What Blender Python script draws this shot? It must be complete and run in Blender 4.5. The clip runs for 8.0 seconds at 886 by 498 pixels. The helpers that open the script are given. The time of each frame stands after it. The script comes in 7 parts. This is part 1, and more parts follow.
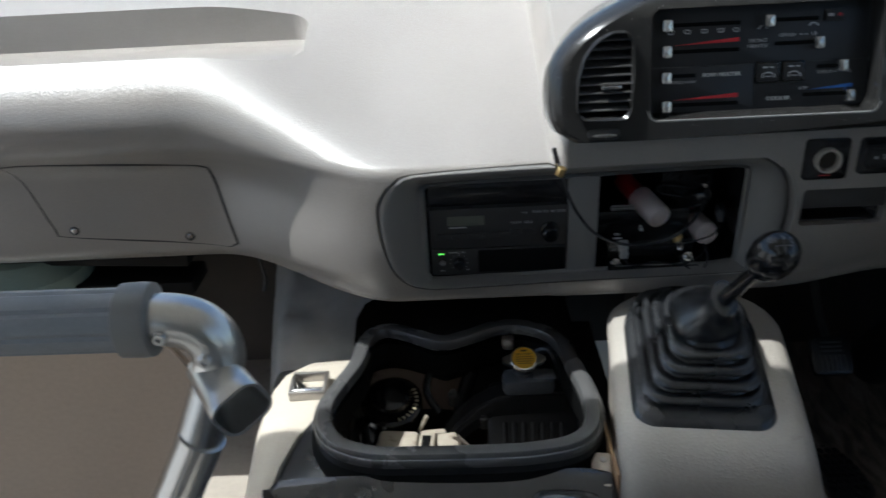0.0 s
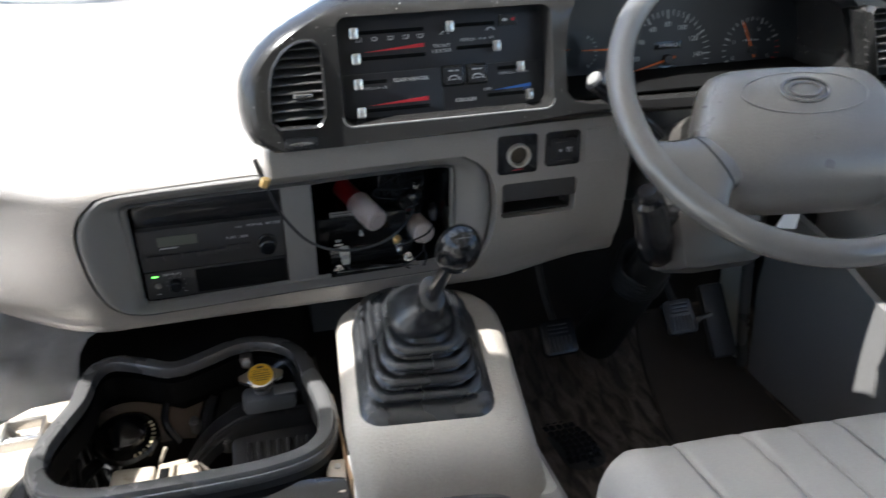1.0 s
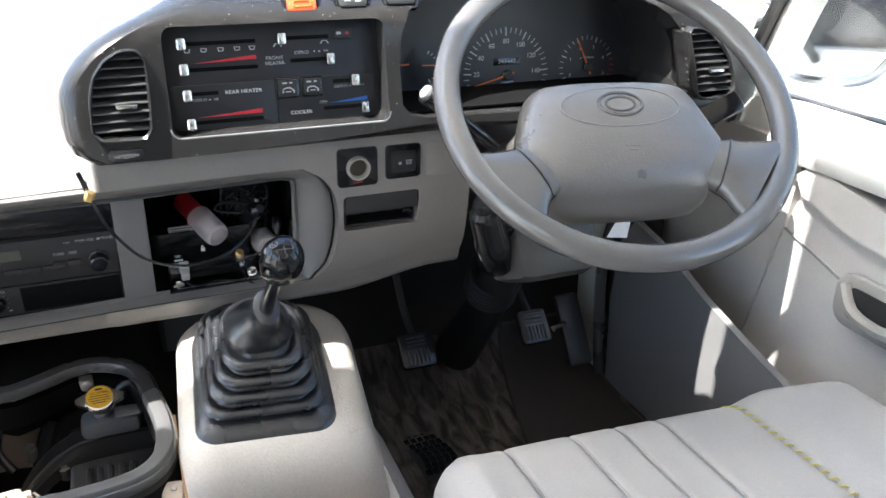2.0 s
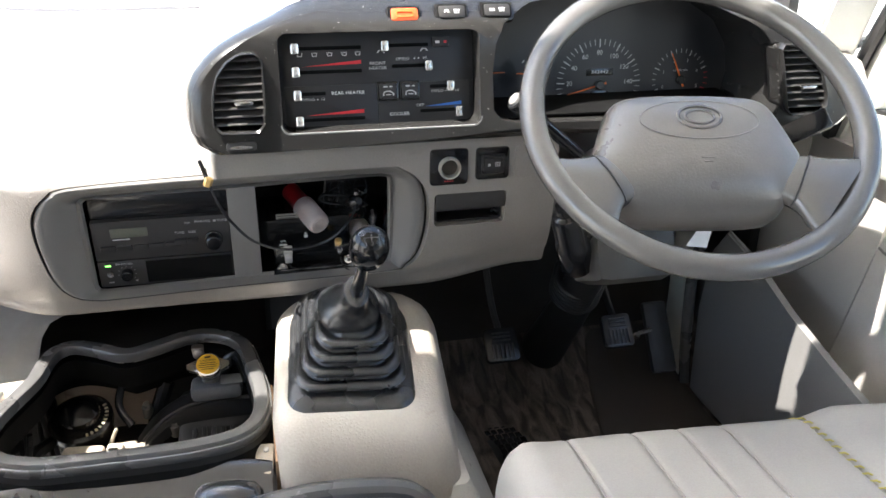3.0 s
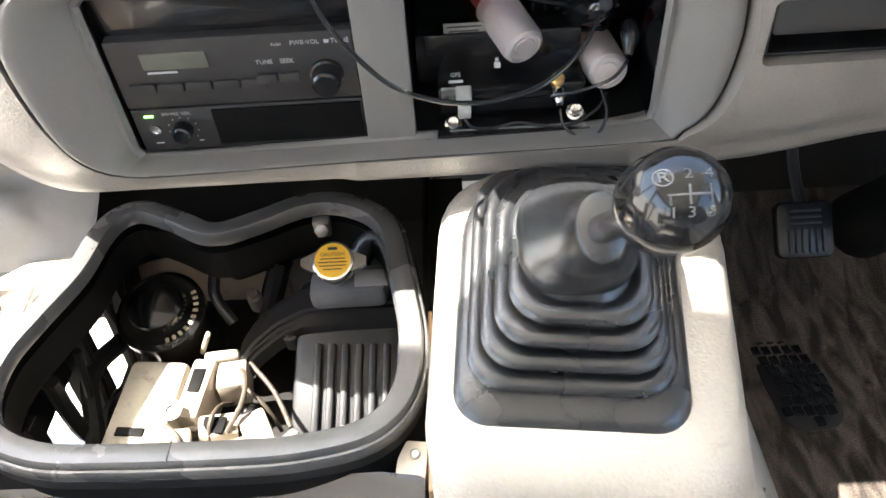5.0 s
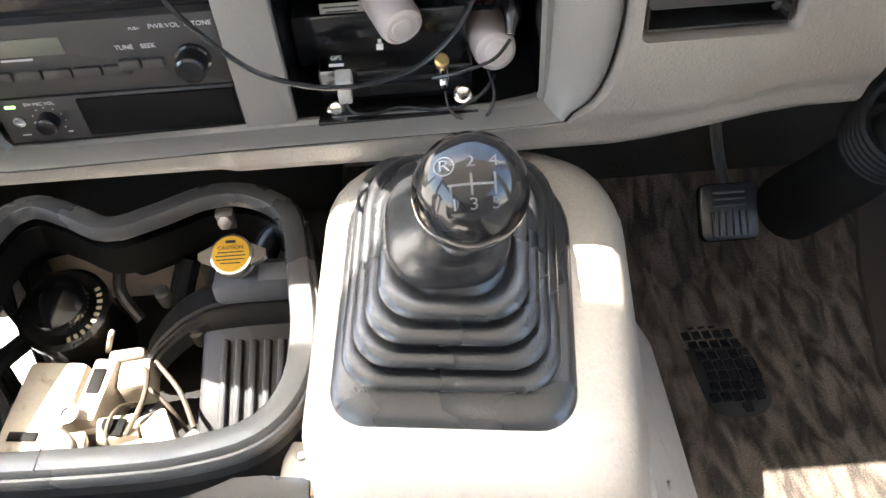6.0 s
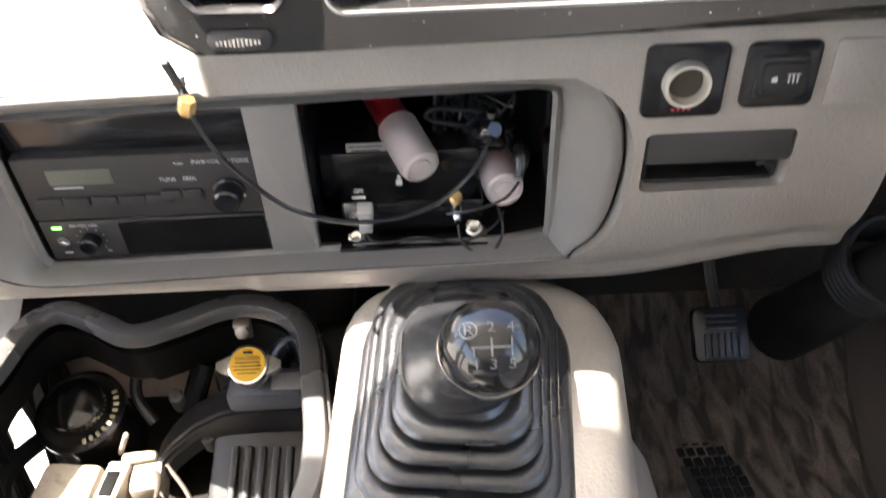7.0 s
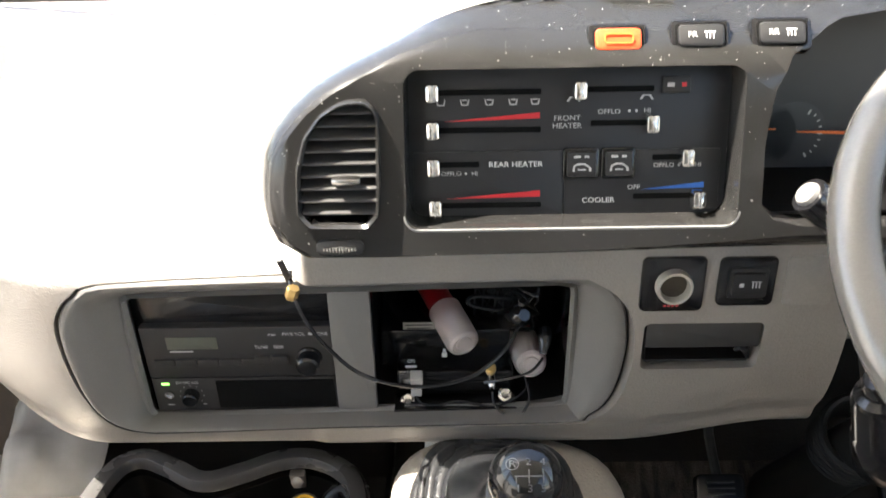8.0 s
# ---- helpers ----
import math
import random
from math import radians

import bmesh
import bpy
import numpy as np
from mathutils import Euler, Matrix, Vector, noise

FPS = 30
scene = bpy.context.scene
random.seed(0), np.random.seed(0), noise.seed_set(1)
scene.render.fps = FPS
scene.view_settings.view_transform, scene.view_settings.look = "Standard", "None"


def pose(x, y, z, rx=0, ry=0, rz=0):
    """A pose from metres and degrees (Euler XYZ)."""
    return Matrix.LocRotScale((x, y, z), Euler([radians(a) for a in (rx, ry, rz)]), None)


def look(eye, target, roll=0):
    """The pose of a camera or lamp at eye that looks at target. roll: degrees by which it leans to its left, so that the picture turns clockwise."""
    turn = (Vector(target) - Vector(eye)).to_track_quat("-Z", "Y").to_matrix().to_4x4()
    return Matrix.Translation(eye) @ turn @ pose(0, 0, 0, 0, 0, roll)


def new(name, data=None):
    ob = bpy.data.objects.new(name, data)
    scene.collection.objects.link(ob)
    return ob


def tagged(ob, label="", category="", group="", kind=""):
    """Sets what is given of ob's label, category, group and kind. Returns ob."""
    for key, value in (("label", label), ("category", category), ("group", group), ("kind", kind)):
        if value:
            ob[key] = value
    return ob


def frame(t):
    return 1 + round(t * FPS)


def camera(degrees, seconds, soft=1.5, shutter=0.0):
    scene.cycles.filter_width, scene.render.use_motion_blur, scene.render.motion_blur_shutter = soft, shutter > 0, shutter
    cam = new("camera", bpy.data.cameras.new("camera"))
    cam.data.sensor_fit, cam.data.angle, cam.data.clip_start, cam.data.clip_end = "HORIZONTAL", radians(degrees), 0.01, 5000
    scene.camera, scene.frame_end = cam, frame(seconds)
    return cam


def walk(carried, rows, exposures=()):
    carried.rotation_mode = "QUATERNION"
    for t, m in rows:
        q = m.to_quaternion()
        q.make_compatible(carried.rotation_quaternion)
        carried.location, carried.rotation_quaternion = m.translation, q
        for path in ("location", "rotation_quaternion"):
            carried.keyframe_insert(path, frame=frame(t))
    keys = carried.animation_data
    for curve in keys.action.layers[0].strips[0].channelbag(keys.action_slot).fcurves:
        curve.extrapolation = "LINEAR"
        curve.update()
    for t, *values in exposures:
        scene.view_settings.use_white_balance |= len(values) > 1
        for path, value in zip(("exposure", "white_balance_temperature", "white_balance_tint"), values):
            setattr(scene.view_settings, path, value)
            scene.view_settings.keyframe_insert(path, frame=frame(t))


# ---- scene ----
cam = camera(56.5, 8.0, shutter=0.3)
PATH = [
    (0, (0.041, 0.089, 0.997), (-0.005, 1.902, 0.155), -3.1),
    (0.5, (0.097, 0.092, 0.987), (0.308, 1.884, 0.126), -2.2),
    (1, (0.147, 0.076, 0.987), (0.59, 1.84, 0.155), -1.7),
    (1.5, (0.206, 0.07, 0.982), (0.875, 1.777, 0.184), -0.1),
    (1.7, (0.214, 0.068, 0.977), (0.932, 1.757, 0.181), 0.6),
    (2.8, (0.238, -0.033, 0.998), (0.682, 1.753, 0.213), 0.3),
    (3, (0.239, -0.033, 1.0), (0.66, 1.756, 0.211), 0.5),
    (3.5, (0.233, 0.141, 0.983), (0.577, 1.894, 0.083), 1.2),
    (4, (0.267, 0.347, 0.911), (0.409, 2.019, -0.177), -1.6),
    (4.2, (0.284, 0.41, 0.899), (0.369, 2.037, -0.261), -2.7),
    (5.3, (0.262, 0.58, 0.837), (0.203, 2.059, -0.508), -4.3),
    (5.5, (0.292, 0.58, 0.835), (0.239, 2.05, -0.519), -4.5),
    (6, (0.348, 0.59, 0.827), (0.333, 2.068, -0.521), -4.6),
    (6.5, (0.349, 0.588, 0.833), (0.354, 2.101, -0.475), -4.0),
    (7, (0.338, 0.57, 0.881), (0.344, 2.187, -0.296), -2.4),
    (7.5, (0.322, 0.506, 0.936), (0.325, 2.249, -0.045), -1.0),
    (8, (0.313, 0.43, 0.972), (0.293, 2.253, 0.149), -1.1),
]
EXPOSURES = [(0, 0.7, 5950, 5), (0.5, 1.25, 6000, 5), (1, 1.95, 6250, 9), (1.5, 2.7, 6200, 10), (3, 2.65, 6700, 10), (3.5, 2.65, 6700, 10), (4, 2.85, 6750, 10), (5.5, 3.82, 6950, 10), (6, 3.9, 7050, 11), (6.5, 3.9, 7250, 12), (7, 3.6, 7150, 15), (7.5, 3.5, 7200, 12), (8, 2.9, 7250, 10)]
walk(cam, [(t, look(eye, target, roll)) for t, eye, target, roll in PATH], EXPOSURES)

# ---- light: high sun from the left through the raked windscreen, clear sky ----
TO_SUN = Vector((-0.47, -0.036, 0.88)).normalized()
sun = new("sun", bpy.data.lights.new("sun", "SUN"))
sun.data.energy, sun.data.angle, sun.data.color = 3.4, radians(0.5), (1.0, 0.97, 0.93)
sun.rotation_euler = TO_SUN.to_track_quat("Z", "Y").to_euler()
world = bpy.data.worlds.new("sky")
world.use_nodes = True
scene.world = world
sky = world.node_tree.nodes.new("ShaderNodeTexSky")
sky.sky_type, sky.sun_disc = "NISHITA", False
sky.sun_elevation = math.asin(TO_SUN.z)
sky.sun_rotation = math.atan2(TO_SUN.x, TO_SUN.y)
world.node_tree.links.new(sky.outputs[0], world.node_tree.nodes["Background"].inputs[0])
world.node_tree.nodes["Background"].inputs[1].default_value = 0.10

# ---- mesh helpers ----
def V(*a):
    return Vector(a)


def thing(name, label, category, base=(0, 0, 0), group="", kind=""):
    ob = new(name)
    ob.empty_display_size = 0.02
    ob.location = base
    return tagged(ob, label, category, group, kind)


def base_of(ob):
    at = Vector((0, 0, 0))
    while ob:
        at = at + ob.location
        ob = ob.parent
    return at


def finish(name, bm, material, sharp=35):
    bmesh.ops.recalc_face_normals(bm, faces=bm.faces)
    me = bpy.data.meshes.new(name)
    bm.to_mesh(me)
    bm.free()
    me.materials.append(material)
    me.polygons.foreach_set("use_smooth", [True] * len(me.polygons))
    me.set_sharp_from_angle(angle=radians(sharp))
    return me


def part(name, bm, material, parent, label="", sharp=35):
    bmesh.ops.translate(bm, verts=bm.verts, vec=-base_of(parent))
    ob = new(name, finish(name, bm, material, sharp))
    ob.parent = parent
    return tagged(ob, label)


def solid(name, bm, material, label="", category="", kind="structure", sharp=35, group=""):
    ob = new(name, finish(name, bm, material, sharp))
    return tagged(ob, label, category, group, kind)


def loft(bm, loops, cap0=True, cap1=True, closed=True):
    rows = [[bm.verts.new(p) for p in lp] for lp in loops]
    n = len(rows[0])
    for a, b in zip(rows, rows[1:]):
        for i in range(n if closed else n - 1):
            j = (i + 1) % n
            bm.faces.new((a[i], a[j], b[j], b[i]))
    if cap0:
        bm.faces.new(rows[0])
    if cap1:
        bm.faces.new(rows[-1])
    return bm


def rrect(w, h, r, n=5):
    """A rounded rectangle round the origin, anticlockwise."""
    r = min(r, w / 2 - 1e-5, h / 2 - 1e-5)
    out = []
    for cx, cy, a0 in ((w / 2 - r, h / 2 - r, 0), (-w / 2 + r, h / 2 - r, 90), (-w / 2 + r, -h / 2 + r, 180), (w / 2 - r, -h / 2 + r, 270)):
        for k in range(n + 1):
            a = radians(a0 + 90 * k / n)
            out.append((cx + r * math.cos(a), cy + r * math.sin(a)))
    return out


def slab(bm, m, w, h, d, r=0.002, bev=0.001, at=(0, 0, 0), n=4):
    """A rounded plate in the plane of m, from depth 0 up to d along its normal, with softened front edges."""
    m = m @ Matrix.Translation(at)
    bev = min(bev, d * 0.45, w * 0.3, h * 0.3)
    loops = []
    for inset, z in ((0, 0), (0, d - bev), (bev * 0.3, d - bev * 0.3), (bev, d)):
        loops.append([m @ V(x, y, z) for x, y in rrect(w - 2 * inset, h - 2 * inset, max(r - inset, 0.0002), n)])
    return loft(bm, loops)


def boxy(bm, centre, size, bev=0.003, rot=(0, 0, 0)):
    """A box with bevelled edges."""
    m = pose(*centre, *rot)
    got = bmesh.ops.create_cube(bm, size=1, matrix=m @ Matrix.Diagonal((*size, 1)))
    if bev:
        edges = list({e for v in got["verts"] for e in v.link_edges})
        bmesh.ops.bevel(bm, geom=edges, offset=bev, segments=2, affect="EDGES", profile=0.5, clamp_overlap=True)
    return bm


def lathe(bm, m, profile, seg=24):
    loops = []
    for r, h in profile:
        loops.append([m @ V(max(r, 1e-5) * math.cos(2 * math.pi * k / seg), max(r, 1e-5) * math.sin(2 * math.pi * k / seg), h) for k in range(seg)])
    return loft(bm, loops)


def spline(points, n=6, closed=False):
    """Catmull-Rom through the points."""
    p = [Vector(q) for q in points]
    out = []
    c = len(p)
    for i in range(c if closed else c - 1):
        if closed:
            a, b, d, e = p[i - 1], p[i], p[(i + 1) % c], p[(i + 2) % c]
        else:
            a, b, d, e = p[max(i - 1, 0)], p[i], p[i + 1], p[min(i + 2, c - 1)]
        for k in range(n):
            t = k / n
            out.append(0.5 * (2 * b + (d - a) * t + (2 * a - 5 * b + 4 * d - e) * t * t + (3 * b - a - 3 * d + e) * t ** 3))
    if not closed:
        out.append(p[-1])
    return out


def tube(bm, points, radius, seg=10, closed=False, section=None):
    """A round (or shaped) tube along points; radius may be a list."""
    p = [Vector(q) for q in points]
    c = len(p)
    radii = radius if isinstance(radius, (list, tuple)) else [radius] * c
    side = None
    loops = []
    for i in range(c):
        t = (p[(i + 1) % c] - p[i - 1]) if closed or 0 < i < c - 1 else (p[1] - p[0] if i == 0 else p[-1] - p[-2])
        t.normalize()
        if side is None:
            side = t.orthogonal().normalized()
        side = (side - t * side.dot(t)).normalized()
        up = t.cross(side)
        shape = section or [(math.cos(2 * math.pi * k / seg), math.sin(2 * math.pi * k / seg)) for k in range(seg)]
        loops.append([p[i] + (side * x + up * y) * radii[i] for x, y in shape])
    if closed:
        # match the last ring to the first before joining
        n = len(loops[0])
        shift = min(range(n), key=lambda s: sum((loops[0][(k + s) % n] - loops[-1][k]).length for k in range(0, n, 2)))
        loops.append([loops[0][(k + shift) % n] for k in range(n)])
        rows = [[bm.verts.new(q) for q in lp] for lp in loops[:-1]]
        rows.append([rows[0][(k + shift) % n] for k in range(n)])
        for a, b in zip(rows, rows[1:]):
            for k in range(n):
                bm.faces.new((a[k], a[(k + 1) % n], b[(k + 1) % n], b[k]))
        return bm
    return loft(bm, loops)


def rod(bm, a, b, r0, r1=None, seg=14):
    return tube(bm, [a, b], [r0, r0 if r1 is None else r1], seg)


def cut(ob, cutters):
    """Takes the closed shapes in cutters out of a mesh object."""
    for bm in cutters:
        bmesh.ops.recalc_face_normals(bm, faces=bm.faces)
        me = bpy.data.meshes.new("cutter")
        bm.to_mesh(me)
        bm.free()
        tool = new("cutter", me)
        mod = ob.modifiers.new("cut", "BOOLEAN")
        mod.operation, mod.solver, mod.object = "DIFFERENCE", "EXACT", tool
        dg = bpy.context.evaluated_depsgraph_get()
        done = bpy.data.meshes.new_from_object(ob.evaluated_get(dg))
        ob.modifiers.clear()
        ob.data = done
        bpy.data.objects.remove(tool)
    ob.data.polygons.foreach_set("use_smooth", [True] * len(ob.data.polygons))
    ob.data.set_sharp_from_angle(angle=radians(30))
    return ob


def words(bm, text, size, m, at=(0, 0), thick=0.0002, wide=1.0):
    """Lettering in the built-in font, centred at `at` in the plane of m."""
    cu = bpy.data.curves.new("words", "FONT")
    cu.body, cu.size, cu.align_x, cu.align_y, cu.extrude = text, size, "CENTER", "CENTER", thick
    cu.resolution_u = 3
    ob = bpy.data.objects.new("words", cu)
    me = bpy.data.meshes.new_from_object(ob)
    me.transform(m @ Matrix.Translation((at[0], at[1], 0.0004)) @ Matrix.Diagonal((wide, 1, 1, 1)))
    bm.from_mesh(me)
    bpy.data.objects.remove(ob)
    bpy.data.curves.remove(cu)
    bpy.data.meshes.remove(me)
    return bm


def flat(bm, m, w, h, at=(0, 0), d=0.0004):
    """A thin printed bar in the plane of m."""
    return slab(bm, m, w, h, d, 0.0003, 0.0001, (at[0], at[1], 0), 1)


def shape2d(bm, m, pts, d=0.0005):
    return loft(bm, [[m @ V(x, y, 0) for x, y in pts], [m @ V(x, y, d) for x, y in pts]])


def smooth01(t):
    t = max(0.0, min(1.0, t))
    return t * t * (3 - 2 * t)


def polar(pts, centre, n):
    """The outline pts seen from centre at n even angles."""
    out = []
    for k in range(n):
        a = 2 * math.pi * k / n
        d = (math.cos(a), math.sin(a))
        best = None
        for (x0, y0), (x1, y1) in zip(pts, pts[1:] + pts[:1]):
            ax, ay, ex, ey = x0 - centre[0], y0 - centre[1], x1 - x0, y1 - y0
            det = d[0] * -ey + ex * d[1]
            if abs(det) < 1e-12:
                continue
            s = (ax * -ey + ex * ay) / det
            u = (d[0] * ay - d[1] * ax) / det
            if s > 0 and -1e-6 <= u <= 1 + 1e-6:
                best = s if best is None else max(best, s)
        out.append((centre[0] + d[0] * best, centre[1] + d[1] * best))
    return out


# ---- materials ----
def mat(name, col, rough=0.5, metal=0.0, var=0.12, scale=9.0, bump=0.0, fine=350.0, kind="noise", depth=0.0006, spec=0.5, coat=0.0, dirt=None, dirt_amount=0.5, glow=0.0, specks=None):
    """A surface with large-scale unevenness, fine relief and, where given, patches of dirt or wear."""
    m = bpy.data.materials.new(name)
    m.use_nodes = True
    nt = m.node_tree
    b = nt.nodes["Principled BSDF"]
    co = nt.nodes.new("ShaderNodeTexCoord")
    big = nt.nodes.new("ShaderNodeTexNoise")
    big.inputs["Scale"].default_value, big.inputs["Detail"].default_value = scale, 6
    nt.links.new(co.outputs["Object"], big.inputs["Vector"])
    ramp = nt.nodes.new("ShaderNodeMix")
    ramp.data_type = "RGBA"
    ramp.inputs[6].default_value = (*[c * (1 - var) for c in col], 1)
    ramp.inputs[7].default_value = (*[min(c * (1 + var), 1) for c in col], 1)
    nt.links.new(big.outputs["Fac"], ramp.inputs[0])
    colour = ramp.outputs[2]
    small = nt.nodes.new("ShaderNodeTexNoise")
    small.inputs["Scale"].default_value, small.inputs["Detail"].default_value = fine, 3
    nt.links.new(co.outputs["Object"], small.inputs["Vector"])
    tint = nt.nodes.new("ShaderNodeMix")
    tint.data_type, tint.blend_type = "RGBA", "OVERLAY"
    tint.inputs[0].default_value = 0.12
    nt.links.new(colour, tint.inputs[6])
    nt.links.new(small.outputs["Fac"], tint.inputs[7])
    colour = tint.outputs[2]
    if dirt:
        spots = nt.nodes.new("ShaderNodeTexNoise")
        spots.inputs["Scale"].default_value, spots.inputs["Detail"].default_value, spots.inputs["Roughness"].default_value = scale * 2.3, 9, 0.7
        nt.links.new(co.outputs["Object"], spots.inputs["Vector"])
        edge = nt.nodes.new("ShaderNodeMapRange")
        edge.inputs[1].default_value, edge.inputs[2].default_value = 0.68 - 0.3 * dirt_amount, 0.82 - 0.2 * dirt_amount
        edge.inputs[4].default_value = 0.85
        nt.links.new(spots.outputs["Fac"], edge.inputs[0])
        mix = nt.nodes.new("ShaderNodeMix")
        mix.data_type = "RGBA"
        mix.inputs[7].default_value = (*dirt, 1)
        nt.links.new(edge.outputs[0], mix.inputs[0])
        nt.links.new(colour, mix.inputs[6])
        colour = mix.outputs[2]
    if specks:
        dots = nt.nodes.new("ShaderNodeTexNoise")
        dots.inputs["Scale"].default_value, dots.inputs["Detail"].default_value = 420, 2
        nt.links.new(co.outputs["Object"], dots.inputs["Vector"])
        lim2 = nt.nodes.new("ShaderNodeMapRange")
        lim2.inputs[1].default_value, lim2.inputs[2].default_value = 0.735, 0.76
        nt.links.new(dots.outputs["Fac"], lim2.inputs[0])
        mix2 = nt.nodes.new("ShaderNodeMix")
        mix2.data_type = "RGBA"
        mix2.inputs[7].default_value = (*specks, 1)
        nt.links.new(lim2.outputs[0], mix2.inputs[0])
        nt.links.new(colour, mix2.inputs[6])
        colour = mix2.outputs[2]
    nt.links.new(colour, b.inputs["Base Color"])
    rr = nt.nodes.new("ShaderNodeMapRange")
    rr.inputs[3].default_value, rr.inputs[4].default_value = max(rough - 0.08, 0.02), min(rough + 0.08, 1)
    nt.links.new(big.outputs["Fac"], rr.inputs[0])
    nt.links.new(rr.outputs[0], b.inputs["Roughness"])
    b.inputs["Metallic"].default_value = metal
    b.inputs["Specular IOR Level"].default_value = spec
    b.inputs["Coat Weight"].default_value = coat
    if glow:
        nt.links.new(colour, b.inputs["Emission Color"])
        b.inputs["Emission Strength"].default_value = glow
    if bump:
        bp = nt.nodes.new("ShaderNodeBump")
        bp.inputs["Strength"].default_value, bp.inputs["Distance"].default_value = bump, depth * 0.35
        if kind == "leather":
            vo = nt.nodes.new("ShaderNodeTexVoronoi")
            vo.feature = "F1"
            vo.inputs["Scale"].default_value = fine
            warp = nt.nodes.new("ShaderNodeMixRGB")
            warp.inputs[0].default_value = 0.004
            nt.links.new(co.outputs["Object"], warp.inputs[1])
            nt.links.new(small.outputs["Color"], warp.inputs[2])
            nt.links.new(warp.outputs[0], vo.inputs["Vector"])
            lim = nt.nodes.new("ShaderNodeMapRange")
            lim.inputs[2].default_value, lim.inputs[3].default_value, lim.inputs[4].default_value = 0.6, 1.0, 0.0
            nt.links.new(vo.outputs["Distance"], lim.inputs[0])
            nt.links.new(lim.outputs[0], bp.inputs["Height"])
        else:
            nt.links.new(small.outputs["Fac"], bp.inputs["Height"])
        nt.links.new(bp.outputs[0], b.inputs["Normal"])
    return m


def glass(name, tint=(1, 1, 1), rough=0.0):
    m = bpy.data.materials.new(name)
    m.use_nodes = True
    b = m.node_tree.nodes["Principled BSDF"]
    b.inputs["Base Color"].default_value = (*tint, 1)
    b.inputs["Transmission Weight"].default_value = 1
    b.inputs["Roughness"].default_value = rough
    b.inputs["IOR"].default_value = 1.45
    return m


DASH = mat("dash_plastic", (0.268, 0.246, 0.223), 0.31, bump=0.7, fine=360, kind="leather", var=0.08, depth=0.0009, spec=1.0)
TRIM = mat("trim_plastic", (0.30, 0.28, 0.255), 0.45, bump=0.15, fine=700, var=0.06, depth=0.0003)
TRIM2 = mat("bezel_paint", (0.185, 0.177, 0.168), 0.38, bump=0.08, fine=900, var=0.06, depth=0.0002)
KICK = mat("kick_plastic", (0.20, 0.195, 0.19), 0.5, bump=0.15, fine=500, var=0.08)
COLP = mat("column_plastic", (0.060, 0.055, 0.050), 0.4, bump=0.2, fine=600, kind="leather", var=0.08, depth=0.0003)
POD = mat("pod_paint", (0.021, 0.0205, 0.020), 0.19, bump=0.1, fine=600, var=0.12, depth=0.0003, spec=0.45, coat=0.12, specks=(0.55, 0.54, 0.52))
BLACK = mat("black_plastic", (0.018, 0.018, 0.019), 0.45, bump=0.12, fine=800, var=0.2)
PANEL = mat("control_face", (0.014, 0.015, 0.018), 0.42, bump=0.05, fine=900, var=0.15)
RADIOF = mat("radio_face", (0.030, 0.029, 0.029), 0.5, bump=0.1, fine=900, var=0.15)
GLOSS = mat("gloss_black", (0.008, 0.008, 0.009), 0.17, var=0.1, coat=0.25)
RUBBER = mat("boot_rubber", (0.020, 0.021, 0.024), 0.24, bump=0.35, fine=520, kind="leather", var=0.25, depth=0.0004, dirt=(0.12, 0.10, 0.08), dirt_amount=0.02)
BOOT = mat("lever_boot", (0.019, 0.020, 0.022), 0.27, spec=0.85, bump=0.8, fine=460, kind="leather", var=0.10, depth=0.0004)
SEAL = mat("seal_rubber", (0.085, 0.084, 0.083), 0.28, bump=0.15, fine=500, var=0.3, depth=0.0004, spec=0.7, dirt=(0.12, 0.11, 0.10), dirt_amount=0.1)
CREAM = mat("cream_vinyl", (0.385, 0.350, 0.305), 0.42, bump=0.5, fine=260, kind="leather", var=0.10, depth=0.0014, dirt=(0.22, 0.18, 0.13), dirt_amount=0.2)
DECK = mat("engine_deck", (0.56, 0.50, 0.41), 0.55, bump=0.2, fine=300, var=0.12, dirt=(0.16, 0.10, 0.06), dirt_amount=0.2)
VINYL = mat("floor_vinyl", (0.40, 0.385, 0.36), 0.5, bump=0.35, fine=60, var=0.2, depth=0.003, dirt=(0.16, 0.14, 0.12), dirt_amount=0.2)
CHROME = mat("chrome", (0.75, 0.74, 0.72), 0.16, metal=1, var=0.06)
STEEL = mat("worn_steel", (0.42, 0.40, 0.38), 0.38, metal=0.9, var=0.25, dirt=(0.15, 0.09, 0.05), dirt_amount=0.15)
SATIN = mat("satin_steel", (0.55, 0.54, 0.53), 0.25, metal=1, var=0.1)
CASTAL = mat("cast_alloy", (0.115, 0.11, 0.103), 0.5, metal=0.2, bump=0.4, fine=250, var=0.3, dirt=(0.06, 0.05, 0.04), dirt_amount=0.35)
GRIMY = mat("engine_grime", (0.014, 0.013, 0.012), 0.6, spec=0.2, bump=0.5, fine=120, var=0.5, dirt=(0.05, 0.038, 0.028), dirt_amount=0.25)
DARKMETAL = mat("black_enamel", (0.03, 0.03, 0.032), 0.18, spec=0.8, coat=0.4, bump=0.25, fine=40, var=0.3, depth=0.002, dirt=(0.10, 0.09, 0.075), dirt_amount=0.2)
SEATV = mat("seat_vinyl", (0.37, 0.345, 0.315), 0.55, bump=0.6, fine=420, var=0.06, depth=0.0006)
WHEELP = mat("wheel_leather", (0.105, 0.100, 0.095), 0.21, spec=1.0, bump=0.10, fine=650, kind="leather", var=0.08, depth=0.0003)
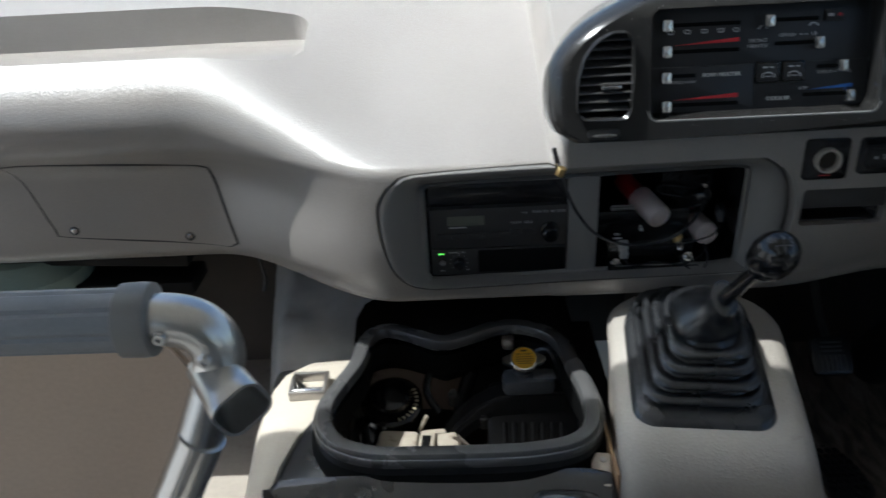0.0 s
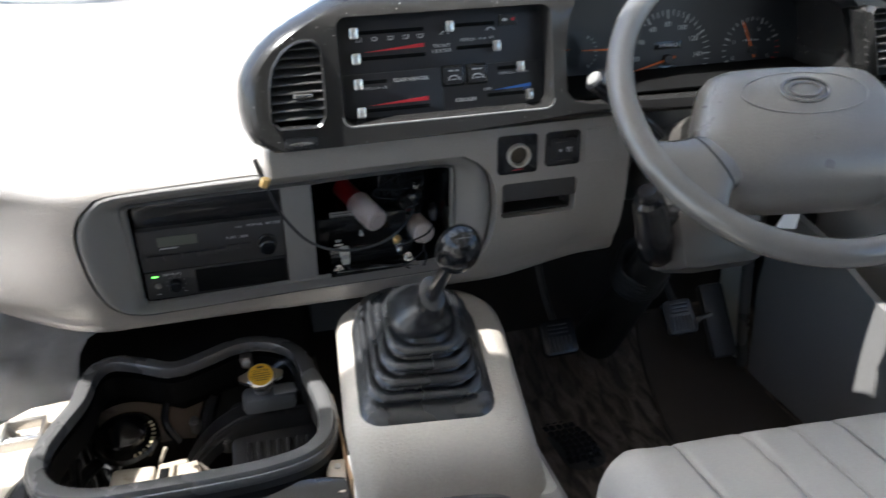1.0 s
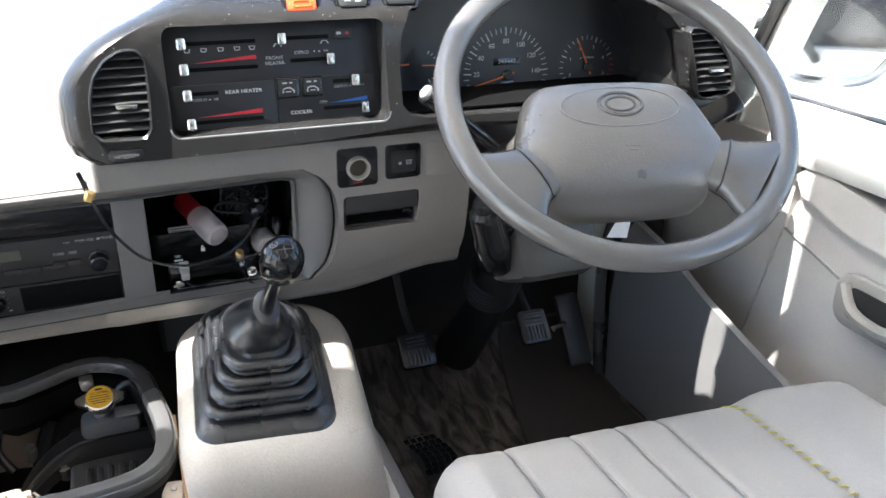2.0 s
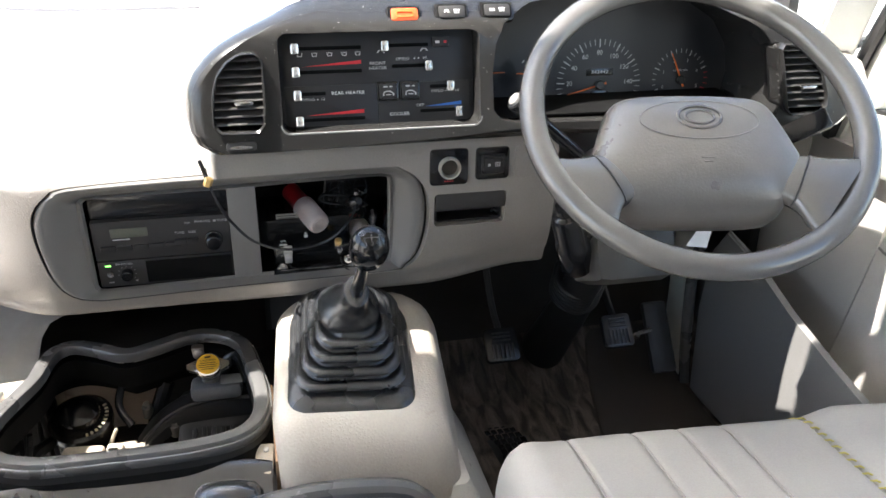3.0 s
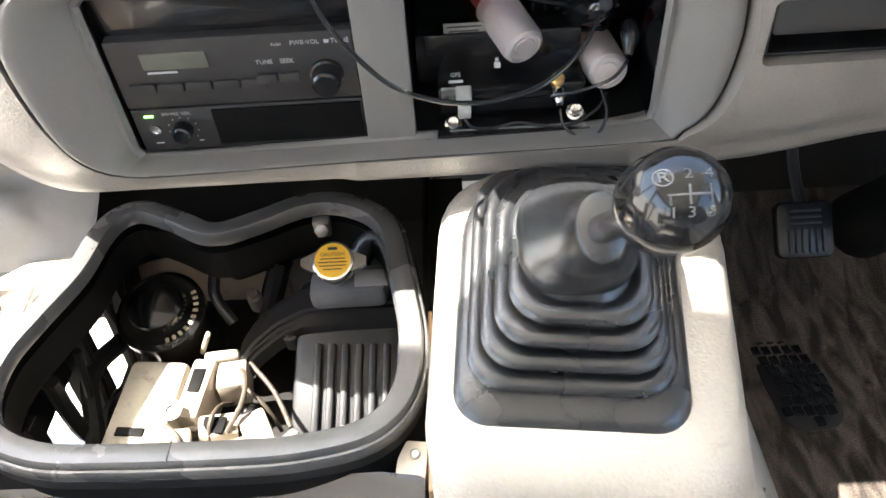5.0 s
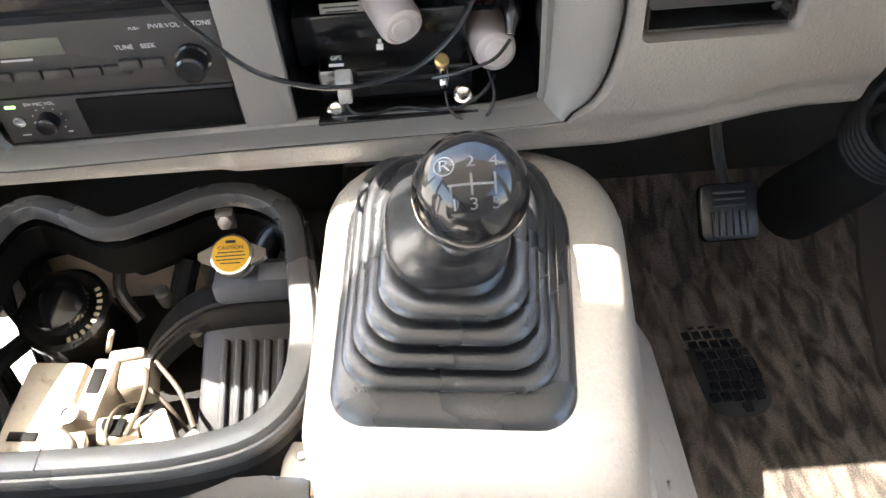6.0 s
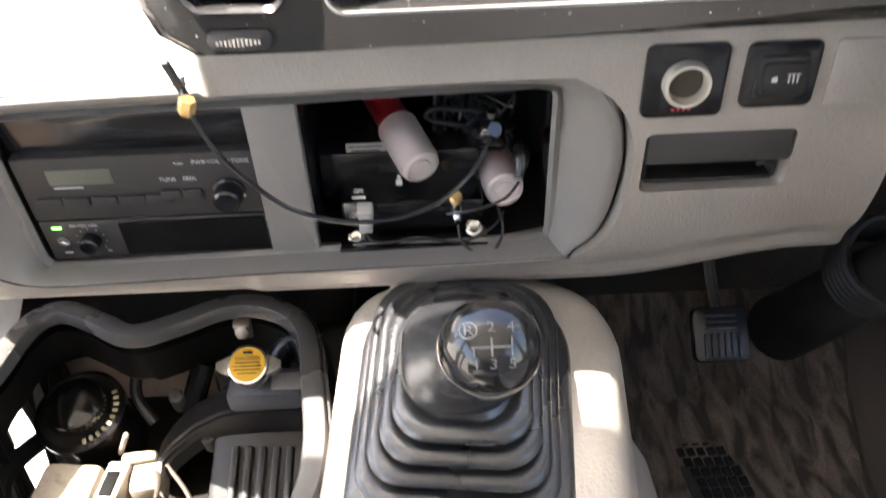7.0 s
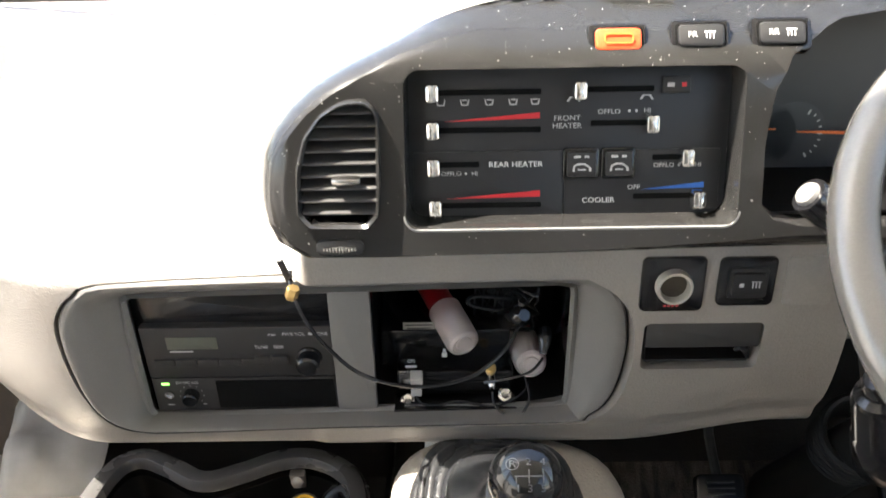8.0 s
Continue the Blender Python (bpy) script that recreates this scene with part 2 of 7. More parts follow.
HUBP = mat("hub_leather", (0.125, 0.116, 0.108), 0.30, spec=0.9, bump=0.7, fine=300, var=0.06, depth=0.0010)
BEIGE = mat("beige_board", (0.54, 0.40, 0.29), 0.55, bump=0.1, fine=200, var=0.06)
DOORP = mat("door_panel", (0.50, 0.475, 0.445), 0.5, bump=0.3, fine=480, kind="leather", var=0.06, depth=0.0004)
PAINT = mat("body_paint", (0.72, 0.71, 0.66), 0.3, var=0.04, coat=0.3)
HEADLINE = mat("headlining", (0.62, 0.60, 0.56), 0.85, bump=0.2, fine=300, var=0.06)
# lining kept darker to lessen fill light from the unseen rear
REARW = mat("rear_lining", (0.46, 0.44, 0.41), 0.8, bump=0.2, fine=300, var=0.1)
DIALW = mat("dial_print", (0.42, 0.42, 0.41), 0.6, var=0.1)
WHITE = mat("print_white", (0.75, 0.75, 0.74), 0.6, var=0.05)
GREYP = mat("print_grey", (0.46, 0.46, 0.47), 0.6, var=0.05)
RED = mat("print_red", (0.55, 0.02, 0.03), 0.5, var=0.1)
BLUE = mat("print_blue", (0.02, 0.12, 0.45), 0.5, var=0.1)
ORANGE = mat("needle_orange", (0.75, 0.16, 0.03), 0.5, var=0.05)
HAZ = mat("hazard_red", (0.80, 0.10, 0.03), 0.35, var=0.08)
YELLOW = mat("cap_label", (0.72, 0.40, 0.03), 0.45, var=0.15, dirt=(0.25, 0.16, 0.04), dirt_amount=0.1)
BRASS = mat("brass", (0.75, 0.52, 0.22), 0.3, metal=0.9, var=0.1)
GREENLED = mat("green_led", (0.15, 0.8, 0.1), 0.4, var=0.02, glow=1.0)
LCD = mat("lcd", (0.11, 0.115, 0.09), 0.3, var=0.05)

# ---- setting: ground, floor, walls, roof ----
ASPHALT = mat("pale_ground", (0.50, 0.47, 0.42), 0.9, bump=0.5, fine=30, var=0.15, scale=0.4, depth=0.01)
bm = bmesh.new()
bmesh.ops.create_grid(bm, x_segments=8, y_segments=8, size=400, matrix=Matrix.Translation((0, 0, -0.85)) @ Matrix.Rotation(radians(5), 4, V(-0.68, 0.73, 0)))
solid("ground", bm, ASPHALT, "pale sunlit concrete yard", "ground")


def carpet():
    m = bpy.data.materials.new("carpet")
    m.use_nodes = True
    nt = m.node_tree
    b = nt.nodes["Principled BSDF"]
    co = nt.nodes.new("ShaderNodeTexCoord")
    turn = nt.nodes.new("ShaderNodeMapping")
    turn.inputs["Rotation"].default_value = (0, 0, radians(-38))
    turn.inputs["Scale"].default_value = (46, 15, 1)
    nt.links.new(co.outputs["Object"], turn.inputs[0])
    streak = nt.nodes.new("ShaderNodeTexNoise")
    streak.inputs["Scale"].default_value, streak.inputs["Detail"].default_value, streak.inputs["Distortion"].default_value = 1.0, 2, 0.6
    nt.links.new(turn.outputs[0], streak.inputs["Vector"])
    cr = nt.nodes.new("ShaderNodeMapRange")
    cr.inputs[1].default_value, cr.inputs[2].default_value = 0.38, 0.64
    nt.links.new(streak.outputs["Fac"], cr.inputs[0])
    mix = nt.nodes.new("ShaderNodeMix")
    mix.data_type = "RGBA"
    mix.inputs[6].default_value, mix.inputs[7].default_value = (0.046, 0.039, 0.034, 1), (0.148, 0.122, 0.103, 1)
    nt.links.new(cr.outputs[0], mix.inputs[0])
    pile = nt.nodes.new("ShaderNodeTexNoise")
    pile.inputs["Scale"].default_value, pile.inputs["Detail"].default_value = 420, 4
    nt.links.new(co.outputs["Object"], pile.inputs["Vector"])
    ov = nt.nodes.new("ShaderNodeMix")
    ov.data_type, ov.blend_type = "RGBA", "OVERLAY"
    ov.inputs[0].default_value = 0.7
    nt.links.new(mix.outputs[2], ov.inputs[6])
    nt.links.new(pile.outputs["Fac"], ov.inputs[7])
    nt.links.new(ov.outputs[2], b.inputs["Base Color"])
    b.inputs["Roughness"].default_value = 0.95
    b.inputs["Specular IOR Level"].default_value = 0.1
    bp = nt.nodes.new("ShaderNodeBump")
    bp.inputs["Strength"].default_value, bp.inputs["Distance"].default_value = 0.8, 0.004
    nt.links.new(pile.outputs["Fac"], bp.inputs["Height"])
    nt.links.new(bp.outputs[0], b.inputs["Normal"])
    return m


CARPET = carpet()
# driver's footwell: floor rising to the toe board
bm = bmesh.new()
prof = [
    (-0.6, 0.0), (0.9, 0.0), (1.25, 0.0), (1.38, 0.012), (1.46, 0.045), (1.52, 0.092)]
loft(bm, [[V(x, y, z) for y, z in prof] + [V(x, 1.52, -0.08), V(x, -0.6, -0.08)] for x in (0.40, 0.6, 0.8, 1.0, 1.22)])
solid("floor", bm, CARPET, "brown streaked carpet on the driver's floor", "carpet")
# toe board coloured darker than the carpet to imitate deep footwell shade
bm = bmesh.new()
loft(bm, [[V(x, y, z) for y, z in ((1.52, 0.088), (1.54, 0.11), (1.62, 0.22), (1.68, 0.40), (1.70, 0.72), (1.76, 0.72), (1.76, -0.08), (1.52, -0.08))] for x in (0.40, 0.6, 0.8, 1.0, 1.22)])
solid("wall_toe_board", bm, mat("toe_shade", (0.030, 0.027, 0.024), 0.9, spec=0.1, var=0.3, bump=0.5, fine=200, depth=0.003), "toe board behind the pedals, painted dark for footwell shade", "toe board")
bm = bmesh.new()
boxy(bm, (0.1, -2.6, -0.045), (2.5, 4.0, 0.07), 0)
solid("floor_rear", bm, VINYL, "grey vinyl bus floor", "floor")
# firewall ahead of the left side and the engine
bm = bmesh.new()
boxy(bm, (-0.4, 1.74, 0.36), (1.6, 0.04, 0.74), 0)
solid("wall_firewall", bm, BLACK, "dark front bulkhead under the dashboard", "wall")
bm = bmesh.new()
boxy(bm, (0.02, 1.865, 0.26), (2.66, 0.04, 1.18), 0.01)
solid("wall_front", bm, PAINT, "cream painted nose of the bus", "wall")
bm = bmesh.new()
boxy(bm, (1.23, 1.56, 0.38), (0.02, 0.40, 0.92), 0)
solid("wall_footwell", bm, BLACK, "dark inner side of the driver's footwell", "wall")
# step base colour is dark in place of the shade that falls there
bm = bmesh.new()
boxy(bm, (-0.78, 0.52, -0.30), (0.97, 0.94, 0.03), 0)
solid("floor_step", bm, mat("step_shaded", (0.05, 0.046, 0.042), 0.6, var=0.3, bump=0.3, fine=150, dirt=(0.14, 0.12, 0.09), dirt_amount=0.2), "worn step at the entrance, darkened for the shade on it", "step")
bm = bmesh.new()
boxy(bm, (-0.55, 1.43, 0.005), (0.47, 0.48, 0.03), 0.004)
solid("floor_left", bm, mat("dusty_floor", (0.42, 0.37, 0.31), 0.75, var=0.25, bump=0.3, fine=90, depth=0.002, dirt=(0.16, 0.13, 0.10), dirt_amount=0.3), "dusty beige floor ahead of the entrance step", "floor")
# body sides with window openings
def side(name, x, label, sill_end, panels):
    ob = thing(name, label, "wall", (x, 0, 0), kind="structure")
    for nm, y0, y1, z0, z1 in (("lower_panel", -4.6, sill_end, -0.6, 0.50), ("upper_panel", -4.6, 0.55, 1.58, 1.8), ("pillar", 0.38, 0.55, 0.50, 1.58)) + panels:
        b = bmesh.new()
        boxy(b, (x, (y0 + y1) / 2, (z0 + z1) / 2), (0.05, y1 - y0, z1 - z0), 0)
        part(nm, b, REARW, ob)
    return ob


# added panels close the unseen rear windows to cut fill light
side("wall_left", -1.30, "lined side of the bus with windows and a glazed entrance", -0.45, (("rear_light_block", -4.6, -2.2, 0.50, 1.58), ("pillar", -1.2, -1.1, 0.50, 1.58)))
side("wall_right", 1.34, "lined side of the bus with windows", 0.55, (("rear_light_block", -4.6, -2.2, 0.50, 1.58), ("pillar", -1.2, -1.1, 0.50, 1.58)))
# solid end wall, out of view, blocks light from behind
bm = bmesh.new()
boxy(bm, (0.02, -4.62, 0.6), (2.7, 0.05, 2.4), 0)
solid("wall_rear", bm, REARW, "unseen dim rear wall that keeps light out of the bus", "wall")
bm = bmesh.new()
# unseen roof; its front edge is bent to place the sunlit band below
loft(bm, [[V(-1.33, -4.64, z), V(1.37, -4.64, z), V(1.37, 0.90, z), V(0.5, 0.945, z), V(-0.28, 0.966, z), V(-0.45, 0.974, z), V(-0.62, 1.000, z), V(-0.98, 1.002, z), V(-1.33, 1.0, z)] for z in (1.8, 1.85)])
solid("ceiling", bm, HEADLINE, "pale headlining of the bus", "ceiling")

# ---- dashboard ----
dash = thing("dashboard", "grey-beige moulded plastic bus dashboard with a dark instrument hood", "dashboard", (0.2, 1.4, 0.42))
PROF_L = [(1.80, .85), (1.6, .84), (1.45, .818), (1.36, .795), (1.295, .765), (1.252, .725), (1.236, .685), (1.246, .643), (1.285, .608), (1.318, .57), (1.322, .47), (1.335, .432), (1.38, .415), (1.55, .41)]
PROF_C = [(1.80, .85), (1.6, .828), (1.45, .785), (1.32, .732), (1.24, .694), (1.18, .663), (1.145, .645), (1.126, .632), (1.121, .612), (1.123, .56), (1.131, .495), (1.145, .450), (1.178, .411), (1.40, .388)]
PROF_R = [(1.80, .86), (1.6, .85), (1.45, .84), (1.32, .81), (1.22, .75), (1.15, .705), (1.112, .685), (1.100, .668), (1.101, .63), (1.105, .57), (1.116, .495), (1.134, .450), (1.176, .411), (1.40, .388)]


def dash_profile(x):
    a = smooth01((x + 0.37) / 0.32)
    b = smooth01((x - 0.160) / 0.022)
    rows = []
    for l, c, r in zip(PROF_L, PROF_C, PROF_R):
        p = [l[k] + (c[k] - l[k]) * a for k in (0, 1)]
        rows.append((p[0] + (r[0] - p[0]) * b, p[1] + (r[1] - p[1]) * b))
    if x > 0.48:
        lift = 0.024 * smooth01((x - 0.48) / 0.18)
        rows = [(y, z + lift * smooth01((0.56 - z) / 0.1)) for y, z in rows]
    return [(p.x, p.y) for p in spline([(y, z, 0) for y, z in rows], 6)]


def dash_at(x, s):
    """The place on the dashboard's skin at x, s from 0 (windscreen) to 1 (underside)."""
    p = dash_profile(x)
    f = s * (len(p) - 1)
    i = min(int(f), len(p) - 2)
    return V(x, p[i][0] + (p[i + 1][0] - p[i][0]) * (f - i), p[i][1] + (p[i + 1][1] - p[i][1]) * (f - i))


bm = bmesh.new()
XS = sorted({round(-1.22 + 0.03 * k, 3) for k in range(28)} | {round(-0.40 + 0.0125 * k, 4) for k in range(45)} | {round(0.158 + 0.003 * k, 4) for k in range(10)} | {round(0.19 + 0.03 * k, 3) for k in range(16)} | {0.684})
loft(bm, [[V(x, y, z) for y, z in dash_profile(x)] + [V(x, 1.60, 0.39), V(x, 1.84, 0.39), V(x, 1.84, 0.86)] for x in XS])
body = part("body", bm, DASH, dash, "grained grey-beige moulding")

BEZ = [(-.074, .568), (-.071, .588), (-.060, .607), (-.043, .620), (-.02, .628), (.165, .634), (.42, .637), (.447, .631), (.468, .615), (.481, .592), (.486, .56), (.485, .535), (.480, .505), (.470, .480), (.452, .464), (.43, .456), (.2, .452), (.02, .448), (-.01, .449), (-.034, .455), (-.052, .470), (-.064, .495), (-.072, .535)]
BC = (0.205, 0.54)
BEZ_N = polar([(p.x, p.y) for p in spline([(x, z, 0) for x, z in BEZ], 4, True)], BC, 192)


def grow(pts, c, d):
    return [(c[0] + (x - c[0]) * (1 + d / math.hypot(x - c[0], z - c[1])), c[1] + (z - c[1]) * (1 + d / math.hypot(x - c[0], z - c[1]))) for x, z in pts]


def prism(outline, y0, y1):
    b = bmesh.new()
    return loft(b, [[V(x, y0, z) for x, z in outline], [V(x, y1, z) for x, z in outline]])


def tray_cutter(x, y, w, h, z0, z1, r, taper):
    b = bmesh.new()
    loops = []
    for z, g in ((z0, -taper), (z0 + 0.004, -taper * 0.3), (z1, 0.008)):
        loops.append([V(x + px, y + py, z) for px, py in rrect(w + g, h + g, r, 6)])
    return loft(b, loops)


def coin_cutter():
    b = bmesh.new()
    return loft(b, [[V(0.549 + px, y, 0.561 + pz) for px, pz in rrect(w, h, 0.006, 4)] for y, w, h in ((1.0, 0.116, 0.058), (1.108, 0.112, 0.054), (1.17, 0.10, 0.046))])


cut(body, [prism(BEZ_N, 1.0, 1.40), tray_cutter(-0.48, 1.36, 0.60, 0.145, 0.752, 0.95, 0.03, 0.03), coin_cutter()])

# radio bezel: flared surround with two openings
bm = bmesh.new()
IN = polar([(0.211 + x, 0.5315 + z + 0.02 * x) for x, z in rrect(0.442, 0.152, 0.008, 6)], BC, 192)


def ring(a, b, f, y):
    return [V(p[0] + (q[0] - p[0]) * f, y, p[1] + (q[1] - p[1]) * f) for p, q in zip(a, b)]


OUT = grow(BEZ_N, BC, -0.0020)
tilt = lambda z: 1.143 + (0.612 - z) * 0.12
loops = [ring(OUT, IN, 0, 1.20), ring(OUT, IN, 0, 1.128), ring(OUT, IN, 0.05, 1.122), ring(OUT, IN, 0.12, 1.1205), ring(OUT, IN, 0.25, 1.1215), ring(OUT, IN, 0.45, 1.1265), ring(OUT, IN, 0.7, 1.136), ring(OUT, IN, 0.9, 1.146)]
loops.append([V(x, tilt(z) - 0.004, z) for (x, z) in IN])
loops.append([V(x, tilt(z), z) for (x, z) in grow(IN, BC, -0.003)])
loops.append([V(x, tilt(z) + 0.002, z) for (x, z) in grow(IN, BC, -0.003)])
loops.append([V(x, 1.20, z) for (x, z) in grow(OUT, BC, 0.0)])
rows = loops[:-1]
for lp in rows[1:8]:
    for p in lp:
        p.y += 0.06 * (0.62 - p.z) + 0.1 * max(0.0, 0.478 - p.z)
loft(bm, rows, False, False)
part("radio_bezel", bm, TRIM2, dash, "darker grey flared surround")
bm = bmesh.new()
tube(bm, [V(x, 1.134, z) for x, z in grow(BEZ_N, BC, -0.0009)], 0.0010, 6, True)
part("bezel_gap", bm, BLACK, dash, "dark gap round the surround")
M_RAD = pose(0.211, tilt(0.531), 0.531, 97, 0, 0)
bm = bmesh.new()
slab(bm, M_RAD, 0.041, 0.152, 0.012, 0.001, 0.001, (0.0005, 0, -0.010))
part("divider", bm, TRIM2, dash)
for z in (0.006, -0.004):
    bm = bmesh.new()
    lathe(bm, M_RAD @ pose(-0.003, z - 0.02, 0), [(0.0028, 0), (0.0028, 0.0012), (0.002, 0.0018), (0, 0.0018)], 10)
    part("screw", bm, STEEL, dash)

# hood round the instruments and heater panel
POD_OUT = [(.150, .735), (.154, .764), (.169, .788), (.192, .810), (.224, .829), (.268, .848), (.315, .867), (.36, .878), (.42, .886), (.55, .893), (.7, .895), (.85, .890), (.95, .875), (1.03, .845), (1.085, .795), (1.118, .745), (1.124, .715), (1.108, .69), (1.07, .681), (1.0, .678), (.8, .676), (.6, .676), (.3, .676), (.190, .676), (.166, .683), (.152, .705)]
PC = (0.62, 0.782)
POD_N = polar([(p.x, p.y) for p in spline([(x, z, 0) for x, z in POD_OUT], 5, True)], PC, 160)


def pod_y(x, z):
    return 1.062 + 0.17 * (z - 0.69) + 24 * max(0.0, z - 0.825) ** 2 - 0.055 * smooth01((x - 0.86) / 0.24)


bm = bmesh.new()
loops = [[V(x, 1.45, z - 0.03) for x, z in grow(POD_N, PC, -0.06)], [V(x, 1.16, z) for x, z in grow(POD_N, PC, -0.012)]]
for inset, back in ((0.0, 0.034), (0.0015, 0.022), (0.005, 0.012), (0.011, 0.004), (0.018, 0.0), (0.03, 0.0)):
    g = grow(POD_N, PC, -inset)
    loops.append([V(x, min(pod_y(x, z) + back, 1.15), z) for x, z in g])
for f in (0.85, 0.7, 0.5, 0.3, 0.12, 0.02):
    g = [(PC[0] + (x - PC[0]) * f, PC[1] + (z - PC[1]) * f) for x, z in grow(POD_N, PC, -0.03)]
    loops.append([V(x, pod_y(x, z), z) for x, z in g])
loft(bm, loops)
hood = part("instrument_hood", bm, POD, dash, "dark charcoal hood with scratched edges")


def recess(pts, c, y0, y1, flare, lean):
    """A tapering cutter: wide at the front y0, at its true outline by y1."""
    b = bmesh.new()
    lp = []
    for y, g in ((0.9, flare), (y0 - 0.004, flare), (y0 + 0.006, flare * 0.35), (y1, 0.0)):
        lp.append([V(x, y + lean * (z - c[1]), z) for x, z in grow(pts, c, g)])
    return loft(b, lp)


HVC = (0.4135, 0.7675)
HV = [(HVC[0] + x, HVC[1] + z) for x, z in rrect(0.268, 0.126, 0.012, 6)]
CLC = (0.785, 0.782)
CL = polar([(.573, .712), (.571, .77), (.576, .81), (.59, .838), (.63, .860), (.70, .867), (.84, .866), (.92, .850), (.97, .82), (.995, .78), (1.0, .74), (.992, .703), (.97, .70), (.60, .703)], CLC, 90)
VL = [(.188, .719), (.190, .755), (.197, .780), (.210, .797), (.227, .807), (.244, .808), (.254, .799), (.2535, .75), (.252, .718), (.243, .709), (.197, .710)]
VR = [(1.0, .716), (.994, .76), (.985, .80), (.99, .807), (1.01, .803), (1.035, .787), (1.052, .765), (1.063, .735), (1.063, .718), (1.052, .709), (1.008, .709)]
VLC, VRC = (0.224, 0.757), (1.027, 0.757)
VLN, VRN = polar(VL, VLC, 48), polar(VR, VRC, 48)
cut(hood, [recess(HV, HVC, 1.072, 1.117, 0.007, 0.17), recess(CL, CLC, 1.07, 1.24, 0.006, 0.12), recess(VLN, VLC, 1.066, 1.12, 0.004, 0.17), recess(VRN, VRC, 1.02, 1.08, 0.004, 0.17)])
cut(body, [recess(grow(CL, CLC, 0.004), CLC, 1.07, 1.25, 0.006, 0.12)])

# pale tube on the worn lower and right lip paints its sunlit highlight
lipc = [(x, z) for x, z in grow(HV, HVC, 0.0055)]
bm = bmesh.new()
keep = [(x, z) for x, z in lipc if z < 0.715 or (x > 0.54 and z < 0.80)]
keep.sort(key=lambda p: math.atan2(p[1] - HVC[1], p[0] - HVC[0]))
tube(bm, [V(x, pod_y(x, z) + 0.0012, z) for x, z in keep], 0.0016, 6)
part("sunlit_lip", bm, mat("sunlit_lip", (0.16, 0.16, 0.157), 0.3, var=0.4, specks=(0.7, 0.69, 0.66)), dash, "worn edge painted pale for the sun on it")

# glove box lid, its gap and screws
def skin(x, z):
    """The skin's y on the face at x and height z."""
    p = [q for q in dash_profile(x)]
    best = None
    for (y0, z0), (y1, z1) in zip(p, p[1:]):
        if z0 >= z >= z1 and z1 < 0.70:
            best = y0 + (y1 - y0) * (z0 - z) / max(z0 - z1, 1e-6)
    return best if best is not None else 1.32


LIDC = (-0.48, 0.528)
LID = polar([(p.x, p.y) for p in spline([(-.655, .605, 0), (-.645, .614, 0), (-.50, .606, 0), (-.365, .594, 0), (-.350, .582, 0), (-.338, .52, 0), (-.325, .455, 0), (-.33, .446, 0), (-.45, .462, 0), (-.60, .476, 0), (-.617, .487, 0), (-.64, .55, 0)], 4, True)], LIDC, 72)
for nm, g0, off, matl, lab in (("glove_gap", 0.0038, -0.0010, BLACK, ""), ("glove_box_lid", 0.0, -0.0022, DASH, "closed lid")):
    bm = bmesh.new()
    loops = [[V(x, skin(x, z) + 0.004, z) for x, z in grow(LID, LIDC, g0)], [V(x, skin(x, z) + off * 0.4, z) for x, z in grow(LID, LIDC, g0)]]
    for f in (0.995, 0.97, 0.85, 0.7, 0.5, 0.3, 0.1):
        g = [(LIDC[0] + (x - LIDC[0]) * f, LIDC[1] + (z - LIDC[1]) * f) for x, z in grow(LID, LIDC, g0)]
        loops.append([V(x, skin(x, z) + off, z) for x, z in g])
    loft(bm, loops, False, True)
    lid = part(nm, bm, matl, dash, lab)
for x, z in ((-0.588, 0.487), (-0.402, 0.468)):
    bm = bmesh.new()
    m = pose(x, skin(x, z) - 0.002, z, 90)
    lathe(bm, m, [(0.0075, 0), (0.0075, 0.0012), (0.0062, 0.0016), (0.0060, 0.0004), (0, 0.0004)], 18)
    catch = part("lock_screw", bm, BLACK, lid, "round slotted catch")
    bm = bmesh.new()
    lathe(bm, m, [(0.0046, 0), (0.0046, 0.0018), (0.0036, 0.0024), (0, 0.0024)], 16)
    part("slotted_head", bm, SATIN, catch)
# windscreen seam strip on the dash top and defroster edge
bm = bmesh.new()
boxy(bm, (-0.35, 1.535, 0.838), (1.4, 0.012, 0.010), 0.003)
part("top_seam", bm, BLACK, dash)
# knee panel to the right of the column
bm = bmesh.new()
loft(bm, [[V(x, 1.22, 0.68), V(x, 1.2, 0.60), V(x, 1.22, 0.52), V(x, 1.27, 0.47), V(x, 1.45, 0.46), V(x, 1.6, 0.72), V(x, 1.4, 0.72)] for x in (0.685, 0.8, 1.0, 1.20)])
part("knee_panel", bm, COLP, dash, "plain grey knee panel")
bm = bmesh.new()
loft(bm, [[V(x, y, z) for y, z in ((1.30, .72), (1.40, .80), (1.60, .845), (1.84, .86), (1.84, .40), (1.72, .40), (1.72, .70), (1.40, .70))] for x in (0.686, 0.8, 0.95, 1.06)])
part("top_shelf", bm, DASH, dash)
bm = bmesh.new()
loft(bm, [[V(x, y, z) for y, z in ((1.12, .70), (1.16, .75), (1.3, .79), (1.84, .86), (1.84, .7), (1.3, .68), (1.16, .68))] for x in (1.06, 1.12, 1.2, 1.235)])
part("end_cap", bm, DASH, dash)
bm = bmesh.new()
tube(bm, spline([(1.0, 1.19, 0.63), (0.985, 1.17, 0.58), (0.95, 1.165, 0.54), (0.90, 1.17, 0.515)], 6), 0.008, 8)
part("duct_rib", bm, TRIM2, dash)
bm = bmesh.new()
